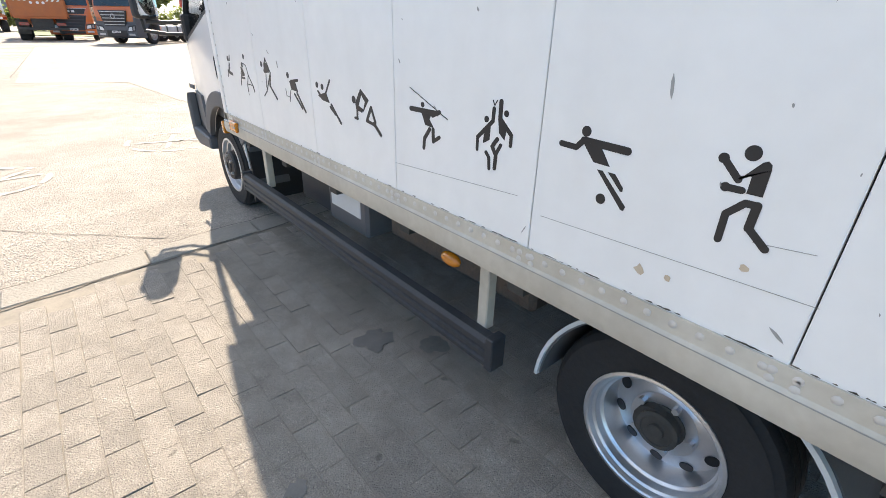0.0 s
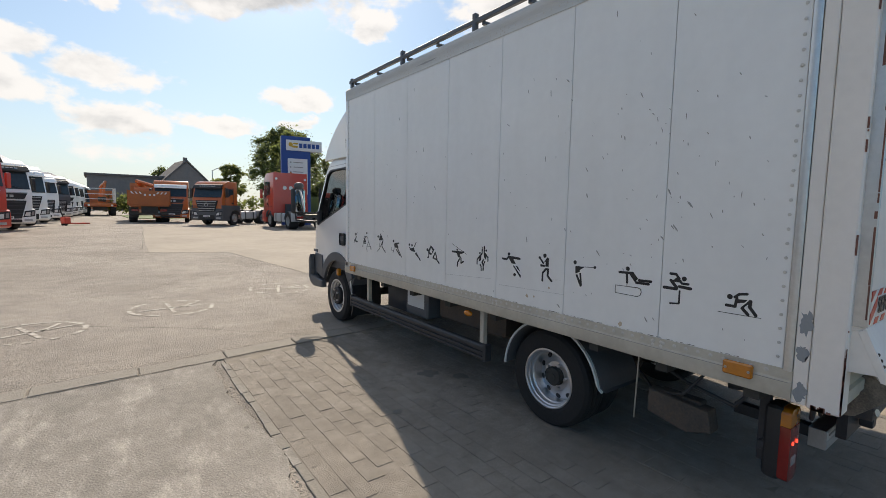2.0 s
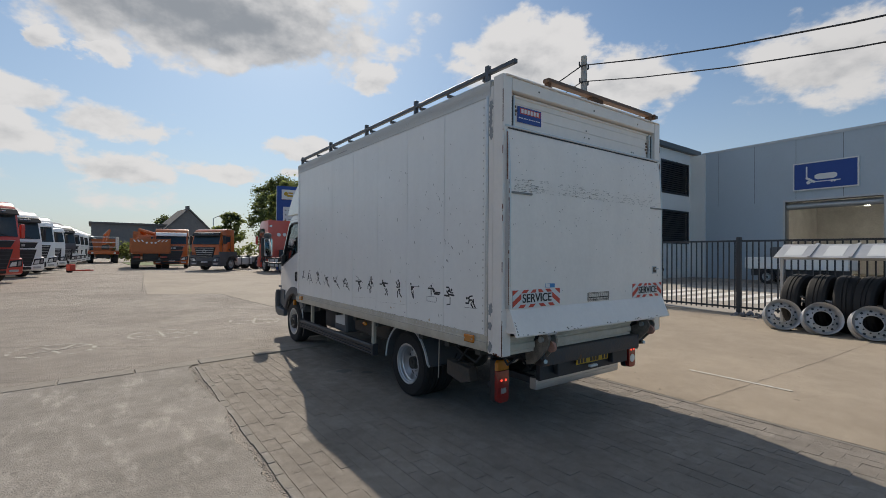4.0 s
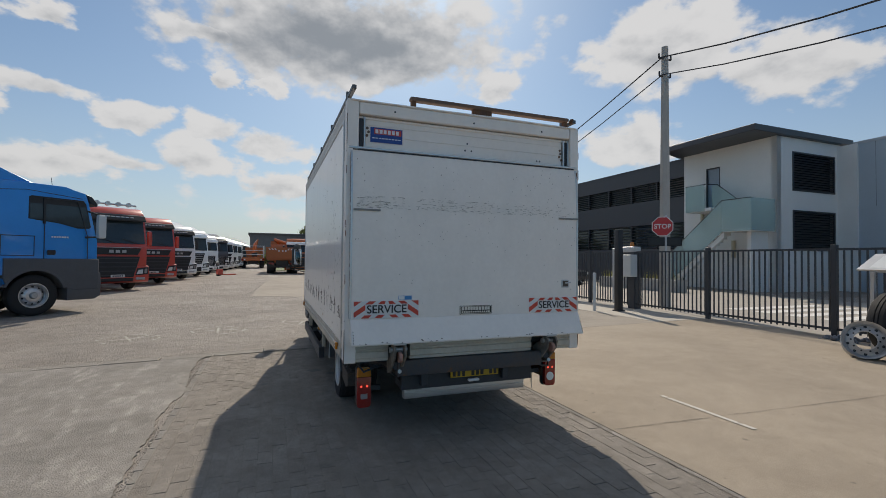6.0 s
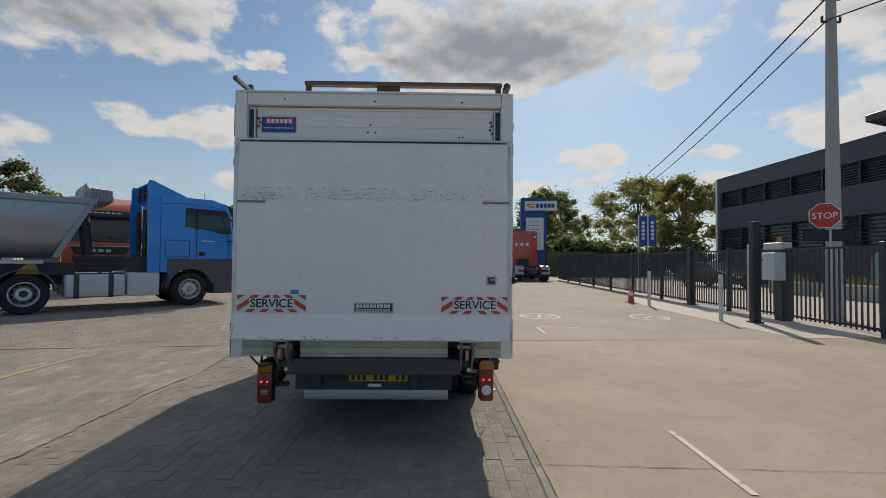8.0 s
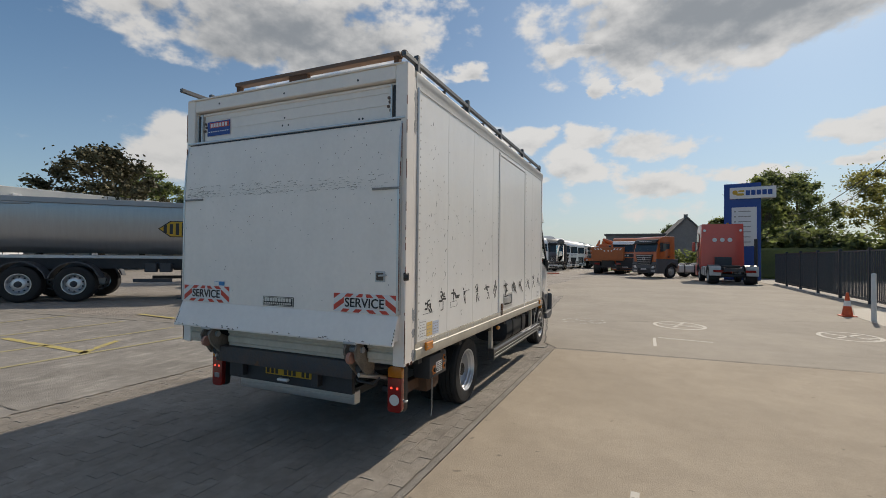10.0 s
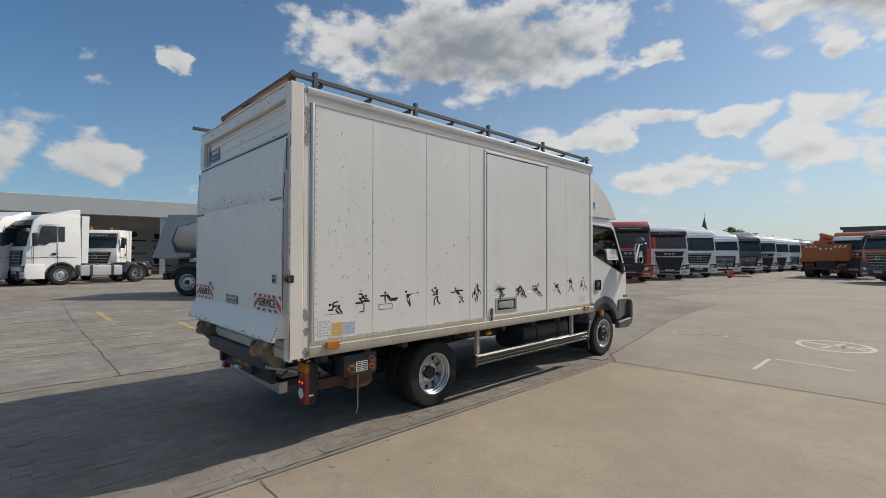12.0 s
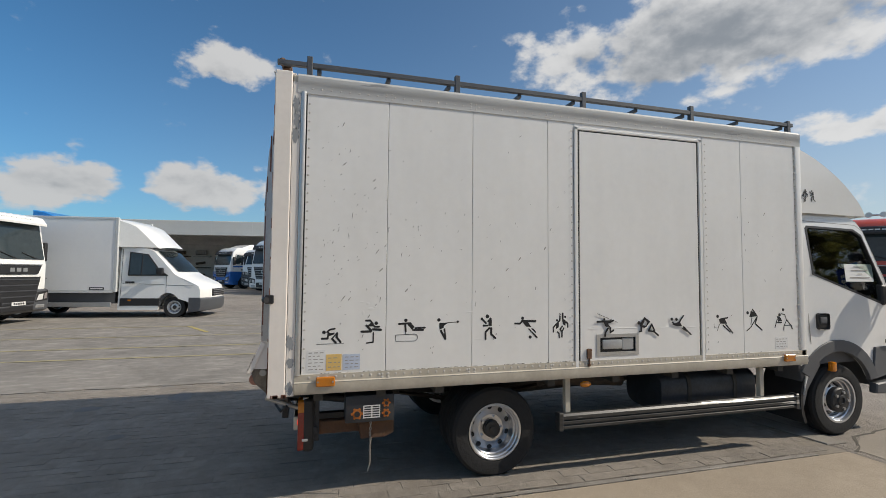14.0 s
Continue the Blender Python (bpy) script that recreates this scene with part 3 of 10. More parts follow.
def strip(bm, one, two, axis, a, b):
    """A band between two lines of equal length, extruded along an axis."""
    def P(p, h):
        return {"x": (h, p[0], p[1]), "y": (p[0], h, p[1]), "z": (p[0], p[1], h)}[axis]
    q = [[bm.verts.new(P(p, h)) for p in ln] for h in (a, b) for ln in (one, two)]
    n = len(one)
    fs = []
    for i in range(n - 1):
        for u, v in ((q[0], q[1]), (q[2], q[3]), (q[0], q[2]), (q[1], q[3])):
            fs.append(bm.faces.new((u[i], u[i + 1], v[i + 1], v[i])))
    for i in (0, n - 1):
        fs.append(bm.faces.new((q[0][i], q[1][i], q[3][i], q[2][i])))
    bmesh.ops.recalc_face_normals(bm, faces=fs)
    return bm


def holed(bm, outer, holes, axis, a, b):
    """A plate with openings cut through it."""
    def P(p, h):
        return {"x": (h, p[0], p[1]), "y": (p[0], h, p[1]), "z": (p[0], p[1], h)}[axis]
    es = []
    for loop in (outer, *holes):
        vs = [bm.verts.new(P(p, a)) for p in loop]
        es += [bm.edges.new((vs[i], vs[(i + 1) % len(vs)])) for i in range(len(vs))]
    r = bmesh.ops.triangle_fill(bm, use_beauty=True, use_dissolve=False, edges=es)
    fs = [g for g in r["geom"] if isinstance(g, bmesh.types.BMFace)]
    ex = bmesh.ops.extrude_face_region(bm, geom=fs)
    vs = [g for g in ex["geom"] if isinstance(g, bmesh.types.BMVert)]
    i = "xyz".index(axis)
    for v in vs:
        v.co[i] += b - a
    bmesh.ops.recalc_face_normals(bm, faces=bm.faces[:])
    return bm


def lathe(bm, prof, seg=32, m=None):
    """Turn a profile of (radius, along) round the x axis."""
    rings = []
    for r, h in prof:
        if r < 1e-6:
            rings.append([bm.verts.new((h, 0, 0))])
        else:
            rings.append([bm.verts.new((h, r * math.cos(2 * math.pi * k / seg), r * math.sin(2 * math.pi * k / seg))) for k in range(seg)])
    fs = []
    for A, B in zip(rings, rings[1:]):
        for k in range(seg):
            k2 = (k + 1) % seg
            if len(A) == 1 and len(B) == 1:
                continue
            if len(A) == 1:
                fs.append(bm.faces.new((A[0], B[k], B[k2])))
            elif len(B) == 1:
                fs.append(bm.faces.new((A[k], B[0], A[k2])))
            else:
                fs.append(bm.faces.new((A[k], B[k], B[k2], A[k2])))
    bmesh.ops.recalc_face_normals(bm, faces=fs)
    if m:
        bmesh.ops.transform(bm, matrix=m, verts=[v for R in rings for v in R])
    return bm


def arc(cx, cy, r, a0, a1, n=10):
    return [(cx + r * math.cos(radians(a0 + (a1 - a0) * i / n)), cy + r * math.sin(radians(a0 + (a1 - a0) * i / n))) for i in range(n + 1)]


def B():
    return bmesh.new()


def mesh_of(name, bm, material, smooth=35):
    me = bpy.data.meshes.new(name)
    bm.to_mesh(me)
    bm.free()
    me.materials.append(material)
    if smooth:
        me.shade_smooth()
        me.set_sharp_from_angle(angle=radians(smooth))
    return me


SINGLE = {"arm_cheeks": "arm_cheek", "axles": "axle", "badge_bars": "badge_bar", "banner_bars": "banner_bar", "beam_brackets": "beam_bracket", "bolts": "bolt", "bumper_arms": "bumper_arm",
          "cross_members": "cross_member", "drill_holes": "drill_hole", "end_caps": "end_cap", "filler_patches": "filler_patch", "grip_strips": "grip_strip", "guard_brackets": "guard_bracket",
          "hub_bolts": "hub_bolt", "insulators": "insulator", "lit_bulbs": "lit_bulb", "long_scratches": "long_scratch", "name_bars": "name_bar", "panel_dents": "panel_dent", "peeled_patches": "peeled_patch",
          "plate_bars": "plate_bar", "rack_posts": "rack_post", "red_stripes": "red_stripe", "roller_brackets": "roller_bracket", "screws": "screw", "shutter_guides": "shutter_guide", "side_edges": "side_edge",
          "speed_discs": "speed_disc", "steel_bands": "steel_band", "switches": "switch", "tank_straps": "tank_strap", "vent_hole": "vent_hole", "wheel_nut": "wheel_nut", "step": "step", "wiper": "wiper",
          "door_frame_bars": "door_frame", "guide_trim": "guide_trim", "wall_lamp": "wall_lamp", "list_bar": "list_bar"}


def islands(bm):
    """The joined-up pieces of a mesh, each as a list of faces."""
    seen, out = set(), []
    for f in bm.faces:
        if f in seen:
            continue
        grp, todo = [], [f]
        seen.add(f)
        while todo:
            g = todo.pop()
            grp.append(g)
            for e in g.edges:
                for h in e.link_faces:
                    if h not in seen:
                        seen.add(h)
                        todo.append(h)
        out.append(grp)
    return out


def part(name, bm, material, parent=None, label="", smooth=35):
    if name in SINGLE and parent:
        last = None
        for grp in islands(bm):
            piece = B()
            at = {}
            for f in grp:
                for v in f.verts:
                    if v not in at:
                        at[v] = piece.verts.new(v.co)
                piece.faces.new([at[v] for v in f.verts])
            last = single(SINGLE[name], piece, material, parent, label, smooth)
        bm.free()
        return last
    return single(name, bm, material, parent, label, smooth)


def stuff(ob):
    ob["kind"] = "stuff"
    return ob


def single(name, bm, material, parent=None, label="", smooth=35):
    ob = new(name, mesh_of(name, bm, material, smooth))
    if parent:
        ob.parent = parent
    if label:
        ob["label"] = label
    return ob


def share(name, mesh, parent, m):
    ob = new(name, mesh)
    ob.parent = parent
    ob.matrix_basis = m
    return ob


def thing(name, label, category, m=None, group="", kind=""):
    ob = new(name)
    ob.empty_display_size = 0.2
    if m:
        ob.matrix_basis = m
    return tagged(ob, label, category, group, kind)


def setting(name, bm, material, label="", category="", smooth=35):
    ob = part(name, bm, material, None, label, smooth)
    return tagged(ob, label, category, kind="structure")


def strokes(bm, marks, place):
    """Flat cut vinyl: rounded bars (x1, y1, x2, y2, width), dots (x, y, r) and outlines ((x, y), ...); place() puts a 2D point at a depth."""
    for k, s in enumerate(marks):
        if isinstance(s[0], tuple):
            pts = list(s)
        elif len(s) == 3:
            pts = arc(s[0], s[1], s[2], 0, 340, 18)
        else:
            x1, y1, x2, y2, w = s
            if abs(x2 - x1) + abs(y2 - y1) < 1e-6:
                continue
            a = math.degrees(math.atan2(y2 - y1, x2 - x1))
            n = 7 if w > 0.4 else 3
            pts = arc(x1, y1, w / 2, a + 90, a + 270, n) + arc(x2, y2, w / 2, a - 90, a + 90, n)
        depth = 0.0004 + 0.00006 * k
        lo = [bm.verts.new(place(p[0], p[1], -0.002)) for p in pts]
        hi = [bm.verts.new(place(p[0], p[1], depth)) for p in pts]
        fs = [bm.faces.new(lo), bm.faces.new(hi[::-1])]
        for i in range(len(pts)):
            j = (i + 1) % len(pts)
            fs.append(bm.faces.new((lo[i], hi[i], hi[j], lo[j])))
        bmesh.ops.recalc_face_normals(bm, faces=fs)
    return bm


def lettering(name, words, size, m, material, parent, label=""):
    cu = bpy.data.curves.new(name, "FONT")
    cu.body = words
    cu.size = size
    cu.align_x, cu.align_y = "CENTER", "CENTER"
    cu.extrude = 0.001
    cu.offset = size * 0.012
    tmp = bpy.data.objects.new(name, cu)
    scene.collection.objects.link(tmp)
    dg = bpy.context.evaluated_depsgraph_get()
    me = bpy.data.meshes.new_from_object(tmp.evaluated_get(dg))
    bpy.data.objects.remove(tmp)
    me.materials.clear()
    me.materials.append(material)
    ob = new(name, me)
    ob.parent = parent
    ob.matrix_basis = m
    if label:
        ob["label"] = label
    return ob

# ---- ground ----
def sheet(name, pts, z0, z1, material, label, category):
    return setting(name, extr(B(), pts, "z", z0, z1), material, label, category)


bm = B()
bm.faces.new([bm.verts.new(p) for p in ((-900, -900, 0), (900, -900, 0), (900, 900, 0), (-900, 900, 0))])
setting("ground", bm, m_yard, "rough washed-out concrete yard reaching to the horizon", "ground")


def chan_y(x):
    return 4.14 + 0.13 * (x + 2.4)


TOP = 0.012
rnd = random.Random(31)
EDGE, off = [(-2.53, -30)], 0.0
for k in range(330):
    off = 0.86 * off + rnd.gauss(0, 0.011)
    EDGE.append((-2.535 + 0.012 * math.sin(k * 0.11) + off, -9.0 + k * 0.0395))
sheet("slab_left", EDGE + [(-2.50, chan_y(-2.50) - 0.01), (-14.2, chan_y(-14.2) + 0.7), (-14.2, -30)], -0.05, TOP, m_slab_grey, "worn grey concrete slab with stains", "concrete slab")
sheet("slab_right", [(1.25, -30), (1.25, chan_y(1.25) - 0.02), (6.8, 5.05), (9.3, 5.3), (9.3, -30)], -0.05, TOP, m_slab, "smooth beige concrete yard slab", "concrete slab")
STRIP, off = [], 0.0
for k in range(150):
    off = 0.6 * off + rnd.gauss(0, 0.004)
    STRIP.append((1.196 + off, -8.9 + k * 0.0885))
sheet("edge_strip", STRIP + [(1.243, 4.28), (1.243, -8.9)], -0.05, 0.0125, m_slab_grey, "narrow broken concrete strip between pavers and slab", "concrete strip")
sheet("slab_far", [(1.22, 4.74), (1.0, 5.15), (0.18, 9.6), (-0.27, 14.7), (-2.3, 15.7), (-1.98, 24), (-1.5, 33), (9.2, 33), (9.2, 5.3), (6.8, 5.08)], -0.05, 0.0025, m_slab_far, "smooth grey concrete slab beyond the crack", "concrete slab")
sheet("slab_gate", [(7.45, 5.2), (9.3, 5.32), (9.3, 15.5), (8.3, 15.0), (7.5, 12.4), (7.3, 9.0)], -0.05, TOP - 0.004, M("pale_concrete", (0.46, 0.42, 0.36), 0.8, var=0.1, scale=1, bump=0.2), "pale concrete apron before the gate", "concrete slab")
sheet("street", [(9.3, -60), (9.3, 60), (19.5, 60), (19.5, -60)], -0.05, 0.008, M("pale_street", (0.42, 0.38, 0.33), 0.85, col2=(0.34, 0.31, 0.27), scale=0.8, bump=0.3), "pale paved street beyond the fence", "street")
for k in range(5):
    sheet("crossing_stripe", [(12.2 + k * 0.02, 3.0 + k * 0.9), (16.6 + k * 0.02, 3.0 + k * 0.9), (16.6, 3.45 + k * 0.9), (12.2, 3.45 + k * 0.9)], 0.0, 0.014, m_markw, "white zebra crossing stripe on the street", "road marking")

# concrete channel across the yard, in lengths
for i in range(24):
    x0 = -15.0 + i * 0.7
    x1 = x0 + 0.69
    if x0 > 1.0:
        break
    prof = [(x0, chan_y(x0) + 0.005), (x1, chan_y(x1) + 0.005), (x1, chan_y(x1) + 0.235), (x0, chan_y(x0) + 0.235)]
    ob = setting("channel_stone", extr(B(), prof, "z", -0.05, 0.016 + 0.004 * math.sin(i * 2.1), bev=0.008), m_channel, "grey concrete drainage channel stone in the yard", "kerb")
    ob["group"] = "channel stones"


def crack(pts, w, name="joint", material=None, seed=1, z=0.0165, lab="dark crack in the concrete"):
    """An uneven thin dark line on the ground."""
    rnd = random.Random(seed)
    out = []
    for (x0, y0), (x1, y1) in zip(pts, pts[1:]):
        n = max(2, int(math.hypot(x1 - x0, y1 - y0) / 0.12))
        for i in range(n):
            f = i / n
            out.append((x0 + (x1 - x0) * f + rnd.uniform(-1, 1) * w * 0.6, y0 + (y1 - y0) * f + rnd.uniform(-1, 1) * w * 0.9))
    out.append(pts[-1])
    bm = B()
    prev = None
    for i, p in enumerate(out):
        q = out[min(i + 1, len(out) - 1)]
        o = out[max(i - 1, 0)]
        d = Vector((q[0] - o[0], q[1] - o[1])).normalized()
        ww = w * rnd.uniform(0.35, 1.0) / 2
        a = bm.verts.new((p[0] - d.y * ww, p[1] + d.x * ww, z))
        b = bm.verts.new((p[0] + d.y * ww, p[1] - d.x * ww, z))
        if prev:
            bm.faces.new((prev[0], prev[1], b, a))
        prev = (a, b)
    return setting(name, bm, material or m_joint, lab, "crack")


crack([(x, chan_y(x) + 0.245) for x in (-15, -10, -6, -3, -1, 1.0)], 0.014, "channel_joint", seed=3)
crack([(x, chan_y(x) - 0.003) for x in (-15, -10, -6, -3, -1, 1.0)], 0.017, "channel_joint", seed=4)
crack([(-9.0, 9.2), (-4.0, 6.6), (-2.6, 5.6), (-1.55, 4.62)], 0.014, seed=5, z=0.004)
crack([(-6.0, 17.4), (-0.27, 14.7), (0.18, 9.6), (1.0, 5.1), (1.25, 4.7)], 0.03, seed=6, z=0.004)
crack([(-2.38, 17.0), (-1.98, 24.0), (-1.5, 33)], 0.03, seed=7, z=0.004)
crack([(1.1, 4.66), (3.8, 4.86), (6.8, 5.08), (9.0, 5.3)], 0.014, seed=8)
crack([(1.3, 8.0), (4.7, 10.1), (7.6, 11.2)], 0.02, seed=9, z=0.004)
crack([(1.188, -8.9), (1.184, -4), (1.188, 0), (1.19, 4.2)], 0.011, seed=31)
crack([(1.246, -8.9), (1.246, 4.3)], 0.008, seed=32)
crack([(1.27, -0.28), (4.58, -0.45), (9.2, -0.6)], 0.008, seed=10)
crack([(-2.6, -0.48), (-9.2, -0.44), (-14.2, -0.3)], 0.016, seed=11)
crack([(-14.2, -6), (-14.3, 0.9), (-14.2, 3)], 0.03, seed=12)
crack([(-2.6, -6.2), (-9.2, -6.3), (-14.2, -6.0)], 0.016, seed=13)
crack([(-4.4, -12), (-4.5, -5), (-4.45, 1.0)], 0.010, seed=14)
crack([(0.9, 4.9), (0.4, 5.6), (-0.2, 6.3)], 0.03, seed=15, z=0.004)
crack([(-3.9, 4.28), (-8, 6.0)], 0.010, seed=16, z=0.004)

# crumbled edge between slab and pavers
rnd = random.Random(22)
bm = B()
for i in range(600):
    y = rnd.uniform(-5.5, 4.1)
    r_ = rnd.uniform(0.003, 0.008)
    m_ = Matrix.Translation((-2.512 + rnd.gauss(0, 0.013), y, r_ * 0.3)) @ Matrix.Rotation(rnd.uniform(0, 3), 4, "Z") @ Matrix.Diagonal((1, rnd.uniform(0.8, 1.5), 0.4, 1))
    bmesh.ops.create_icosphere(bm, subdivisions=1, radius=r_, matrix=m_)
for i in range(110):
    y = rnd.uniform(-5.5, 4.1)
    s = rnd.uniform(0.005, 0.02)
    bmesh.ops.create_icosphere(bm, subdivisions=1, radius=s, matrix=Matrix.Translation((1.215 + rnd.gauss(0, 0.022), y, 0.008)) @ Matrix.Diagonal((1, 1.4, 0.5, 1)))
tagged(part("crumbled_concrete", bm, m_yard, None, "crumbled concrete bits along the paver edge"), category="rubble", kind="stuff")


def stain(x, y, r, seed, material=None, z=0.0158, sx=1.0, sy=1.0):
    rnd = random.Random(seed)
    pts = [(x + r * sx * rnd.uniform(0.55, 1.1) * math.cos(a), y + r * sy * rnd.uniform(0.55, 1.1) * math.sin(a)) for a in [2 * math.pi * k / 18 for k in range(18)]]
    bm = B()
    bm.faces.new([bm.verts.new((p[0], p[1], z)) for p in pts])
    setting("oil_stain", bm, material or m_stain, "dark oil stain on the ground", "stain")


stain(-1.66, 2.25, 0.045, 1)
stain(-1.05, 2.75, 0.10, 2)
stain(-0.85, 2.55, 0.08, 3)
stain(-1.9, -1.2, 0.16, 7, sx=1.6)
stain(-1.6, -2.0, 0.14, 8)
stain(-0.6, -1.4, 0.09, 9)


def ring(x, y, rx, ry, w, material, z, cross, seed, turn=0.0):
    """A painted oval with a simple cross-stroke figure inside."""
    bm = B()
    n = 40
    c, s = math.cos(radians(turn)), math.sin(radians(turn))

    def P(u, v):
        return (x + c * u - s * v, y + s * u + c * v, z)
    A = [bm.verts.new(P((rx) * math.cos(2 * math.pi * k / n), (ry) * math.sin(2 * math.pi * k / n))) for k in range(n)]
    C = [bm.verts.new(P((rx - w) * math.cos(2 * math.pi * k / n), (ry - w) * math.sin(2 * math.pi * k / n))) for k in range(n)]
    rnd = random.Random(seed)
    for k in range(n):
        if w < 0.06 and rnd.random() < 0.42:
            continue
        bm.faces.new((A[k], A[(k + 1) % n], C[(k + 1) % n], C[k]))
    for x0, y0, x1, y1 in cross:
        d = Vector((x1 - x0, y1 - y0)).normalized() * w * 0.45
        bm.faces.new([bm.verts.new(P(*q)) for q in ((x0 * rx - d.y, y0 * ry + d.x), (x0 * rx + d.y, y0 * ry - d.x), (x1 * rx + d.y, y1 * ry - d.x), (x1 * rx - d.y, y1 * ry + d.x))])
    ob = setting("painted_circle", bm, material, "white painted circle marking on the concrete", "road marking")
    ob["group"] = "painted circles"


CROSS = ((-0.7, 0.3, 0.75, -0.35), (-0.35, -0.55, 0.3, 0.6), (0.15, -0.1, 0.85, 0.1))
ring(3.22, 8.45, 0.52, 0.60, 0.075, m_markmid, 0.005, CROSS, 1, 10)
ring(6.10, 8.40, 0.50, 0.62, 0.075, m_markmid, 0.005, CROSS, 2, -15)
ring(-2.58, 6.88, 0.52, 0.55, 0.055, m_markfaint, 0.005, CROSS, 3, 30)
ring(-0.85, 7.70, 0.50, 0.55, 0.055, m_markfaint, 0.005, CROSS, 4, 10)
ring(-4.0, 6.25, 0.50, 0.52, 0.055, m_markfaint, 0.005, CROSS, 5, 50)
ring(1.26, 8.18, 0.48, 0.50, 0.055, m_markfaint, 0.005, CROSS, 6, -20)


def line(x0, y0, x1, y1, w, material, z=0.0175, lab="white painted line on the concrete"):
    d = Vector((x1 - x0, y1 - y0)).normalized() * w / 2
    bm = B()
    bm.faces.new([bm.verts.new((*q, z)) for q in ((x0 - d.y, y0 + d.x), (x0 + d.y, y0 - d.x), (x1 + d.y, y1 - d.x), (x1 - d.y, y1 + d.x))])
    setting("painted_line", bm, material, lab, "road marking")


line(2.50, 0.36, 2.485, -0.70, 0.05, m_markmid)
line(2.70, 5.62, 2.70, 6.50, 0.05, m_markmid, 0.005)
line(2.76, 6.56, 3.62, 6.46, 0.05, m_markmid, 0.005)
Y = "faded yellow parking line on the concrete"
line(-10.7, 0.2, -8.3, 0.17, 0.11, m_marky, lab=Y)
line(-7.1, 1.25, -4.7, 1.2, 0.11, m_marky, lab=Y)
line(-4.75, 1.15, -5.3, 1.95, 0.10, m_marky, lab=Y)
for x in (-5.9, -7.5, -4.75, -9.4):
    line(x, -9.0, x + 0.1, 3.3, 0.08, m_markyf, lab=Y)
line(-9.3, -2.9, -8.0, -2.2, 0.11, m_marky, lab=Y)
line(-8.3, 4.2, -6.9, 4.1, 0.11, m_marky, lab=Y)

# ---- the box truck ----
truck = thing("box_truck", "white box truck with roof rack, tail lift and worn scuffed panels", "box truck")
HW = 1.075
ZB, ZT = 0.83, 2.635
Y0, Y1 = 0.10, 4.40


def wheel_meshes(R, W, rr, dish, holes=8, nuts=5, hub=0.055, rimmat=None, hubmat=None, tread=True, deep=False):
    """Tyre, rim and hub turned round x; the outer face looks to +x. dish < 0 sinks the disc inwards."""
    t = B()
    h = W / 2
    prof = [(rr - 0.012, -h * 0.8), (rr + 0.004, -h * 0.95), (rr + (R - rr) * 0.55, -h), (R - 0.03, -h * 0.93), (R - 0.008, -h * 0.8)]
    if tread:
        for k in (-0.45, 0.0, 0.45):
            prof += [(R, h * (k - 0.16)), (R, h * (k - 0.035)), (R - 0.009, h * (k - 0.03)), (R - 0.009, h * (k + 0.03)), (R, h * (k + 0.035)), (R, h * (k + 0.16))]
    prof += [(R - 0.008, h * 0.8), (R - 0.03, h * 0.93), (rr + (R - rr) * 0.8, h * 0.985), (rr + (R - rr) * 0.55, h), (rr + (R - rr) * 0.2, h * 0.98), (rr + 0.004, h * 0.95), (rr - 0.012, h * 0.8)]
    lathe(t, prof, 40)
    r = B()
    d = dish
    lathe(r, [(rr - 0.03, -h * 0.8), (rr - 0.004, -h * 0.86), (rr + 0.008, h * 0.9), (rr + 0.006, h * 0.985), (rr - 0.010, h * 0.985), (rr - 0.016, h * 0.72), (rr - 0.026, h * 0.66), (rr - 0.028, h * 0.40), (rr - 0.040, h * 0.34), (rr - 0.043, min(0.0, h * 0.34 + d)), (rr - 0.046, h * 0.20 + d),
              (rr - 0.052, h * 0.30 + d), (rr * 0.55, h * 0.80 + d), (rr * 0.50, h * 0.84 + d), (rr * 0.30, h * 0.84 + d), (rr * 0.29, h * 0.4 + d), (0, h * 0.4 + d)], 40)
    if deep:
        r.free()
        r = B()
        lathe(r, [(rr - 0.03, -h * 0.8), (rr - 0.004, -h * 0.86), (rr + 0.006, h * 0.9), (rr + 0.005, h * 0.985), (rr - 0.004, h * 1.0), (rr - 0.009, h * 0.96), (rr - 0.013, h * 0.80), (rr - 0.020, h * 0.74), (rr - 0.022, h * 0.52), (rr - 0.024, h * 0.48), (rr - 0.031, h * 0.42),
                  (rr - 0.032, 0.012), (rr - 0.031, -0.028), (rr - 0.034, -0.034), (0.160, -0.032), (0.130, -0.0205), (0.116, -0.011), (0.104, -0.005), (0.098, 0.001), (0.060, 0.001), (0.058, -0.03), (0, -0.03)], 48)
    hb = B()
    if deep:
        lathe(hb, [(0.064, 0.0), (0.064, 0.007), (0.056, 0.009), (0.055, 0.032), (0.060, 0.034), (0.060, 0.042), (0.052, 0.046), (0.047, 0.046), (0.045, 0.042), (0.024, 0.042), (0.022, 0.050), (0, 0.050)], 28)
    else:
        lathe(hb, [(rr * 0.30, h * 0.5 + d), (rr * 0.30, h * 0.86 + d), (rr * 0.26, h * 0.95 + d + hub * 0.6), (rr * 0.2, h * 0.95 + d + hub), (0, h * 0.95 + d + hub)], 20)
    return t, r, hb, d, h, rr, holes, nuts


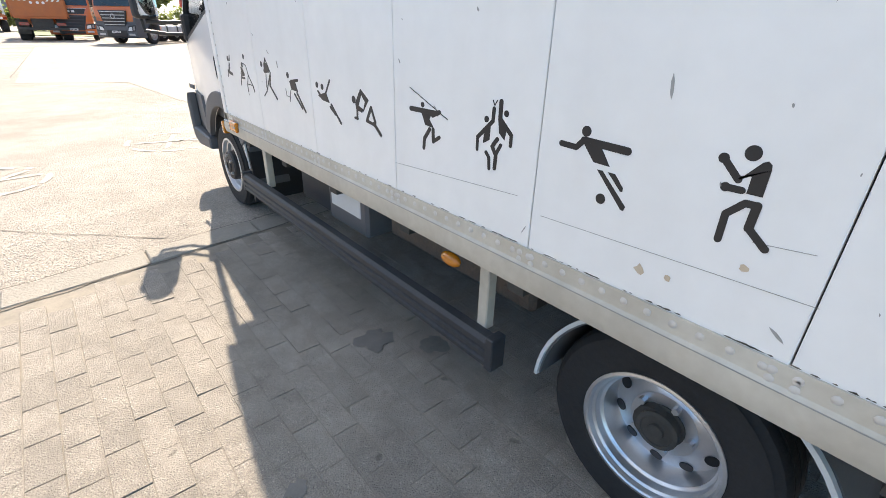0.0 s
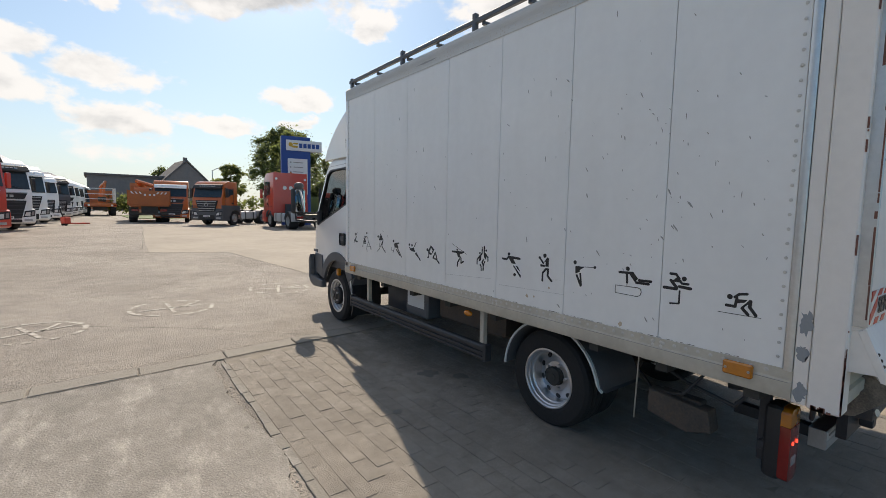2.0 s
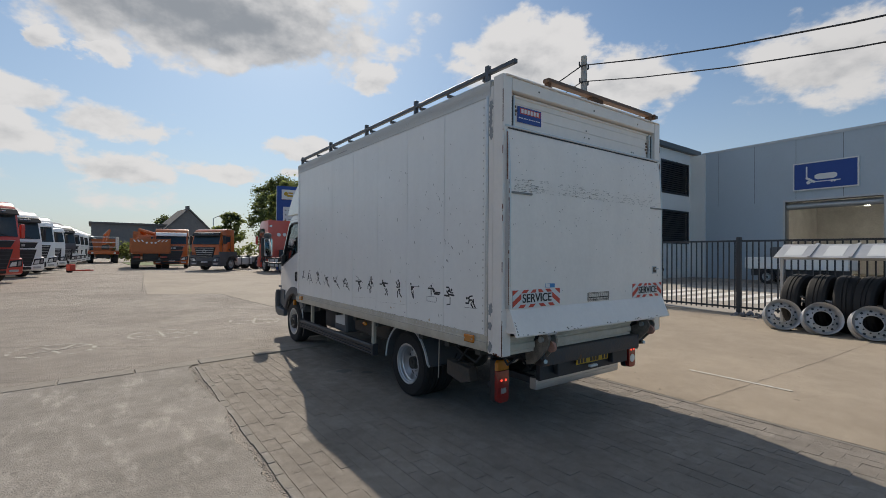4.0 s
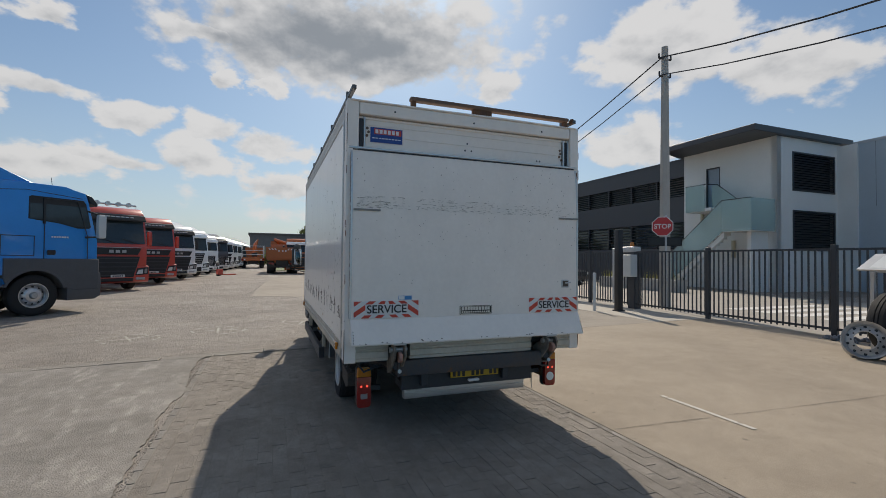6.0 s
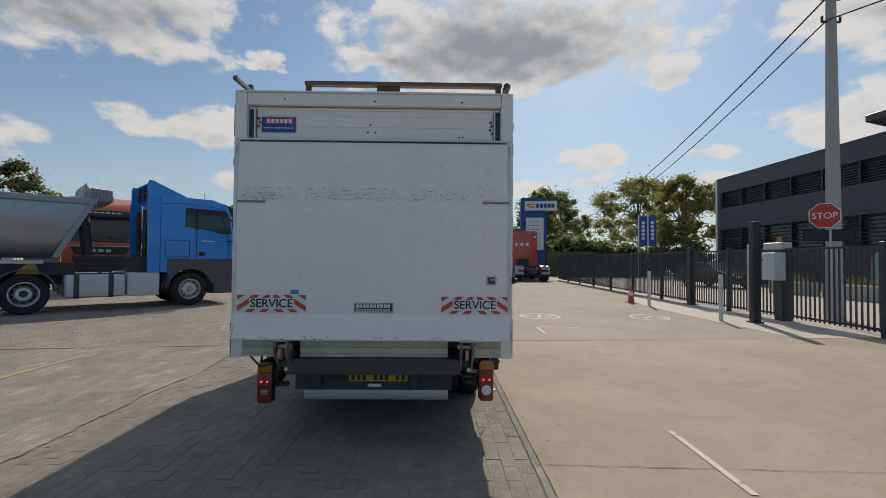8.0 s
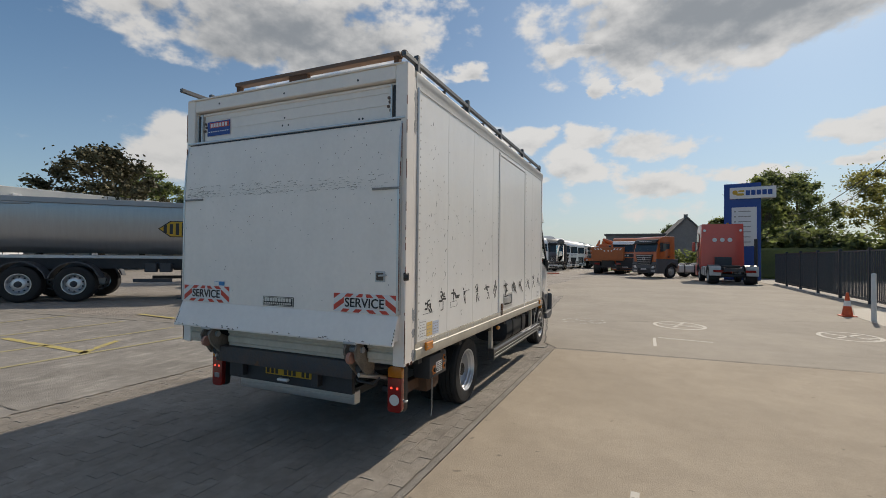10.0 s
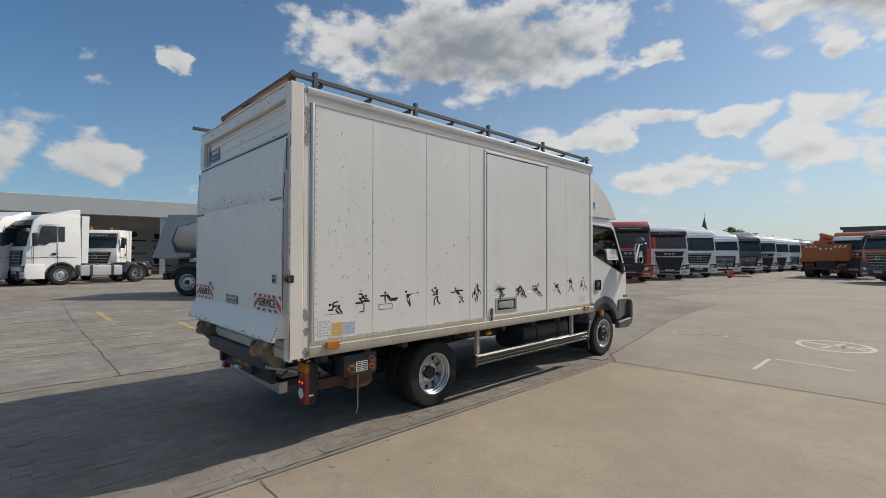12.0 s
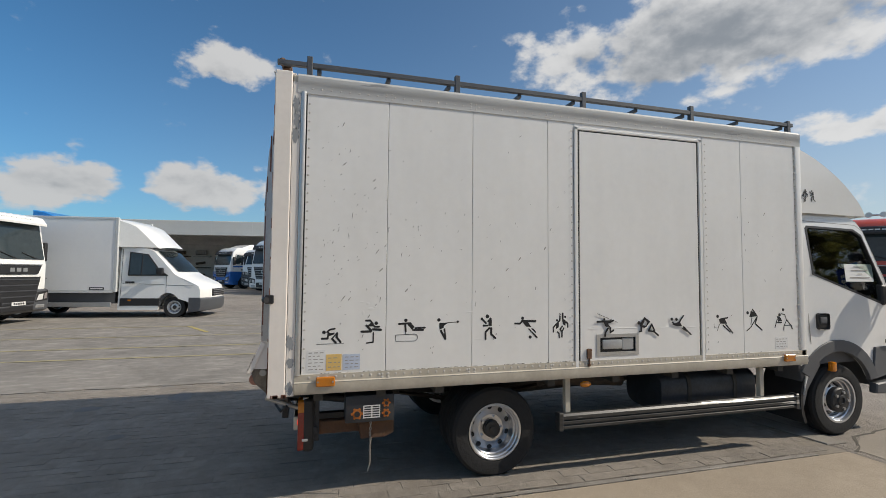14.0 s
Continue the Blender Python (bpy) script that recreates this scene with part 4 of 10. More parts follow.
def add_wheel(parent, x, y, R, side, W=0.195, rr=0.205, dish=-0.05, holes=8, nuts=5, hub=0.05, rim=None, hubmat=None, label="", tread=True, nutr=0.44, holer=0.021, fine=False, deep=False):
    """A wheel as part of parent: tyre, rim, hub, vent holes, wheel nuts."""
    t, r, hb, d, h, rr, holes, nuts = wheel_meshes(R, W, rr, dish, holes, nuts, hub, tread=tread, deep=deep)
    m = Matrix.Translation((x, y, R)) @ Matrix.Rotation(0 if side > 0 else math.pi, 4, "Z")
    w = new("wheel")
    w.parent = parent
    w.matrix_basis = m
    if label:
        w["label"] = label
    part("tyre", t, m_rubber, w, "black rubber tyre")
    part("rim", r, rim or m_rim, w, "silver steel rim")
    part("hub", hb, hubmat or m_grime, w, "dark greasy hub")
    if holes:
        v = B()
        r0, r1 = rr - 0.052, rr * 0.55
        for k in range(holes):
            a = 2 * math.pi * (k + 0.5) / holes
            rad = r0 * 0.55 + r1 * 0.45
            n = Vector((r0 - r1, h * 0.5 * math.cos(a), h * 0.5 * math.sin(a))).normalized()
            c = Vector((h * (0.30 * 0.55 + 0.80 * 0.45) + d, rad * math.cos(a), rad * math.sin(a)))
            if deep:
                n = Vector((0.934, 0.357 * math.cos(a), 0.357 * math.sin(a)))
                c = Vector((-0.0265, 0.1455 * math.cos(a), 0.147 * math.sin(a)))
            cyl(v, c - n * 0.006, c + n * (0.003 if deep else 0.004), holer, seg=16)
        part("vent_hole", v, m_black, w) if fine else stuff(single("vent_hole", v, m_black, w))
    if nuts:
        v = B()
        for k in range(nuts):
            a = 2 * math.pi * k / nuts + (0.0 if deep else 0.3)
            c = Vector((0.007 if deep else h * 0.84 + d, rr * nutr * math.cos(a), rr * nutr * math.sin(a)))
            cyl(v, c - Vector((0.01, 0, 0)), c + Vector((0.016 if deep else 0.028, 0, 0)), 0.011, seg=6)
        part("wheel_nut", v, rim or m_rim, w) if fine else stuff(single("wheel_nut", v, rim or m_rim, w))
    return w


# cargo body: dark core, then panels, rails and posts
part("cargo_core", box(B(), -HW + 0.022, Y0, 0.74, HW - 0.022, Y1 - 0.02, 2.70), m_grime, truck, "grey inner walls behind the panel joints")
roof = B()
extr(roof, [(-HW, 2.70), (HW, 2.70), (HW, 2.735), (HW - 0.03, 2.757), (-HW + 0.03, 2.757), (-HW, 2.735)], "y", Y0 + 0.005, Y1, 0)
part("cargo_roof", roof, m_cream, truck, "pale aluminium cargo roof")
part("front_wall", box(B(), -HW + 0.004, Y1 - 0.02, 0.76, HW - 0.004, Y1 + 0.012, 2.70, 0.004), m_white, truck)
LEFT = (0.185, 0.712, 1.305, 1.90, 2.50, 3.11, 3.73, 4.345)
RIGHT = (0.19, 0.72, 1.32, 1.91, 2.125)
RIGHT2 = (3.325, 3.725, 4.325)


def panel(side, y0, y1, z0=ZB - 0.01, z1=ZT + 0.01):
    x0, x1 = (HW - 0.022, HW) if side > 0 else (-HW, -HW + 0.022)
    bm = box(B(), x0, y0 + 0.0016, z0, x1, y1 - 0.0016, z1, 0.0018)
    part("side_panel", bm, m_white, truck)


for a, b in zip(LEFT, LEFT[1:]):
    panel(-1, a, b)
for a, b in zip(RIGHT, RIGHT[1:]):
    panel(1, a, b)
for a, b in zip(RIGHT2, RIGHT2[1:]):
    panel(1, a, b)
panel(1, 2.125, 3.325, 2.58, ZT + 0.01)

for s in (-1, 1):
    X = s * HW
    # top and bottom rails
    t = B()
    extr(t, [(X - s * 0.03, 2.628), (X + s * 0.006, 2.628), (X + s * 0.006, 2.69), (X + s * 0.009, 2.695), (X + s * 0.009, 2.738), (X - s * 0.01, 2.758), (X - s * 0.03, 2.758)], "y", Y0 + 0.03, Y1 + 0.004)
    part("top_rail", t, m_toprail, truck, "dull aluminium top rail with rivets")
    t = B()
    extr(t, [(X - s * 0.04, 0.835), (X + s * 0.006, 0.835), (X + s * 0.006, 0.792), (X + s * 0.014, 0.786), (X + s * 0.016, 0.74), (X + s * 0.006, 0.712), (X - s * 0.05, 0.706)], "y", Y0 + 0.05, Y1 + 0.012)
    part("bottom_rail", t, m_cream, truck, "dirty cream bottom rail with a row of rivets")
    # rear corner post, second strip, edge moulding
    t = box(B(), min(X + s * 0.008, X - s * 0.085), -0.008, 0.70, max(X + s * 0.008, X - s * 0.085), 0.098, 2.765, 0.006)
    part("corner_post", t, m_whiterear, truck, "white rear corner post with chipped rusty edge")
    t = box(B(), min(X + s * 0.003, X - s * 0.06), 0.101, 0.705, max(X + s * 0.003, X - s * 0.06), 0.150, 2.70, 0.003)
    part("corner_strip", t, m_whiterear, truck)
    t = extr(B(), [(X - s * 0.02, 0.152), (X + s * 0.005, 0.152), (X + s * 0.012, 0.162), (X + s * 0.012, 0.172), (X + s * 0.006, 0.183), (X - s * 0.02, 0.184)], "z", 0.83, 2.64)
    part("edge_moulding", t, m_alu, truck)
    t = box(B(), min(X + s * 0.006, X - s * 0.06), 4.347, 0.72, max(X + s * 0.006, X - s * 0.06), Y1 + 0.008, 2.64, 0.01, seg=2)
    part("front_post", t, m_white, truck)
    # rust and chipped paint along the post
    t = B()
    rnd = random.Random(40 + s)
    for k in range(34):
        z = rnd.choice((rnd.uniform(0.70, 0.95), rnd.uniform(0.7, 2.6)))
        box(t, X + s * 0.006, -0.0095, z, X + s * 0.0092, -0.0095 + rnd.uniform(0.002, 0.006), z + rnd.choice((0.008, 0.02, 0.05, 0.11)) * rnd.uniform(0.6, 1.3))
    for k in range(10):
        y = rnd.uniform(0, 0.09)
        box(t, X + s * 0.007, y, 0.699, X + s * 0.0095, y + rnd.uniform(0.006, 0.02), 0.705 + rnd.uniform(0.002, 0.016))
    stuff(single("rust_spot", t, m_rustred, truck, "rust along the post edge"))
    t = B()

    def patch(bm, y, z, h, w, seed):
        r = random.Random(seed)
        pts = [(y + w * r.uniform(0.45, 1.1) * math.cos(a), z + h * r.uniform(0.55, 1.1) * math.sin(a)) for a in [2 * math.pi * k / 22 for k in range(22)]]
        extr(bm, pts, "x", X + s * 0.002, X + s * 0.0046)
    patch(t, 0.124, 2.545, 0.075, 0.024, 1)
    patch(t, 0.127, 2.445, 0.065, 0.023, 2)
    patch(t, 0.124, 2.355, 0.055, 0.025, 3)
    patch(t, 0.121, 1.035, 0.055, 0.026, 4)
    patch(t, 0.124, 0.915, 0.035, 0.024, 5)
    patch(t, 0.122, 0.755, 0.045, 0.025, 6)
    part("peeled_patches", t, m_primer, truck, "peeled paint showing grey primer")
    # rivets
    t = B()
    rv = []
    y = 0.24
    while y < 4.33:
        rv.append((y, 0.815))
        y += 0.055
    y = 0.22
    while y < 4.36:
        rv.append((y, 2.662))
        y += 0.06
    z = 0.88
    while z < 2.6:
        rv.append((0.205, z))
        rv.append((4.325, z))
        z += 0.058
    joints = LEFT[1:-1] if s < 0 else RIGHT[1:4] + (3.725,)
    for j in joints:
        for dy in (-0.02, 0.02):
            for z in (0.797, 0.817, 2.645, 2.68):
                rv.append((j + dy, z))
    if s > 0:
        z = 0.88
        while z < 2.6:
            rv += [(2.105, z), (3.35, z)]
            z += 0.058
    for y, z in rv:
        c = Vector((X + s * 0.004, y, z))
        r_ = 0.0095 if z < 0.83 else 0.0070
        cyl(t, c, c + Vector((s * r_ * 0.32, 0, 0)), r_, r_ * 0.93, seg=8)
        cyl(t, c + Vector((s * r_ * 0.32, 0, 0)), c + Vector((s * r_ * 0.52, 0, 0)), r_ * 0.93, r_ * 0.5, seg=8)
    stuff(single("rivet", t, m_rivet, truck, "rows of dull metal rivets"))
    t = box(B(), min(X + s * 0.012, X + s * 0.0152), 0.16, 0.7825, max(X + s * 0.012, X + s * 0.0152), 4.40, 0.7848)
    part("rail_groove", t, m_scuff, truck, "thin dirty groove along the rail")
    rnd = random.Random(170 + s)
    t = B()
    for k in range(120):
        y = rnd.choice((rnd.gauss(1.1, 0.35), rnd.gauss(2.0, 0.3), rnd.uniform(0.25, 4.3)))
        y = min(max(y, 0.2), 4.28)
        L = rnd.uniform(0.004, 0.03)
        z = 0.8368 + rnd.uniform(0.0, 0.0015)
        extr(t, [(y, z), (y + L * 0.4, z - 0.0008), (y + L, z), (y + L * 0.8, z + rnd.uniform(0.0005, 0.0018)), (y + L * 0.3, z + rnd.uniform(0.0008, 0.0026))], "x", X + s * 0.0002, X + s * 0.0011)
    stuff(single("edge_chip", t, M("dark_chip", (0.12, 0.10, 0.08), 0.8, var=0.3), truck, "dark chipped paint along the rail"))
    # scuffs and scratches
    rnd = random.Random(70 + s)
    t = B()
    for k in range(210 if s > 0 else 150):
        y = rnd.uniform(0.25, 4.2) if rnd.random() < 0.45 else abs(rnd.gauss(0, 0.7)) + 0.28
        y = min(y, 4.25)
        z = rnd.choice((rnd.gauss(1.75, 0.25), rnd.gauss(1.55, 0.35), rnd.uniform(0.9, 2.5)))
        z = min(max(z, 0.88), 2.55)
        if s > 0 and 2.1 < y < 3.4:
            continue
        L = rnd.uniform(0.005, 0.018) if rnd.random() < 0.72 else rnd.uniform(0.018, 0.045)
        w = rnd.uniform(0.0014, 0.0036) * (0.7 + L * 9)
        a = rnd.gauss(1.2, 0.35)
        dx, dz = math.cos(a) * L / 2, math.sin(a) * L / 2
        pts = [(y - dx - w * 0.3, z - dz), (y - dx * 0.4 + w * rnd.uniform(0.4, 1), z - dz * 0.5), (y + dx * 0.5 + w, z + dz * 0.4), (y + dx + w * 0.3, z + dz), (y + dx * 0.3 - w * rnd.uniform(0.3, 1), z + dz * 0.5), (y - dx * 0.6 - w * 0.8, z - dz * 0.4)]
        extr(t, pts, "x", X + s * 0.0002, X + s * 0.0012)
    stuff(single("scuff_mark", t, m_scuff, truck, "grey scuffs and scratches in the paint"))
    # marker lamps
    for y, z in ((0.34, 0.79), (4.19, 0.78)):
        t = box(B(), min(X + s * 0.012, X + s * 0.034), y - 0.058, z - 0.030, max(X + s * 0.012, X + s * 0.034), y + 0.058, z + 0.030, 0.006)
        lamp = part("marker_lamp", t, m_amber, truck, "amber side marker lamp")
        t = B()
        for dy in (-0.045, 0.045):
            cyl(t, (X + s * 0.033, y + dy, z), (X + s * 0.037, y + dy, z), 0.006, seg=8)
        part("screws", t, m_chain, lamp)

t = B()
for k, (y, z, r) in enumerate(((1.60, 0.90, 0.012), (1.54, 0.905, 0.008), (1.42, 0.98, 0.008), (0.92, 0.86, 0.014))):
    extr(t, [(y + r * random.Random(k * 9 + i).uniform(0.6, 1.2) * math.cos(i * 0.7), z + r * random.Random(k * 5 + i).uniform(0.6, 1.2) * math.sin(i * 0.7)) for i in range(9)], "x", -HW - 0.0013, -HW)
part("filler_patches", t, m_tan, truck, "tan paint chips near the lower edge")
t = B()
for y0, z0, y1, z1 in ((1.30, 0.955, 1.87, 0.935), (1.95, 0.965, 2.5, 0.93), (1.33, 1.04, 1.42, 1.03)):
    d = 0.0009
    extr(t, [(y0, z0), (y1, z1), (y1, z1 + d), (y0, z0 + d)], "x", -HW - 0.0012, -HW)
part("long_scratches", t, m_scuff, truck)

# ---- side door ----
door = new("side_door")
door.parent = truck
door["label"] = "white side door with dented lower edge and recessed handle"
DY0, DY1, DZ0, DZ1 = 2.175, 3.265, 0.79, 2.565
HND = [(2.33, 0.885), (2.66, 0.885), (2.66, 1.01), (2.33, 1.01)]
part("door_leaf", holed(B(), [(DY0, DZ0), (DY1, DZ0), (DY1, DZ1), (DY0, DZ1)], [HND], "x", HW - 0.02, HW + 0.004), m_white, door)
t = B()
for a in ((2.130, DZ0 - 0.04, 2.160, DZ1 + 0.04), (3.285, DZ0 - 0.04, 3.318, DZ1 + 0.04), (2.130, DZ1 + 0.012, 3.318, DZ1 + 0.034)):
    box(t, HW - 0.018, a[0], a[1], HW + 0.007, a[2], a[3], 0.004)
part("door_frame", t, m_white, door)
t = B()
box(t, HW - 0.02, DY0 - 0.012, DZ0 - 0.03, HW - 0.004, DY1 + 0.016, DZ1 + 0.014)
part("door_seal", t, m_black, door, "black rubber door seal")
t = B()
box(t, HW - 0.019, 2.335, 0.89, HW - 0.012, 2.655, 1.005)
part("handle_pan", t, m_alu, door, "recessed metal handle pan")
t = B()
holed(t, [(2.31, 0.868), (2.68, 0.868), (2.68, 1.028), (2.31, 1.028)], [[(2.338, 0.894), (2.652, 0.894), (2.652, 1.002), (2.338, 1.002)]], "x", HW + 0.002, HW + 0.009)
part("handle_bezel", t, m_alu, door)
t = box(B(), HW - 0.014, 2.36, 0.915, HW + 0.012, 2.53, 0.985, 0.01, seg=2)
box(t, HW - 0.012, 2.535, 0.905, HW + 0.003, 2.64, 0.995, 0.006)
part("door_handle", t, m_galv, door, "worn metal door handle")
t = B()
box(t, HW + 0.003, 2.222, 0.85, HW + 0.018, 2.262, 0.925, 0.004)
cyl(t, (HW + 0.012, 2.242, 0.80), (HW + 0.012, 2.242, 0.87), 0.007)
box(t, HW + 0.003, 2.230, 0.795, HW + 0.016, 2.254, 0.815, 0.003)
part("door_latch", t, m_rust, door, "rusty latch")
# the pressed crease and dents in the lower leaf
t = B()
extr(t, [(2.24, 1.070), (3.23, 1.060), (3.23, 1.064), (2.24, 1.076)], "x", HW + 0.003, HW + 0.0056, 0.0008)
part("door_crease", t, m_white, door)
t = B()
for k, (y, z, ry, rz) in enumerate(((0.62, 1.24, 0.03, 0.014), (0.60, 1.275, 0.016, 0.012), (0.56, 1.285, 0.02, 0.008), (0.57, 1.215, 0.012, 0.02), (0.645, 1.255, 0.018, 0.01), (1.36, 1.02, 0.06, 0.006), (1.35, 1.005, 0.045, 0.006), (1.30, 1.21, 0.03, 0.008), (1.14, 1.03, 0.03, 0.012), (2.06, 1.10, 0.05, 0.008))):
    bmesh.ops.create_uvsphere(t, u_segments=14, v_segments=8, radius=1, matrix=Matrix.Translation((HW - 0.0012, y, z)) @ Matrix.Diagonal((0.0020, ry, rz, 1)))
part("panel_dents", t, m_white, truck)

# ---- pictogram decals: bars and dots on both sides ----
sign_boxer = ((-0.6, 4.1, 0.8), (-3.1, 3.1, 0.55), (-2.2, 0.2, 0.5), (-2.9, 2.9, -1.2, 1.2, 0.75), (-2, 0.2, -0.6, 0.2, 0.75), ((-1.1, 1.6), (-1.2, 1.2), (0.5, 3.4), (0.9, 3.6), (1.3, 3.3), (1.4, 2.8), (1.4, 0), (-0.1, 0), (-0.1, 1.8), (-0.5, 1.8)), (-1.4, -5.6, -1.4, -2.6, 0.8), (-1.4, -2.6, 0.1, -1, 0.8), (0.1, -1, 1.2, -1, 0.8), (1.2, -1, 1.1, -3.5, 0.9), (1.1, -3.5, 3.1, -5.2, 0.8))
sign_soccer = ((-1.8, 3, 0.7), (1.8, -5.2, 0.7), (-5.4, 0.8, -3, 0.7, 0.8), (-3, 0.7, -2, 1.8, 0.8), (-2, 1.8, 4.3, 1.6, 1.0), ((-2.1, 1.6), (0.6, 1.5), (2.3, -0.8), (-0.1, -0.7)), ((0.6, -1.5), (1.4, -1.5), (5.4, -5.3), (5.2, -5.9), (4.8, -5.8)), ((2.2, -1.5), (3.2, -1.5), (4.6, -3), (4.6, -3.5), (4.3, -3.5)))
sign_basket = ((-1.8, 1.8, 0.5), (2.3, 3.2, 0.5), (-0.3, 3.6, -0.4, 1.7, 0.7), (-0.4, 1.7, -3.6, -1.3, 0.7), (-3.6, -1.3, -3.6, -3.3, 0.6), ((-2.1, 0.5), (-0.8, 1.5), (-0.9, -1.3), (-2.3, -2.1)), (1.1, 4.8, 1.1, 2.3, 0.8), (1.1, 2.3, 3.6, 0.2, 0.7), (3.6, 0.2, 3.6, -1.4, 0.6), ((0.7, 2.3), (2.6, 1), (2.3, -0.8), (1.1, 0.1)), (-1.5, -3.4, -0.8, -4.1, 0.6), (-0.8, -4.1, -0.6, -5.9, 0.6), (0.6, -5.6, 0.7, -3.5, 0.7), (0.7, -3.5, -0.2, -2.2, 0.7), (-0.2, -2.2, 0.8, -0.9, 0.7), (0.7, -3.3, 1.6, -1.7, 0.6), (-0.6, 4.8, -0.2, 4.1, 0.12), (-0.2, 4.1, 0.3, 4.9, 0.12))
sign_javelin = ((-1.6, 1.9, 0.5), (-5.2, 0.8, 2.6, 0.9, 0.9), (1.3, 0.4, 3.2, 1.2, 0.8), ((-2, 0.6), (1, 0.5), (0.4, -0.4), (1.7, -1.8), (-0.8, -1.6)), (-5.4, 4.5, 5.4, 0.3, 0.15), (-1.2, -5.9, -1, -4.1, 0.8), (-1, -4.1, 0.5, -2.2, 0.8), (1.5, -2.1, 1.6, -4.2, 0.8), (1.6, -4.2, 3.3, -3.2, 0.7))
sign_shot = ((-5.3, -0.2, 0.8), ((-2.2, 2.4), (1, 0.4), (-1.6, -2.5), (-0.6, -0.1), (-2.3, 1.4)), ((-2.2, 2.4), (-2.1, 1), (-3.3, -1.3), (-1.2, -1.8), (-2, -2.6), (-4.4, -2.2), (-4.7, -0.8)), (-3.9, -1.9, -4.1, -4.1, 0.7), (-5.1, -4.1, -3.9, -4.1, 0.6), (1.8, -1, -0.1, -4, 0.8), (-0.1, -4, 2.6, -4.4, 0.7), (1.8, -1, 3.3, -3.9, 0.7), (2.7, -4.2, 5.3, -6.2, 0.8))
sign_throw = ((-5.5, 1.2, 0.7), (-2.8, 1, 0.7), (1.3, 2.8, -1.4, -0.7, 0.6), ((-5.4, -1.2), (-1, -0.1), (0.5, -2.4), (-2.9, -2.2)), (-5.2, -0.3, -3.3, -1.5, 0.6), (1.3, -2.7, 5.5, -6.4, 0.7), (0.7, -3.3, 3, -4.7, 0.6))
sign_tennis = ((-3.5, 2, 0.8), (-1.7, 0.6, 2.7, 1.2, 0.7), ((-2.8, 0.6), (0.9, 0.8), (2.3, -1.8), (-2, -1.6)), (-2.4, -1.8, -3.8, -4.9, 0.3), (-0.1, -2.6, 4, -5.8, 0.7), (1.5, -2.1, 5.8, -6.5, 0.7), (-5.8, -1.7, -5.6, -3.6, 0.15), (-5.6, -3.6, -3.4, -3.7, 0.15))
sign_golf = ((-4.1, 3, 0.7), (4.1, 2.1, 0.5), ((-3.6, 1.8), (-1.3, 1.8), (-0.4, 1.9), (-0.3, 1.6), (-2.1, 0.4), (-1.9, -0.2), (-3.8, -0.9), (-3.9, 1.5)), ((-3.7, -1.4), (-3, -1), (-0.8, -4.8), (-1.2, -5.3), (-1.6, -5.3)), ((-2.1, -0.7), (-1.4, -0.4), (-0.8, -4.8), (-1.5, -4.9)), (-0.5, 1.8, 3.9, 2, 0.2))
sign_horse = ((-1.9, 3.1, 0.7), (-4.7, 1.7, -0.1, 1.9, 0.8), ((-1.8, 1.8), (0.2, 2.1), (1.7, 0.4), (0.8, -0.9), (-1.3, 1.5)), (-2.1, 1.3, -1.9, -1.3, 0.8), (-1.9, -1.3, -1.9, -2.4, 0.2), (2.1, -0.1, 6, 0, 0.8), (1.2, -0.9, 5.3, -0.9, 0.8), (-6, -2.7, -5.9, -5.2, 0.17), (-5.9, -5.2, 1.8, -5.3, 0.17), (1.8, -5.3, 2.8, -4.7, 0.17), (2.8, -4.7, 3.1, -3.6, 0.17), (3.1, -3.6, 2.6, -2.7, 0.17), (2.6, -2.7, 1.7, -2.5, 0.17), (1.7, -2.5, -6, -2.7, 0.17))
sign_hurdle = ((1.9, 2.2, 0.7), (-2.1, 3.3, -0.5, 3.3, 0.8), (-0.5, 3.3, 0.5, 2.1, 0.7), ((-1.7, 1), (0.2, 2.8), (1, 1), (-0.7, 1)), (-1.9, 1.3, -0.1, -0.6, 0.9), (-3.8, -1, -0.2, -1, 0.9), (0.7, -0.2, 3.8, -0.4, 0.9), (0.8, 1.5, 1.3, 0.8, 0.7), (1.3, 0.8, 3.1, 0.8, 0.7), (0.8, -1.5, 0.8, -5.2, 0.5), (0.8, -5.2, -1.8, -5.5, 0.5))
sign_start = ((-2.4, -0.9, 0.7), (-3.1, -3.3, -1, -3.3, 0.8), (-1, -3.3, -0.7, -1, 0.7), (-0.2, 0.1, 1.6, 0.4, 0.7), (-1.2, -0.8, -0.2, 0.1, 0.7), ((-0.9, -1.3), (1.8, -1.1), (1.2, -1.9), (-1, -2.5)), ((2.2, -1.2), (2.8, -1.3), (0.8, -3.6), (0.4, -3.3)), (0.7, -3.5, 2.1, -4.9, 0.8), (2.5, -1.4, 2.4, -2.9, 0.9), (2.4, -2.9, 3.9, -4.8, 0.8), (-5.1, -5.4, 5.1, -5.3, 0.15))
sign_run = ((-4.4, 3.5, 0.8), ((-2.5, 4.1), (0.4, 4.1), (1.2, 1.6), (-3.0, 1.2)), (-1.1, 5.3, 1.9, 1.6, 0.5), (-1.1, 5.3, -3.0, 1.6, 0.5), (1.9, 1.6, -2.7, -4.0, 0.5), (-2.7, -4.0, -5.2, -5.6, 0.4), (-1.7, 1.0, -2.5, -2.7, 0.35), (0.4, -2.1, 4.7, -5.4, 0.7), (1.6, 1.0, 0.4, -2.1, 0.7))
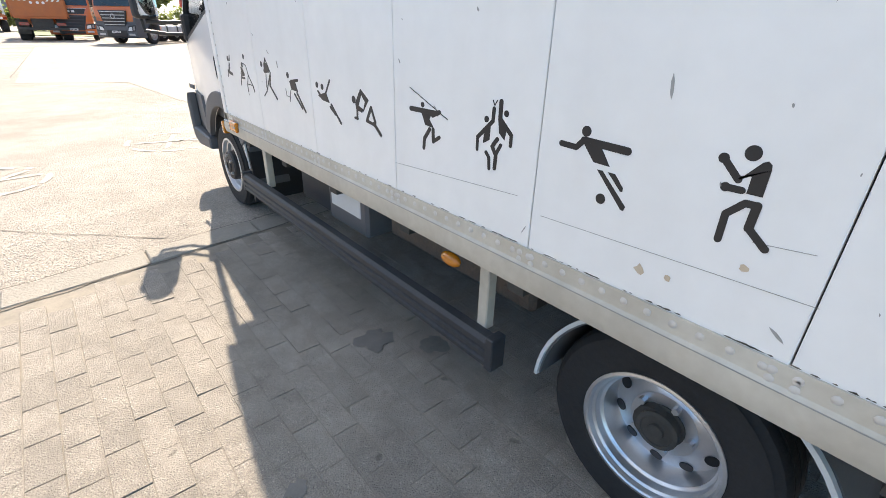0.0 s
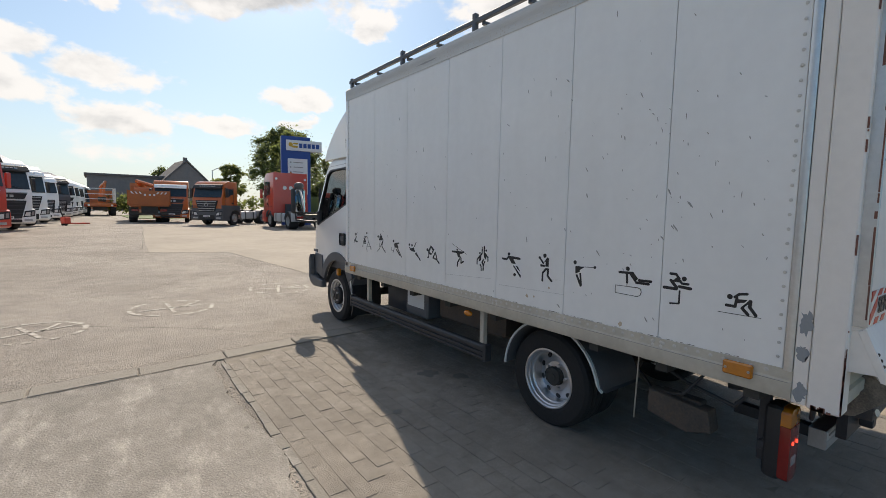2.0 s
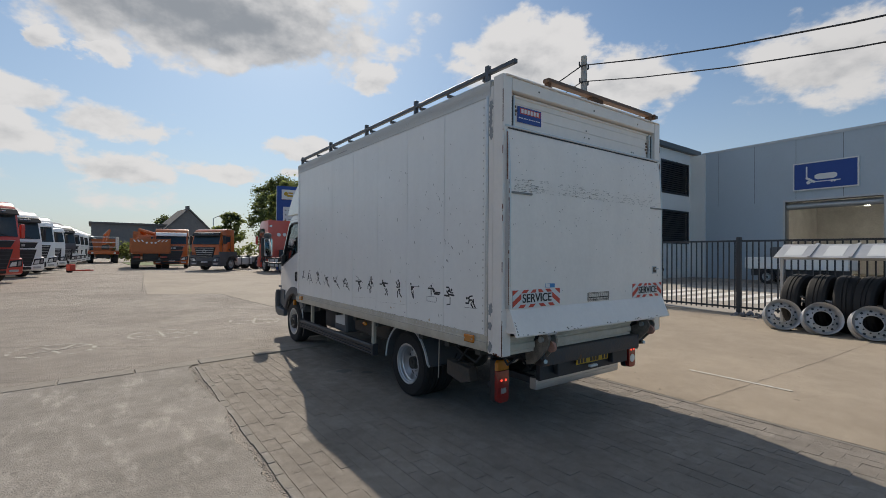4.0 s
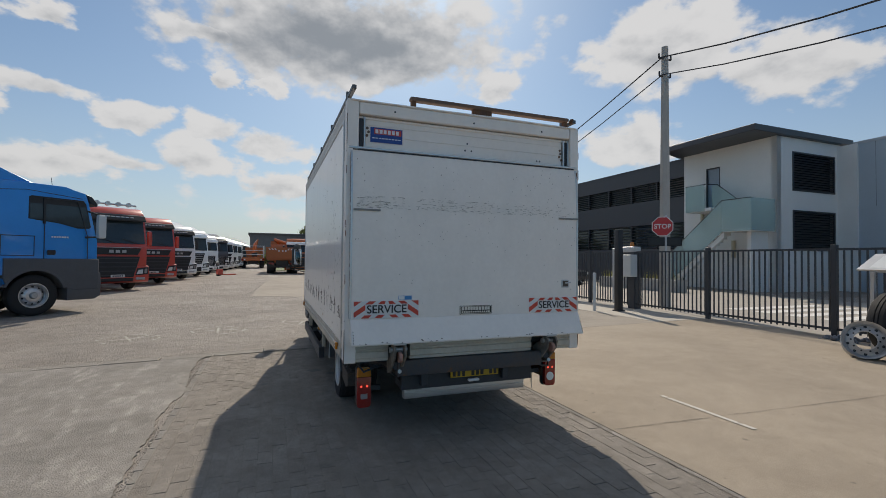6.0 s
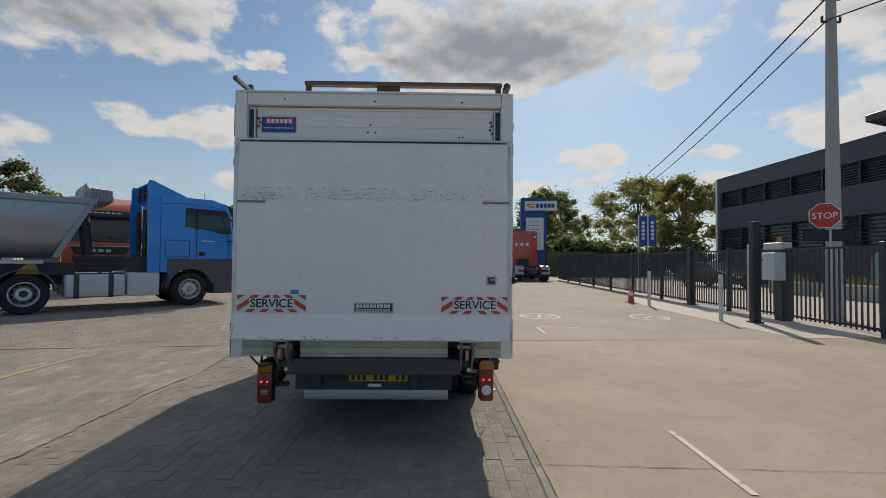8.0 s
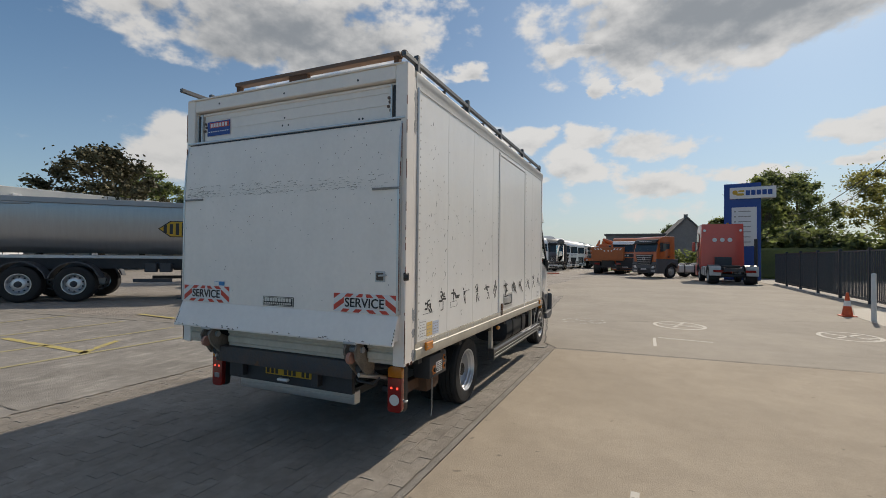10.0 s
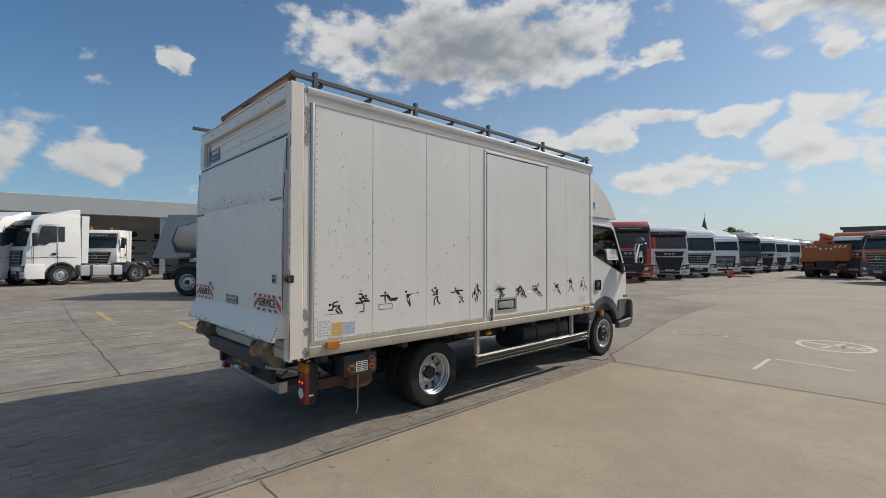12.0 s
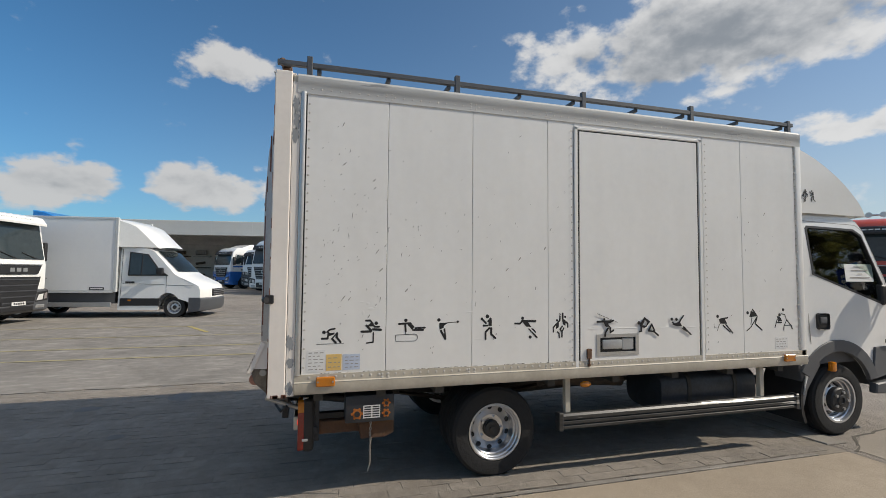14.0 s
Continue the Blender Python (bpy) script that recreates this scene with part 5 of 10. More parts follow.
sign_pair = ((-0.1, 4.7, 0.8), (-2.6, 2.1, 0.8), ((-4.4, 1.5), (-2.6, 1.2), (-1.0, -1.0), (-3.5, -1.5)), (-4.3, -0.2, -5.9, -4.3, 0.5), (-4.0, -1.9, -1.6, -1.9, 0.7), (-1.6, 2.7, 0.9, 2.2, 0.35), (0.9, 2.2, 2.1, -0.6, 0.35), (2.1, -0.6, 5.2, -3.7, 0.5), (5.2, -3.7, 5.8, -5.2, 0.7), (2.1, -0.6, 0.2, -3.7, 0.35), (0.2, -3.7, 0.0, -5.9, 0.45), (0.2, -3.5, 4.8, -3.5, 0.25))
sign_ride = ((-0.4, 3.2, 0.9), (0.4, 1.6, -1.0, -0.8, 1.1), (-1.0, -1.2, 2.2, -1.6, 1.0), (-2.0, -0.6, -2.8, -2.6, 0.7), (1.2, 2.8, 1.8, 4.4, 0.5))
K = 0.0165
left_signs = ((sign_start, 0.36), (sign_hurdle, 0.632), (sign_horse, 0.863), (sign_golf, 1.163), (sign_boxer, 1.451), (sign_soccer, 1.748), (sign_basket, 2.048),
              (sign_javelin, 2.323), (sign_shot, 2.673), (sign_throw, 2.96), (sign_tennis, 3.279), (sign_run, 3.57), (sign_pair, 3.89), (sign_ride, 4.15))
right_signs = ((sign_start, 0.365), (sign_hurdle, 0.625), (sign_horse, 0.885), (sign_golf, 1.15), (sign_boxer, 1.445), (sign_soccer, 1.735), (sign_basket, 2.01),
               (sign_javelin, 2.40), (sign_shot, 2.77), (sign_throw, 3.08), (sign_tennis, 3.51), (sign_run, 3.84), (sign_pair, 4.16))
for s, row in ((-1, left_signs), (1, right_signs)):
    for fig, y in row:
        bm = B()
        lift = 0.011 if (s > 0 and 2.3 < y < 3.25) else 0.0004
        strokes(bm, fig, lambda u, v, d, s=s, y=y, lift=lift: (s * (HW + lift + d), y + s * u * K, 1.11 + v * K))
        part("pictogram", bm, m_decal, truck, "small black vinyl sports sign")

# stickers and small print plates on the rear end of the side wall
for name, mat, y0, y1, z0, z1, n in (("rating_label", m_paper, 0.222, 0.335, 0.848, 0.985, 6), ("yellow_label", m_tanpaper, 0.342, 0.438, 0.853, 0.955, 3), ("blue_label", m_palepaper, 0.448, 0.555, 0.853, 0.952, 4), ("load_label", m_paper, 4.06, 4.20, 0.86, 0.955, 4)):
    ob = part(name, box(B(), HW + 0.0002, y0, z0, HW + 0.0016, y1, z1), mat, truck, "faded printed sticker")
    t = B()
    rnd = random.Random(len(name))
    for k in range(n):
        z = z1 - (k + 0.8) * (z1 - z0) / (n + 0.6)
        yy = y0 + 0.012
        while yy < y1 - 0.02:
            wv = rnd.uniform(0.012, 0.03)
            box(t, HW + 0.0014, yy, z - 0.003, HW + 0.0022, min(yy + wv, y1 - 0.01), z + 0.002)
            yy += wv + 0.012
    stuff(single("print", t, m_scuff, ob))

# ---- rear: header, tail-lift platform, sill ----
part("rear_core", box(B(), -HW + 0.09, 0.06, 0.78, HW - 0.09, 0.12, 2.72), m_grime, truck)
t = B()
box(t, -HW + 0.088, -0.006, 2.655, HW - 0.088, 0.10, 2.752, 0.006)
part("rear_header", t, m_whiterear, truck, "dented white rear header")
t = B()
extr(t, [(-HW + 0.02, 2.752), (HW - 0.02, 2.752), (HW - 0.02, 2.762), (0.3, 2.768), (-0.4, 2.764), (-HW + 0.02, 2.764)], "y", -0.018, 0.12, 0.003)
part("roof_lip", t, m_whiterear, truck)
t = B()
box(t, -0.93, 0.045, 2.40, 0.93, 0.062, 2.645, 0.003)
box(t, -0.99, 0.035, 2.628, 0.99, 0.055, 2.648, 0.003)
for z in (2.585, 2.50):
    box(t, -0.925, 0.040, z, 0.925, 0.047, z + 0.006)
part("rear_shutter_top", t, m_whiterear, truck, "white roller panel over the tail lift")
t = B()
for x in (-0.965, 0.965):
    box(t, x - 0.016, 0.028, 2.40, x + 0.016, 0.05, 2.63, 0.004)
part("shutter_guides", t, m_dark, truck, "dark vertical guides")
t = B()
for x in (-0.965, 0.965):
    box(t, x - 0.032 if x < 0 else x + 0.018, 0.02, 2.395, x - 0.018 if x < 0 else x + 0.032, 0.056, 2.64, 0.003)
    box(t, x + 0.018 if x < 0 else x - 0.032, 0.02, 2.395, x + 0.032 if x < 0 else x - 0.018, 0.056, 2.64, 0.003)
part("guide_trim", t, m_alu, truck)
t = B()
for x, z in ((-0.915, 2.56), (-0.905, 2.53), (-0.918, 2.50), (0.91, 2.55), (0.918, 2.52), (0.905, 2.49), (0.925, 2.46)):
    cyl(t, (x, 0.048, z), (x, 0.037, z), 0.011, seg=10)
part("bolts", t, m_brownbar, truck)
t = B()
for x, z in ((-0.7, 2.70), (0, 2.69), (0.68, 2.69), (-0.04, 2.52), (0.0, 2.46), (0.66, 2.43), (0.69, 2.43), (-0.06, 2.46)):
    cyl(t, (x, 0.0 if z > 2.65 else 0.047, z), (x, -0.0075 if z > 2.65 else 0.0442, z), 0.008, seg=8)
part("drill_holes", t, m_black, truck)
lab = part("maker_label", box(B(), -0.89, 0.0375, 2.452, -0.625, 0.0395, 2.572), m_signblue, truck, "blue and red dealer sticker")
t = B()
box(t, -0.86, 0.0366, 2.518, -0.635, 0.0374, 2.562)
part("red_field", t, m_signred, lab)
t = B()
for k in range(6):
    box(t, -0.85 + k * 0.034, 0.0358, 2.524, -0.826 + k * 0.034, 0.0365, 2.556)
for k in range(9):
    box(t, -0.875 + k * 0.027, 0.0366, 2.482, -0.856 + k * 0.027, 0.0374, 2.49)
stuff(single("print", t, m_signwhite, lab))

def plate_y(z):
    return -0.046 if z < 1.93 else -0.046 + (z - 1.93) / 0.32 * 0.016 if z < 2.25 else -0.030 + (z - 2.25) / 0.125 * 0.026


# platform, closed upright, with its folded lower lip
plat = new("tail_lift_platform")
plat.parent = truck
plat["label"] = "raised white tail-lift platform, scratched, with bent lower lip"
XP = 1.045
t = B()
extr(t, [(0.055, 2.375), (-0.004, 2.375), (-0.030, 2.25), (-0.046, 1.93), (-0.046, 1.045), (-0.020, 1.03), (0.055, 1.03)], "x", -XP, XP, 0.004)
part("platform_plate", t, m_whiterear, plat)
t = B()
extr(t, [(-0.045, 1.044), (-0.050, 1.040), (-0.125, 0.862), (-0.121, 0.852), (-0.100, 0.856), (-0.025, 1.03)], "x", -XP + 0.002, XP + 0.010, 0.002)
part("platform_lip", t, m_whiterear, plat)
for s in (-1, 1):
    t = extr(B(), [(0.05, 1.045), (-0.030, 1.045), (-0.100, 0.878), (0.0, 0.872), (0.05, 0.872)], "x", s * (XP - 0.016), s * (XP - 0.004), 0.001)
    part("lip_cheek", t, m_whiterear, plat, "white side cheek of the bent lip")
t = B()
box(t, -HW + 0.01, -0.012, 2.377, HW - 0.006, 0.06, 2.395, 0.004)
part("top_edge_strip", t, m_alu, plat, "bare aluminium edge strip")
t = B()
for s in (-1, 1):
    extr(t, [(0.05, 2.36), (-0.01, 2.36), (-0.036, 2.24), (-0.052, 1.93), (-0.052, 1.05), (0.05, 1.05)], "x", s * XP - 0.008, s * XP + 0.008, 0.002)
part("side_edges", t, m_alu, plat)
t = B()
rnd = random.Random(9)
for s in (-1, 1):
    z = 1.08
    while z < 2.3:
        h = min(rnd.choice((0.03, 0.12, 0.3)) * rnd.uniform(0.7, 1.3), 2.34 - z)
        y = (plate_y(z) + plate_y(z + h)) / 2
        box(t, min(s * (XP + 0.0072), s * (XP + 0.0092)), y - 0.003, z, max(s * (XP + 0.0072), s * (XP + 0.0092)), y + rnd.uniform(0.001, 0.006), z + h)
        z += h + rnd.choice((0.001, 0.004, 0.03))
stuff(single("edge_rust", t, m_rustred, plat, "red-brown rust at the platform edges"))
t = B()
for x0, x1, z in ((-1.03, -0.82, 1.895), (0.84, 1.05, 1.90)):
    box(t, x0, -0.0545, z - 0.007, x1, -0.0455, z + 0.008)
part("grip_strips", t, M("worn_grip", (0.26, 0.25, 0.235), 0.8, var=0.25, scale=20, bump=0.3, bscale=200), plat, "grey grip strip")
part("top_gap", box(B(), -XP + 0.01, -0.0105, 2.3655, XP - 0.01, 0.01, 2.3745), m_dark, plat, "dark gap under the edge strip")
# worn scratches on the plate
t = B()


for k in range(600):
    if k < 420:
        z = rnd.choice((1.915, 1.925, 1.94, 1.955, 1.965, 1.985, 2.0)) + rnd.gauss(0, 0.004)
        x = rnd.choice((rnd.gauss(-0.35, 0.22), rnd.gauss(0.45, 0.3), rnd.uniform(-1, 1), rnd.gauss(-0.9, 0.1)))
        L, h = rnd.uniform(0.004, 0.04), rnd.uniform(0.0008, 0.0022)
    else:
        z = rnd.uniform(1.62, 2.34) if rnd.random() < 0.8 else rnd.uniform(1.08, 1.7)
        x = rnd.uniform(-1.02, 1.02)
        L, h = rnd.uniform(0.002, 0.007), rnd.uniform(0.002, 0.009)
    if abs(x) > 1.02:
        continue
    y = plate_y(z)
    bx = [(x, z), (x + L, z + rnd.uniform(-0.002, 0.002)), (x + L * 0.9, z + h), (x + L * 0.2, z + h * 0.8)]
    extr(t, bx, "y", y - 0.0018, y + 0.002)
stuff(single("scratch", t, M("grey_scratch", (0.27, 0.24, 0.20), 0.8, var=0.4, scale=15), plat, "dark scratches and chips"))
t = B()
for k in range(24):
    x = rnd.uniform(-1.03, 1.03)
    z = rnd.uniform(0.855, 0.88)
    y = -0.125 + (z - 0.862) * 0.42 - 0.001
    extr(t, [(x, z), (x + rnd.uniform(0.004, 0.03), z), (x + 0.004, z + rnd.uniform(0.003, 0.008))], "y", y - 0.003, y + 0.002)
for x in (-1.03, 1.05):
    for k in range(5):
        extr(t, [(x, 0.87 + k * 0.02), (x + 0.007, 0.873 + k * 0.02), (x, 0.882 + k * 0.02)], "y", -0.1235 + k * 0.0084, -0.118 + k * 0.0084)
stuff(single("lip_chip", t, m_rustdark, plat))


def service_sign(x0, x1, z0, z1):
    y = -0.047
    ob = part("warning_sign", box(B(), x0, y - 0.003, z0, x1, y, z1), m_signwhite, plat, "red and white striped reflective service sign")
    t = B()
    wd, h = x1 - x0, z1 - z0
    for sgn in (0, 1):
        for poly in (((0.0, 0.05), (0.0, 0.36), (0.17, 0.80), (0.17, 0.49)), ((0.0, 0.70), (0.115, 1.0), (0.0, 1.0)), ((0.11, 0.0), (0.215, 0.0), (0.27, 0.18), (0.16, 0.18)), ((0.31, 0.0), (0.415, 0.0), (0.47, 0.18), (0.365, 0.18)),
                     ((0.17, 0.82), (0.275, 0.82), (0.33, 1.0), (0.225, 1.0)), ((0.36, 0.82), (0.465, 0.82), (0.48, 1.0), (0.415, 1.0))):
            pts = [(x0 + (1 - u if sgn else u) * wd, z0 + v * h) for u, v in poly]
            extr(t, pts, "y", y - 0.0045, y - 0.002)
    part("red_stripes", t, m_signred, ob)
    m = Matrix.Translation(((x0 + x1) / 2, y - 0.006, (z0 + z1) / 2)) @ Matrix.Rotation(radians(90), 4, "X")
    lettering("letters", "SERVICE", 0.089, m, m_decal, ob, "black SERVICE lettering")


service_sign(-1.018, -0.498, 1.052, 1.183)
service_sign(0.532, 1.045, 1.05, 1.18)
ob = part("maker_plate", box(B(), -0.135, -0.050, 1.056, 0.165, -0.046, 1.128), m_black, plat, "black maker's plate with silver border")
t = B()
for a in ((-0.13, 1.060, 0.16, 1.064), (-0.13, 1.120, 0.16, 1.124), (-0.13, 1.060, -0.127, 1.124), (0.157, 1.060, 0.16, 1.124)):
    box(t, a[0], -0.0515, a[1], a[2], -0.0495, a[3])
for k in range(10):
    box(t, -0.118 + k * 0.0265, -0.0515, 1.090, -0.097 + k * 0.0265, -0.0495, 1.117)
for k in range(13):
    box(t, -0.118 + k * 0.0205, -0.0515, 1.069, -0.104 + k * 0.0205, -0.0495, 1.082)
stuff(single("plate_print", t, m_alu, ob))
ob = part("info_sticker", box(B(), -0.665, -0.049, 1.19, -0.555, -0.046, 1.222), m_bluesticker, plat, "small blue sticker")
part("white_field", box(B(), -0.663, -0.0505, 1.192, -0.615, -0.0485, 1.220), m_paper, ob)
t = box(B(), 0.872, -0.0525, 1.268, 0.952, -0.044, 1.340, 0.004)
lk = part("lock_plate", t, m_galv, plat, "square metal lock recess")
t = box(B(), 0.884, -0.055, 1.278, 0.940, -0.050, 1.330, 0.003)
part("lock_hole", t, m_rustdark, lk)
part("lock_bar", cyl(B(), (0.905, -0.058, 1.31), (0.965, -0.058, 1.315), 0.007), m_galv, lk)
t = B()
box(t, HW + 0.003, -0.03, 1.28, HW + 0.025, 0.02, 1.335, 0.005)
cyl(t, (HW + 0.01, -0.035, 1.305), (HW + 0.035, -0.02, 1.305), 0.018, seg=12)
part("side_catch", t, m_black, truck, "black rubber catch on the post")

# ribbed sill under the lip
for x0, x1 in ((-1.03, -0.73), (-0.55, 0.585), (0.79, 1.03)):
    t = B()
    extr(t, [(0.06, 0.845), (0.0, 0.845), (-0.006, 0.835), (-0.006, 0.805), (0.008, 0.798), (0.008, 0.785), (-0.004, 0.778), (-0.004, 0.735), (0.008, 0.728), (0.008, 0.705), (0.06, 0.70)], "x", x0, x1)
    part("rear_sill", t, m_cream, truck, "ribbed aluminium rear sill")

# lift arms with rollers
for x in (-0.665, 0.725):
    arm = new("lift_arm")
    arm.parent = truck
    arm["label"] = "greasy rusted lift arm with roller"
    t = B()
    for dx in (-0.05, 0.035):
        extr(t, [(0.10, 0.58), (0.02, 0.60), (-0.06, 0.68), (-0.115, 0.735), (-0.135, 0.80), (-0.10, 0.855), (-0.05, 0.86), (-0.02, 0.80), (0.06, 0.76), (0.12, 0.72)], "x", x + dx, x + dx + 0.018, 0.003)
    part("arm_cheeks", t, M("worn_cream_steel", (0.36, 0.31, 0.25), 0.6, col2=(0.07, 0.055, 0.045), scale=9, bump=0.3), arm)
    t = cyl(B(), (x - 0.012, -0.112, 0.748), (x + 0.014, -0.112, 0.748), 0.040, seg=20)
    part("roller", t, M("worn_red_roller", (0.46, 0.23, 0.17), 0.7, var=0.3), arm, "worn reddish roller")
    t = B()
    cyl(t, (x - 0.07, -0.06, 0.80), (x + 0.07, -0.06, 0.80), 0.022, seg=12)
    box(t, x - 0.055, -0.128, 0.84, x + 0.05, -0.02, 0.862, 0.006)
    part("hinge_pin", t, m_galv, arm)
    t = B()
    cyl(t, (x, -0.02, 0.66), (x + (0.22 if x > 0 else -0.2) * 0.4, 0.5, 0.60), 0.03, seg=12)
    part("lift_ram", t, m_dark, arm)
    t = cyl(B(), (x + 0.02, -0.04, 0.62), (x + 0.14, 0.30, 0.53), 0.016, seg=10)
    part("ram_rod", t, m_chain, arm, "bright steel ram rod")

# cross beam, plate, under-run bumper
part("cross_beam", box(B(), -0.66, -0.03, 0.575, 0.68, 0.06, 0.70, 0.012, seg=2), M("worn_blue_black_steel", (0.045, 0.055, 0.068), 0.6, col2=(0.085, 0.06, 0.045), scale=4, bump=0.3, spot=0.6, spotcol=(0.12, 0.065, 0.035), spotscale=7), truck, "dark steel cross beam")
t = B()
for x in (-0.42, 0.33):
    box(t, x - 0.03, 0.0, 0.475, x + 0.03, 0.05, 0.58, 0.004)
box(t, -0.60, 0.06, 0.44, 0.62, 0.10, 0.60)
part("beam_brackets", t, m_dark, truck)
pl = part("number_plate", box(B(), -0.180, 0.030, 0.512, 0.275, 0.038, 0.612, 0.004), m_yellow, truck, "yellow rear number plate with dark bars")
t = B()
for k, wv in enumerate((0.036, 0.036, 0.036, 0, 0.04, 0.04, 0.04, 0, 0.036, 0.036)):
    if wv:
        x = -0.160 + k * 0.043
        box(t, x, 0.0275, 0.522, x + wv * 0.72, 0.031, 0.582)
part("plate_bars", t, m_decal, pl)
part("plate_lamp", box(B(), -0.03, -0.01, 0.478, 0.075, 0.03, 0.50, 0.008), m_clear, truck, "small plate lamp")
t = B()
extr(t, [(0.14, 0.34), (0.21, 0.34), (0.21, 0.435), (0.14, 0.435), (0.135, 0.428), (0.135, 0.392), (0.140, 0.388), (0.135, 0.384), (0.135, 0.348)], "x", -0.555, 0.592, 0.003)
bp = part("rear_bumper", t, m_alu, truck, "scratched aluminium under-run bumper")
t = B()
for k in range(6):
    box(t, -0.535 + k * 0.024, 0.133, 0.41, -0.517 + k * 0.024, 0.136, 0.42)
stuff(single("stamp", t, m_scuff, bp))
t = B()
for x in (-0.50, 0.50):
    box(t, x - 0.025, 0.20, 0.37, x + 0.025, 0.55, 0.43, 0.004)
part("bumper_arms", t, m_dark, truck)
t = B()
for x in (-0.30, 0.30):
    box(t, x - 0.035, 0.10, 0.48, x + 0.035, 4.55, 0.66, 0.006)
for y in (0.35, 1.1, 2.1, 3.1, 4.0):
    box(t, -0.30, y - 0.03, 0.52, 0.30, y + 0.03, 0.62)
for y in (0.3, 0.7, 1.1, 1.95, 2.5, 3.05, 3.6, 4.15):
    box(t, -HW + 0.03, y - 0.03, 0.66, HW - 0.03, y + 0.03, 0.74)
part("chassis_frame", t, m_grime, truck, "grimy chassis rails and cross members")
part("cargo_floor", box(B(), -HW + 0.02, 0.10, 0.735, HW - 0.02, 4.38, 0.76), m_grime, truck)

# rear lamps
for x, dz in ((-0.885, -0.058), (0.905, -0.032)):
    lamp = new("rear_lamp")
    lamp.parent = truck
    lamp.matrix_basis = Matrix.Translation((0, 0.13, dz))
    lamp["label"] = "tall rear lamp cluster, lit red, dirty"
    t = box(B(), x - 0.062, 0.07, 0.345, x + 0.062, 0.15, 0.685, 0.034, seg=3)
    part("lamp_housing", t, m_black, lamp)
    rc = 0.030
    top_ = arc(x + 0.058 - rc, 0.68 - rc, rc, 0, 90, 6) + arc(x - 0.058 + rc, 0.68 - rc, rc, 90, 180, 6)
    low_ = arc(x - 0.058 + rc, 0.350 + rc, rc, 180, 270, 6) + arc(x + 0.058 - rc, 0.350 + rc, rc, 270, 360, 6)
    part("turn_lens", extr(B(), top_ + [(x - 0.058, 0.600), (x + 0.058, 0.600)], "y", 0.045, 0.09, 0.006, 2), m_amber, lamp)
    part("tail_lens", extr(B(), low_ + [(x + 0.058, 0.598), (x - 0.058, 0.598)], "y", 0.045, 0.09, 0.006, 2), m_red, lamp)
    t = cyl(B(), (x, 0.043, 0.440), (x, 0.05, 0.440), 0.040, seg=20) if x > 0 else box(B(), x - 0.03, 0.042, 0.42, x + 0.03, 0.05, 0.465, 0.006)
    part("reverse_lens", t, m_clear if x > 0 else m_dimlens, lamp, "dull reversing lens")
    t = B()
    for dx in (-0.024, 0.024):
        cyl(t, (x + dx, 0.0405, 0.525), (x + dx, 0.046, 0.525), 0.009, seg=10)
    part("lit_bulbs", t, m_redlit, lamp, "two lit red lamps")
    t = B()
    box(t, x - 0.05 if x < 0 else x - 0.16, 0.14, 0.46, x + 0.16 if x < 0 else x + 0.05, 0.17, 0.50, 0.003)
    box(t, x - 0.02, 0.14, 0.40, x + 0.02, 0.18, 0.78, 0.003)
    part("lamp_bracket", t, m_dark, lamp)
part("hanging_cable", tube(B(), [(-0.98, 0.10, 0.70), (-0.90, 0.12, 0.60), (-0.75, 0.14, 0.64), (-0.6, 0.16, 0.52)], 0.008), m_cable, truck, "hanging black cable")
part("hanging_cable", tube(B(), [(0.62, 0.05, 0.66), (0.70, 0.02, 0.56), (0.80, 0.06, 0.54), (0.83, 0.10, 0.58)], 0.008), m_cable, truck, "hanging black cable")
part("hanging_cable", tube(B(), [(-0.95, 0.30, 0.70), (-0.99, 0.38, 0.58), (-0.93, 0.62, 0.60), (-0.9, 0.85, 0.68)], 0.009), m_cable, truck, "hanging black cable")
part("hanging_cable", tube(B(), [(-0.92, 0.52, 0.70), (-0.97, 0.62, 0.55), (-0.9, 0.8, 0.48), (-0.7, 1.0, 0.5)], 0.007), m_cable, truck, "hanging black cable")
t = B()
cyl(t, (-1.03, 0.83, 0.72), (-1.03, 0.84, 0.36), 0.004, seg=6)
part("hanging_wire", t, m_chain, truck)

# control box, bracket and chain at the right rear
cb = new("lift_control_box")
cb.parent = truck
cb["label"] = "dark control box with orange-rimmed switches and white label"
part("box_shell", box(B(), 0.90, 0.47, 0.50, 1.045, 0.79, 0.675, 0.012, seg=2), m_dark, cb)
t = B()
for y, z in ((0.545, 0.56), (0.735, 0.62), (0.735, 0.555)):
    lathe(t, [(0.030 if y < 0.6 else 0.020, 0), (0.030 if y < 0.6 else 0.020, 0.004), (0.017 if y < 0.6 else 0.011, 0.004), (0.016 if y < 0.6 else 0.010, 0.0)], 18, Matrix.Translation((1.045, y, z)))
    for k in range(6):
        a = k * math.pi / 3
        rr_ = 0.032 if y < 0.6 else 0.021
        cyl(t, (1.044, y + rr_ * math.cos(a), z + rr_ * math.sin(a)), (1.049, y + rr_ * math.cos(a), z + rr_ * math.sin(a)), 0.008, seg=8)
part("switch_rim", t, M("faded_orange_paint", (0.5, 0.16, 0.03), 0.7, var=0.2), cb, "faded orange switch rims")
t = B()
for y, z, r in ((0.545, 0.56, 0.018), (0.735, 0.62, 0.011), (0.735, 0.555, 0.011)):
    cyl(t, (1.044, y, z), (1.062, y, z), r, seg=14)
part("switches", t, m_black, cb)
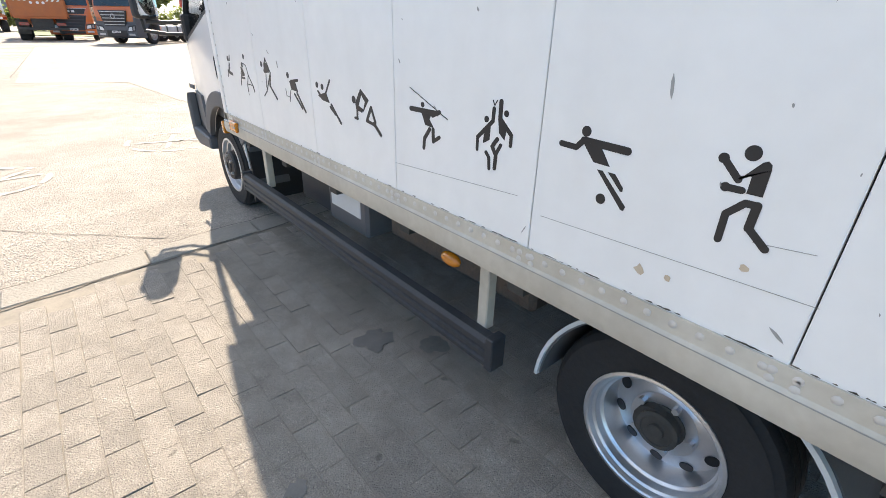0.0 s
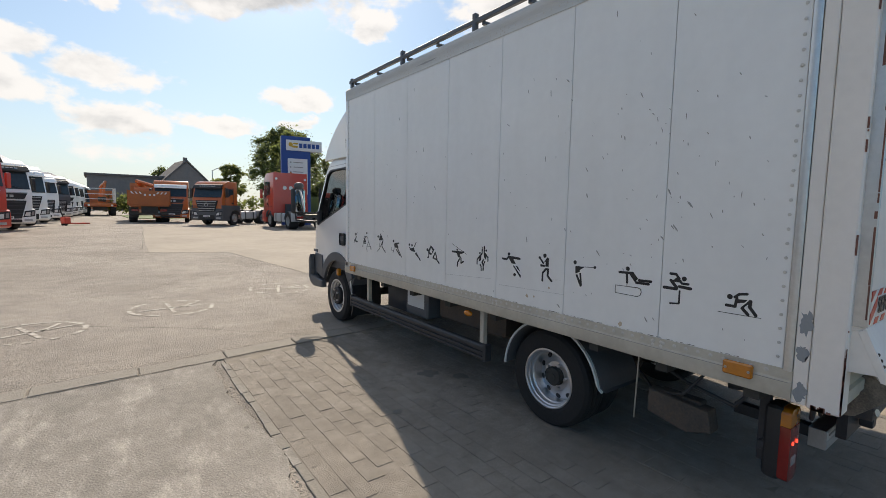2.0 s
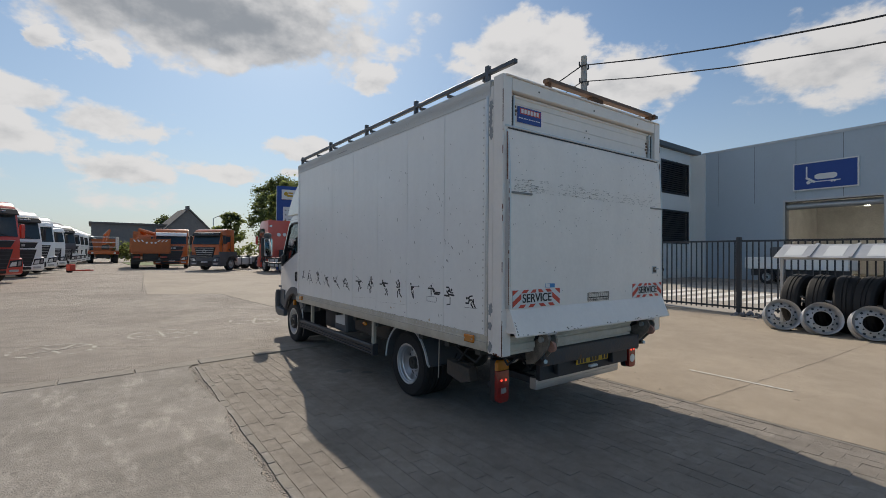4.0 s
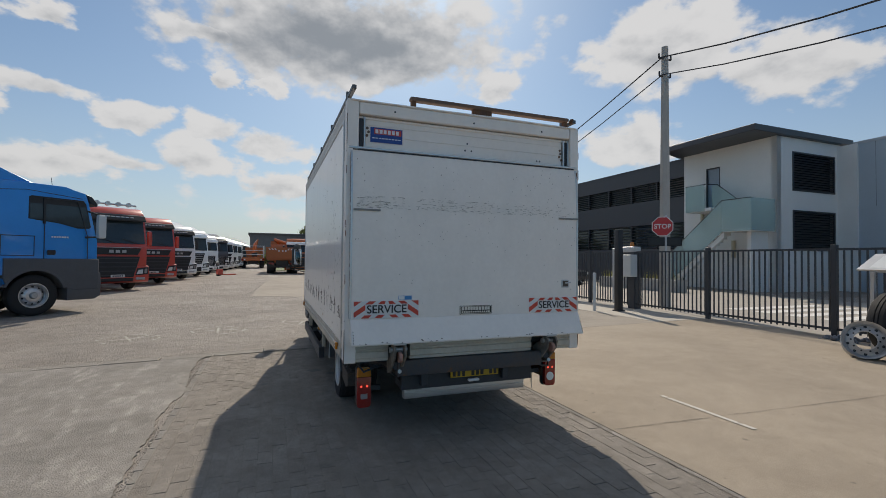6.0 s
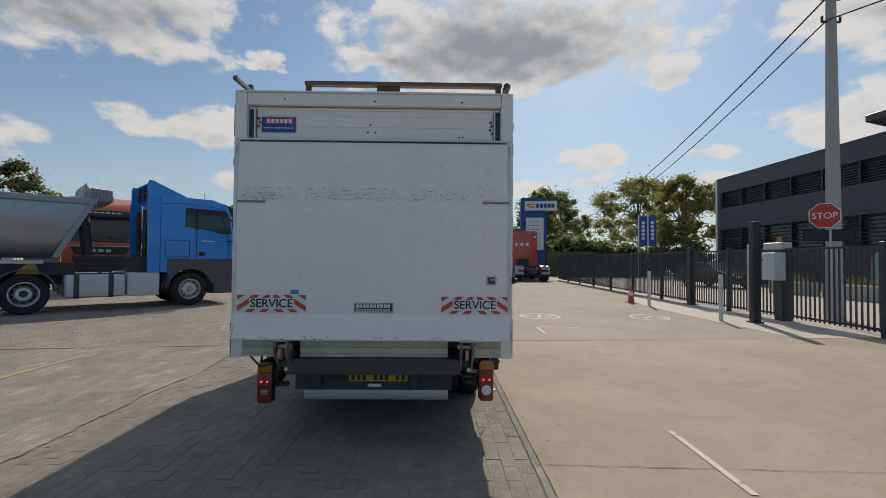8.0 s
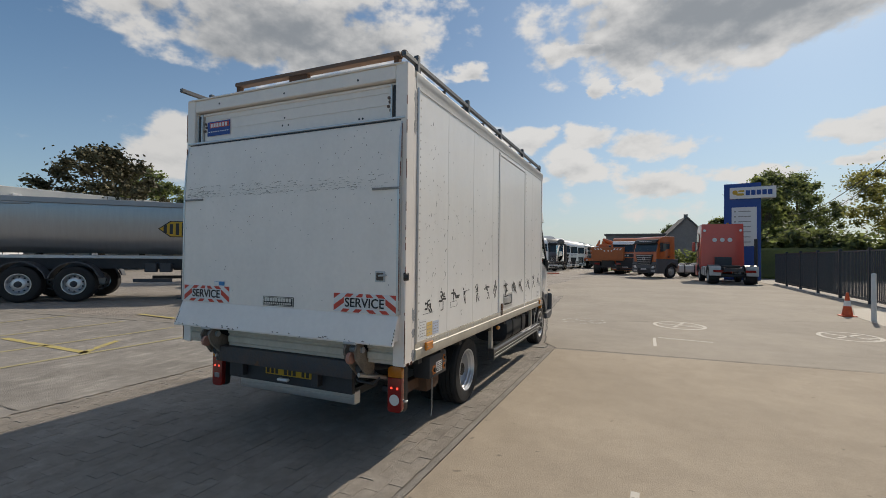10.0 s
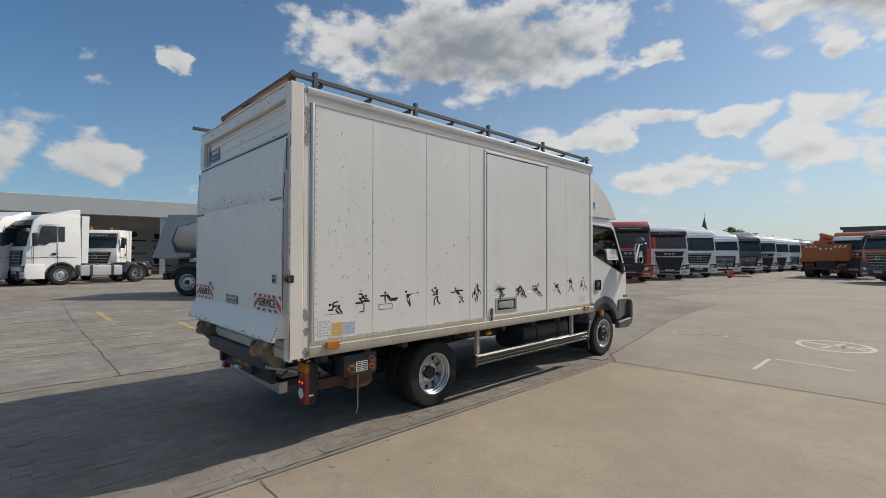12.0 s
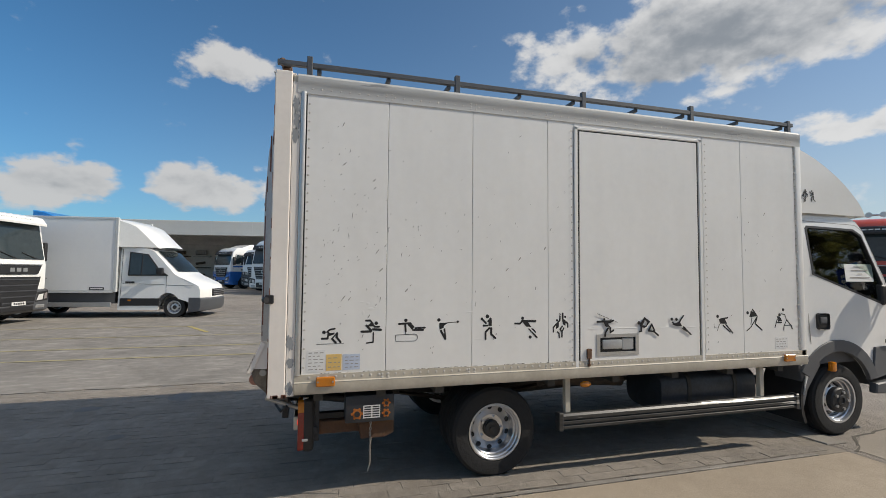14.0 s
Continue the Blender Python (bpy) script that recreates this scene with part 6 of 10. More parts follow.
part("box_label", box(B(), 1.0445, 0.585, 0.528, 1.047, 0.695, 0.61), m_paper, cb, "white instruction label")
t = B()
for k in range(5):
    for c in range(2):
        box(t, 1.0465, 0.592 + c * 0.053, 0.536 + k * 0.015, 1.048, 0.636 + c * 0.053, 0.544 + k * 0.015)
stuff(single("label_print", t, m_decal, cb))
t = B()
box(t, 0.84, 0.22, 0.40, 0.90, 0.80, 0.485, 0.006)
extr(t, [(0.56, 0.49), (0.80, 0.49), (0.80, 0.40), (0.74, 0.372), (0.58, 0.372)], "x", 0.86, 0.97, 0.004)
part("rusty_bracket", t, m_rust, truck, "rusted brown steel bracket")
t = B()
box(t, -0.93, 0.55, 0.40, -0.86, 0.77, 0.52, 0.006)
extr(t, [(0.5, 0.50), (0.80, 0.52), (0.80, 0.40), (0.6, 0.36), (0.48, 0.40)], "x", -0.97, -0.88, 0.004)
part("rusty_bracket", t, m_rustdark, truck, "rusted brown steel bracket")
t = B()
box(t, 0.93, 0.205, 0.40, 0.945, 0.24, 0.66, 0.002)
box(t, 0.93, 0.205, 0.39, 0.985, 0.24, 0.402, 0.002)
part("steel_angle", t, m_galv, truck)
t = B()
z = 0.495
k = 0
while z > 0.21:
    m = Matrix.Translation((0.985, 0.64 + 0.002 * math.sin(k), z)) @ Matrix.Rotation(math.pi / 2 * (k % 2), 4, "Z") @ Matrix.Rotation(math.pi / 2, 4, "X")
    for a in range(8):
        a0, a1 = a * math.pi / 4, (a + 1) * math.pi / 4
        p0 = m @ Vector((0.006 * math.cos(a0), 0.012 * math.sin(a0), 0))
        p1 = m @ Vector((0.006 * math.cos(a1), 0.012 * math.sin(a1), 0))
        cyl(t, p0, p1, 0.0024, seg=5)
    z -= 0.018
    k += 1
cyl(t, (0.985, 0.64, 0.215), (0.985, 0.625, 0.165), 0.004, seg=6)
part("chain", t, m_chain, truck, "hanging galvanised chain")

# wheels: twin rear, single front
for s in (-1, 1):
    add_wheel(truck, 0.845 if s > 0 else -0.818, 1.552 if s > 0 else 1.538, 0.327, s, W=0.195, rr=0.198, dish=-0.075, fine=True, holer=0.019, holes=10, nuts=5, hub=0.075, deep=True, nutr=0.42, label="dual rear wheel with deep silver rim")
    add_wheel(truck, s * 0.625, 1.552, 0.327, s, W=0.195, rr=0.200, dish=0.0, holes=0, nuts=0, hub=0.0)
    add_wheel(truck, s * 0.835, 5.00, 0.327, s, W=0.195, rr=0.205, dish=-0.02, fine=True, holer=0.026, holes=8, nuts=5, hub=0.02, hubmat=m_black, label="front wheel with silver rim and black hub", nutr=0.30)
    t = B()
    lathe(t, [(0.114, 0.04), (0.114, 0.098), (0.104, 0.110), (0.052, 0.114), (0.046, 0.124), (0.030, 0.126), (0.026, 0.116), (0, 0.116)], 24, Matrix.Translation((s * 0.835, 5.0, 0.327)) @ Matrix.Rotation(0 if s > 0 else math.pi, 4, "Z"))
    hc = part("hub_cover", t, m_black, truck, "black front hub cover")
    t = B()
    for k in range(5):
        a = k * 2 * math.pi / 5
        cyl(t, (s * 0.940, 5.0 + 0.078 * math.cos(a), 0.327 + 0.078 * math.sin(a)), (s * 0.962, 5.0 + 0.078 * math.cos(a), 0.327 + 0.078 * math.sin(a)), 0.013, seg=8)
    part("hub_bolts", t, m_rimdirty, hc)
    # mudguards behind and before the rear wheel
    out = arc(1.50, 0.33, 0.400, 4, 74, 10)
    inn = arc(1.50, 0.33, 0.386, 74, 4, 10)
    if s < 0:
        t = strip(B(), out, inn[::-1], "x", -0.955, -0.55)
        part("mudguard", t, m_greyplastic, truck, "grey plastic mudguard")
    out = arc(1.50, 0.33, 0.390, 106, 166, 10)
    if s < 0:
        edge = out + [(1.108, 0.402), (1.088, 0.394)]
        t = strip(B(), edge, [(y - 0.016, z - 0.004) for y, z in edge], "x", -0.944, -0.55)
        part("mudguard", t, m_greyplastic, truck, "grey plastic mudguard")
    if s < 0:
        t = strip(B(), arc(1.50, 0.33, 0.404, 3, 74, 10), arc(1.50, 0.33, 0.392, 3, 74, 10), "x", -0.966, -0.948)
        part("mudguard_rim", t, m_lightgrey, truck, "pale mudguard edge")
        t = strip(B(), arc(1.50, 0.33, 0.398, 106, 166, 10) + [(1.106, 0.398), (1.086, 0.388)], arc(1.50, 0.33, 0.386, 106, 166, 10) + [(1.114, 0.410), (1.090, 0.400)], "x", -0.966, -0.947)
        part("mudguard_rim", t, m_lightgrey, truck, "pale mudguard edge")
    # side guard
    g = new("side_guard")
    g.parent = truck
    g["label"] = "aluminium side guard rail on two brackets"
    X0, X1 = s * 1.02, s * 1.055
    t = B()
    extr(t, [(X0, 0.345), (X1 + s * 0.01, 0.345), (X1 + s * 0.012, 0.362), (X1, 0.37), (X1 + s * 0.012, 0.38), (X1 + s * 0.012, 0.398), (X1, 0.405), (X1 + s * 0.012, 0.414), (X1 + s * 0.012, 0.437), (X1, 0.452), (X0, 0.452)], "y", 2.03, 4.29)
    # right rail carries the worn streaks; left rail and end caps are plain dark
    part("guard_rail", t, m_guard if s > 0 else m_dark, g, "long ribbed guard rail, worn to bare metal in streaks on the right side only")
    t = B()
    for y in (2.00, 4.285):
        box(t, min(X0, X1) - 0.012, y, 0.335, max(X0, X1) + 0.018, y + 0.035, 0.462, 0.004)
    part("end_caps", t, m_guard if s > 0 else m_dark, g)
    t = B()
    for y in (2.10, 3.97):
        box(t, s * 1.0 - 0.02, y - 0.022, 0.44, s * 1.0 + 0.02, y + 0.022, 0.72, 0.004)
    part("guard_brackets", t, m_cream, g, "cream upright brackets")
    # oval amber lamp under the rail
    t = B()
    bmesh.ops.create_uvsphere(t, u_segments=16, v_segments=8, radius=1, matrix=Matrix.Translation((s * 1.045, 2.235, 0.655)) @ Matrix.Diagonal((0.02, 0.048, 0.024, 1)))
    part("repeater_lamp", t, m_amber, truck, "oval amber repeater lamp")

# propshaft, springs, axle, fuel tank, battery box, spare shelf
t = cyl(B(), (-0.85, 1.555, 0.327), (0.85, 1.555, 0.327), 0.06, seg=14)
bmesh.ops.create_uvsphere(t, u_segments=16, v_segments=10, radius=0.16, matrix=Matrix.Translation((0, 1.555, 0.327)))
cyl(t, (0, 1.7, 0.36), (0, 4.4, 0.46), 0.04, seg=10)
cyl(t, (-0.8, 5.0, 0.327), (0.8, 5.0, 0.327), 0.05, seg=12)
part("axles", t, m_grime, truck, "grimy axles and shaft")
t = B()
for x in (-0.42, 0.42):
    for k in range(4):
        extr(t, [(1.555 - 0.62 + 0.1 * k, 0.46 - 0.012 * k + 0.05), (1.555, 0.40 - 0.014 * k), (1.555 + 0.62 - 0.1 * k, 0.46 - 0.012 * k + 0.05), (1.555 + 0.62 - 0.1 * k, 0.472 - 0.012 * k + 0.05), (1.555, 0.412 - 0.014 * k), (1.555 - 0.62 + 0.1 * k, 0.472 - 0.012 * k + 0.05)], "x", x - 0.035, x + 0.035)
part("leaf_spring", t, m_rustdark, truck, "rusty leaf springs")
def tank_ring(g):
    return [(0.70 + (0.225 + g) * abs(math.cos(a)) ** 0.6 * (1 if math.cos(a) > 0 else -1), 0.505 + (0.165 + g) * abs(math.sin(a)) ** 0.6 * (1 if math.sin(a) > 0 else -1)) for a in [k * math.pi / 16 + 0.05 for k in range(32)]]


t = extr(B(), tank_ring(0), "y", 3.02, 4.02, 0.02, 2)
# the tank's bluish sheen is put into its base colour
tk = part("fuel_tank", t, M("blue_sheen_black_steel", (0.06, 0.07, 0.085), 0.42, 0.2, col2=(0.022, 0.025, 0.03), scale=3), truck, "dark rounded fuel tank with straps")
t = B()
for y in (3.30, 3.78):
    extr(t, tank_ring(0.006), "y", y - 0.018, y + 0.018)
part("tank_straps", t, m_grime, tk)
t = box(B(), -0.95, 2.93, 0.44, -0.62, 3.30, 0.70, 0.015)
bb = part("battery_box", t, m_greyplastic, truck, "grey battery box with white label")
part("box_label", box(B(), -0.953, 2.98, 0.53, -0.949, 3.26, 0.68), m_lightgrey, bb)
t = box(B(), -0.90, 3.35, 0.42, -0.5, 3.75, 0.66, 0.03, seg=2)
part("air_tank", t, m_dark, truck)
t = box(B(), -0.88, 2.0, 0.48, -0.45, 2.85, 0.66, 0.02)
part("tool_locker", t, m_rustdark, truck, "rusty brown underbody locker")
t = B()
cyl(t, (0.55, 2.2, 0.6), (0.55, 2.9, 0.55), 0.06, seg=14)
tube(t, [(0.4, 2.9, 0.55), (0.45, 2.3, 0.56), (0.8, 1.98, 0.62)], 0.025)
part("exhaust", t, m_rustdark, truck, "rusty exhaust pipe")

# ---- roof rack ----
rack = new("roof_rack")
rack.parent = truck
rack["label"] = "dark grey steel roof rack with side rails"
for s in (-1, 1):
    t = box(B(), s * 1.045 - 0.016, -0.10 if s < 0 else 0.0, 2.812, s * 1.045 + 0.016, 4.36, 2.844, 0.003)
    part("rack_rail", t, m_rackbar, rack)
    t = B()
    for y in (0.20, 1.21, 2.23, 3.25, 4.31):
        box(t, s * 1.045 - 0.018, y - 0.018, 2.752, s * 1.045 + 0.018, y + 0.018, 2.885 if y < 4.2 else 2.862, 0.003)
    part("rack_posts", t, m_rackbar, rack)
for y in (0.26, 0.72, 1.15, 1.70, 2.15, 2.72, 3.18, 3.75, 4.25):
    part("rack_crossbar", box(B(), -1.04, y - 0.014, 2.786, 1.04, y + 0.014, 2.812, 0.003), m_rackbar, rack)
t = B()
box(t, -0.56, 0.02, 2.826, 1.0, 0.085, 2.862, 0.014, seg=2)
part("rear_roller", t, m_brownbar, rack, "brown rusted rear roller bar")
t = B()
for x in (-0.53, 0.10, 0.97):
    box(t, x - (0.02 if abs(x) > 0.3 else 0.09), 0.03, 2.755, x + (0.02 if abs(x) > 0.3 else 0.09), 0.075, 2.83, 0.004)
bmesh.ops.create_uvsphere(t, u_segments=12, v_segments=8, radius=0.026, matrix=Matrix.Translation((1.035, 0.03, 2.836)))
part("roller_brackets", t, m_rust, rack)
t = B()
cyl(t, (-0.87, 0.42, 2.757), (-0.87, 0.42, 2.81), 0.022, seg=10)
part("roof_lamp", t, m_clear, truck)

# ---- truck cab ----
def tumble(bm):
    """Lean the upper cab sides inwards."""
    for v in bm.verts:
        if v.co.z > 1.22:
            v.co.x *= 1 - 0.10 * min(1, (v.co.z - 1.22) / 0.88) ** 1.3
        if v.co.y > 5.3:
            v.co.x *= 1 - 0.07 * min(1, (v.co.y - 5.3) / 0.6) ** 2
    return bm


CW = 0.935
ARCH = arc(5.0, 0.34, 0.44, 172, 24, 14)
SIDE = [(4.565, 0.84), (4.60, 0.62)] + ARCH + [(5.44, 0.56), (5.885, 0.60), (5.90, 0.80), (5.89, 1.10), (5.86, 1.22), (5.74, 1.46), (5.50, 1.93), (5.42, 2.02), (5.30, 2.075), (4.565, 2.10)]
WIN = [(4.755, 1.50), (4.745, 1.92), (4.765, 1.945), (5.36, 1.93), (5.46, 1.88), (5.68, 1.42), (5.69, 1.27), (5.64, 1.225)]
for s in (-1, 1):
    a, b = (CW - 0.035, CW) if s > 0 else (-CW, -CW + 0.035)
    t = holed(B(), SIDE, [WIN], "x", a, b)
    side = part("cab_side", tumble(t), m_cab, truck, "white cab side with door")
    # door shut lines
    t = B()
    loop = [(4.665, 0.86), (4.655, 1.0), (4.66, 1.97), (4.70, 2.005), (5.40, 1.985), (5.50, 1.93), (5.73, 1.45), (5.80, 1.22)]
    for p, q in zip(loop, loop[1:]):
        d = Vector((q[0] - p[0], q[1] - p[1])).normalized() * 0.003
        extr(t, [(p[0] - d.y, p[1] + d.x), (p[0] + d.y, p[1] - d.x), (q[0] + d.y, q[1] - d.x), (q[0] - d.y, q[1] + d.x)], "x", s * (CW - 0.004), s * (CW + 0.0012))
    part("door_gap", tumble(t), m_scuff, side)
    t = B()
    rim = [(y, z) for y, z in WIN]
    n = len(rim)
    cx, cz = sum(p[0] for p in rim) / n, sum(p[1] for p in rim) / n
    holed(t, [(cx + (y - cx) * 1.035, cz + (z - cz) * 1.05) for y, z in rim], [[(cx + (y - cx) * 0.985, cz + (z - cz) * 0.98) for y, z in rim]], "x", s * (CW - 0.03), s * (CW + 0.003))
    part("window_seal", tumble(t), m_black, side, "black rubber window seal")
    t = extr(B(), WIN, "x", s * (CW - 0.022), s * (CW - 0.017))
    gl = part("door_window", tumble(t), m_glasscab, side, "tinted door window")
    gl.visible_shadow = False
    # handle
    t = box(B(), min(s * (CW - 0.01), s * (CW + 0.006)), 4.745, 0.985, max(s * (CW - 0.01), s * (CW + 0.006)), 4.885, 1.135, 0.03, seg=3)
    h = part("handle_recess", t, m_black, side, "black recessed door handle")
    t = box(B(), min(s * (CW + 0.004), s * (CW + 0.014)), 4.775, 1.04, max(s * (CW + 0.004), s * (CW + 0.014)), 4.86, 1.10, 0.008, seg=2)
    part("door_handle", t, m_greyplastic, h)
    # grey arch trim and lower cladding
    t = extr(B(), arc(5.0, 0.34, 0.545, 150, 20, 14) + arc(5.0, 0.34, 0.435, 20, 150, 14), "x", s * (CW - 0.03), s * (CW + 0.012), 0.004)
    extr(t, [(5.40, 0.50), (5.49, 0.50), (5.895, 0.545), (5.905, 0.80), (5.50, 0.80), (5.47, 0.62)], "x", s * (CW - 0.03), s * (CW + 0.010), 0.004)
    part("arch_trim", tumble(t), m_greyplastic, side, "grey plastic wheel-arch trim")
    t = extr(B(), [(5.47, 0.36), (5.80, 0.34), (5.92, 0.38), (5.965, 0.46), (5.975, 0.70), (5.93, 0.78), (5.905, 0.78), (5.90, 0.49), (5.48, 0.455)], "x", s * (CW - 0.06), s * (CW + 0.014), 0.012)
    part("bumper_corner", t, m_greyplastic, truck, "dark bumper corner with step")
    # wheel-house liner behind the wheel and step edge
    t = extr(B(), arc(5.0, 0.34, 0.47, 205, 90, 12) + arc(5.0, 0.34, 0.44, 90, 205, 12), "x", s * 0.55, s * (CW - 0.01))
    part("wheel_liner", t, m_black, truck)
    t = extr(B(), [(4.48, 0.80), (4.60, 0.84), (4.80, 0.66), (4.63, 0.44), (4.57, 0.26), (4.52, 0.27), (4.57, 0.50)], "x", s * 0.66, s * 0.92, 0.006)
    part("splash_guard", t, m_greyplastic, truck, "dark splash guard behind the front wheel")
    t = box(B(), min(s * 0.93, s * 0.975), 4.865, 0.60, max(s * 0.93, s * 0.975), 4.925, 0.69, 0.014, seg=2)
    part("turn_lamp", t, m_amber, truck, "amber turn lamp on the wing")
    # small dark name badge as plain bar
    part("badge", box(B(), min(s * CW, s * (CW + 0.012)), 5.63, 0.835, max(s * CW, s * (CW + 0.012)), 5.77, 0.872, 0.003), m_greyplastic, side)
    # mirror
    mir = new("door_mirror")
    mir.parent = truck
    mir["label"] = "tall black door mirror on tube arms"
    hx, hy = s * 1.135, 5.86
    t = B()
    box(t, -0.09, -0.05, -0.175, 0.09, 0.05, 0.175, 0.04, seg=3)
    bmesh.ops.transform(t, matrix=Matrix.Translation((hx, hy, 1.53)) @ Matrix.Rotation(-s * 0.22, 4, "Z"), verts=t.verts)
    part("mirror_shell", t, m_black, mir)
    t = box(B(), -0.072, -0.056, -0.155, 0.072, -0.048, 0.155, 0.02, seg=2)
    bmesh.ops.transform(t, matrix=Matrix.Translation((hx, hy, 1.53)) @ Matrix.Rotation(-s * 0.22, 4, "Z"), verts=t.verts)
    part("mirror_glass", t, m_mirror, mir)
    t = B()
    bmesh.ops.create_uvsphere(t, u_segments=14, v_segments=8, radius=0.07, matrix=Matrix.Translation((hx - s * 0.01, hy - 0.02, 1.735)) @ Matrix.Diagonal((1, 0.7, 0.75, 1)))
    part("wide_mirror", t, m_greyplastic, mir)
    t = B()
    tube(t, [(s * 0.90, 5.66, 1.34), (s * 1.0, 5.78, 1.335), (hx, hy, 1.34), (hx, hy, 1.42)], 0.013)
    tube(t, [(s * 0.90, 5.66, 1.25), (s * 1.02, 5.79, 1.25), (hx + s * 0.03, hy - 0.02, 1.27), (hx + s * 0.04, hy, 1.38)], 0.013)
    box(t, min(s * 0.86, s * 0.93), 5.63, 1.20, max(s * 0.86, s * 0.93), 5.70, 1.40, 0.015)
    part("mirror_arm", t, m_black, mir)

# front, roof, back, floor
t = B()
extr(t, [(5.845, 0.60), (5.885, 0.60), (5.90, 0.80), (5.89, 1.10), (5.86, 1.22), (5.82, 1.20), (5.845, 1.10)], "x", -CW, CW)
part("cab_front", tumble(t), m_cab, truck, "white cab front panel")
t = extr(B(), [(5.82, 0.36), (5.94, 0.36), (5.975, 0.46), (5.975, 0.70), (5.93, 0.78), (5.86, 0.78)], "x", -CW + 0.06, CW - 0.06, 0.01)
part("front_bumper", t, m_greyplastic, truck, "grey front bumper")
t = extr(B(), [(5.85, 1.23), (5.74, 1.46), (5.50, 1.93), (5.485, 1.925), (5.725, 1.455), (5.835, 1.225)], "x", -CW + 0.035, CW - 0.035)
ws = part("windscreen", tumble(t), m_glasscab, truck, "sloped windscreen")
ws.visible_shadow = False
t = extr(B(), [(4.565, 2.065), (4.565, 2.10), (5.30, 2.075), (5.42, 2.02), (5.505, 1.93), (5.48, 1.915), (5.40, 1.99), (5.28, 2.04)], "x", -CW, CW)
part("cab_roof", tumble(t), m_cab, truck, "white cab roof")
t = B()
box(t, -CW + 0.01, 4.55, 0.66, CW - 0.01, 4.59, 2.09)
part("cab_back", tumble(t), m_cab, truck)
t = B()
box(t, -CW + 0.036, 4.6, 0.66, CW - 0.036, 5.84, 0.80)
box(t, -CW + 0.036, 5.55, 0.8, CW - 0.036, 5.83, 1.18, 0.05)
part("dashboard", tumble(t), m_greyplastic, truck, "dark grey dashboard")
for x in (-0.52, 0.45):
    t = box(B(), x - 0.22, 4.82, 0.80, x + 0.22, 5.25, 1.02, 0.06, seg=2)
    box(t, x - 0.22, 4.72, 1.0, x + 0.22, 4.86, 1.52, 0.06, seg=2)
    box(t, x - 0.12, 4.73, 1.53, x + 0.12, 4.82, 1.72, 0.04, seg=2)
    part("cab_seat", t, m_seat, truck, "dark cloth cab seat")
t = B()
for k in range(20):
    a0, a1 = 2 * math.pi * k / 20, 2 * math.pi * (k + 1) / 20
    f = lambda a: (-0.50 + 0.2 * math.cos(a), 5.42 - 0.12 * math.sin(a), 1.17 + 0.16 * math.sin(a))
    cyl(t, f(a0), f(a1), 0.014, seg=6)
cyl(t, (-0.50, 5.42, 1.17), (-0.50, 5.60, 1.08), 0.03, seg=8)
part("steering_wheel", t, m_black, truck, "black steering wheel")
pap = part("window_notice", tumble(box(B(), CW - 0.027, 5.20, 1.43, CW - 0.025, 5.60, 1.60)), m_paper, truck, "white paper notice inside the window")
t = B()
for k, wv in enumerate((0.11, 0.17, 0.05, 0.2)):
    box(t, CW - 0.0255, 5.40 - wv * 0.7, 1.57 - k * 0.035, CW - 0.024, 5.40 + wv * 0.7, 1.578 - k * 0.035)
stuff(single("notice_print", tumble(t), m_scuff, pap))
for x in (-0.70, 0.70):
    part("headlamp", tumble(box(B(), x - 0.16, 5.86, 0.83, x + 0.16, 5.915, 1.05, 0.03, seg=2)), m_clear, truck, "clear front headlamp")
part("front_grille", box(B(), -0.48, 5.87, 0.86, 0.48, 5.912, 1.02, 0.01), m_black, truck)

# wind deflector over the cab
t = B()
NX, NP = 13, 12
prof = [(4.60, 2.715), (4.72, 2.68), (4.88, 2.62), (5.04, 2.54), (5.20, 2.445), (5.36, 2.325), (5.48, 2.21), (5.54, 2.13), (5.565, 2.085)]
grid = []
for i in range(NX):
    u = -1 + 2 * i / (NX - 1)
    row = []
    for y, z in prof:
        f = (5.52 - y) / 0.92
        half = 0.872 + 0.025 * f
        edge = abs(u) ** 3
        yy = y - 0.035 * abs(u) ** 4 * (1 - 0.4 * f)
        zz = 2.075 + (z - 2.075) * (1 - 0.03 * abs(u) ** 6)
        row.append(t.verts.new((u * half, yy, zz)))
    grid.append(row)
for i in range(NX - 1):
    for j in range(len(prof) - 1):
        t.faces.new((grid[i][j], grid[i + 1][j], grid[i + 1][j + 1], grid[i][j + 1]))
for row, s in ((grid[0], -1), (grid[-1], 1)):
    base = [t.verts.new((v.co.x, v.co.y, 2.075)) for v in row]
    for j in range(len(row) - 1):
        t.faces.new((row[j], row[j + 1], base[j + 1], base[j]))
fr = [t.verts.new((r[-1].co.x, r[-1].co.y, 2.07)) for r in grid]
for i in range(NX - 1):
    t.faces.new((grid[i][-1], grid[i + 1][-1], fr[i + 1], fr[i]))
bk = [t.verts.new((r[0].co.x, r[0].co.y, 2.075)) for r in grid]
for i in range(NX - 1):
    t.faces.new((grid[i][0], grid[i + 1][0], bk[i + 1], bk[i]))
bmesh.ops.remove_doubles(t, verts=t.verts[:], dist=0.0005)
bmesh.ops.recalc_face_normals(t, faces=t.faces[:])
de = part("wind_deflector", t, m_cab, truck, "curved white wind deflector on the cab roof", smooth=50)
t = extr(B(), [(4.50, 2.58), (4.50, 2.70), (4.60, 2.70), (4.64, 2.66), (4.63, 2.56), (4.58, 2.53)], "x", 0.80, 0.885, 0.01)
extr(t, [(4.50, 2.58), (4.50, 2.70), (4.60, 2.70), (4.64, 2.66), (4.63, 2.56), (4.58, 2.53)], "x", -0.885, -0.80, 0.01)
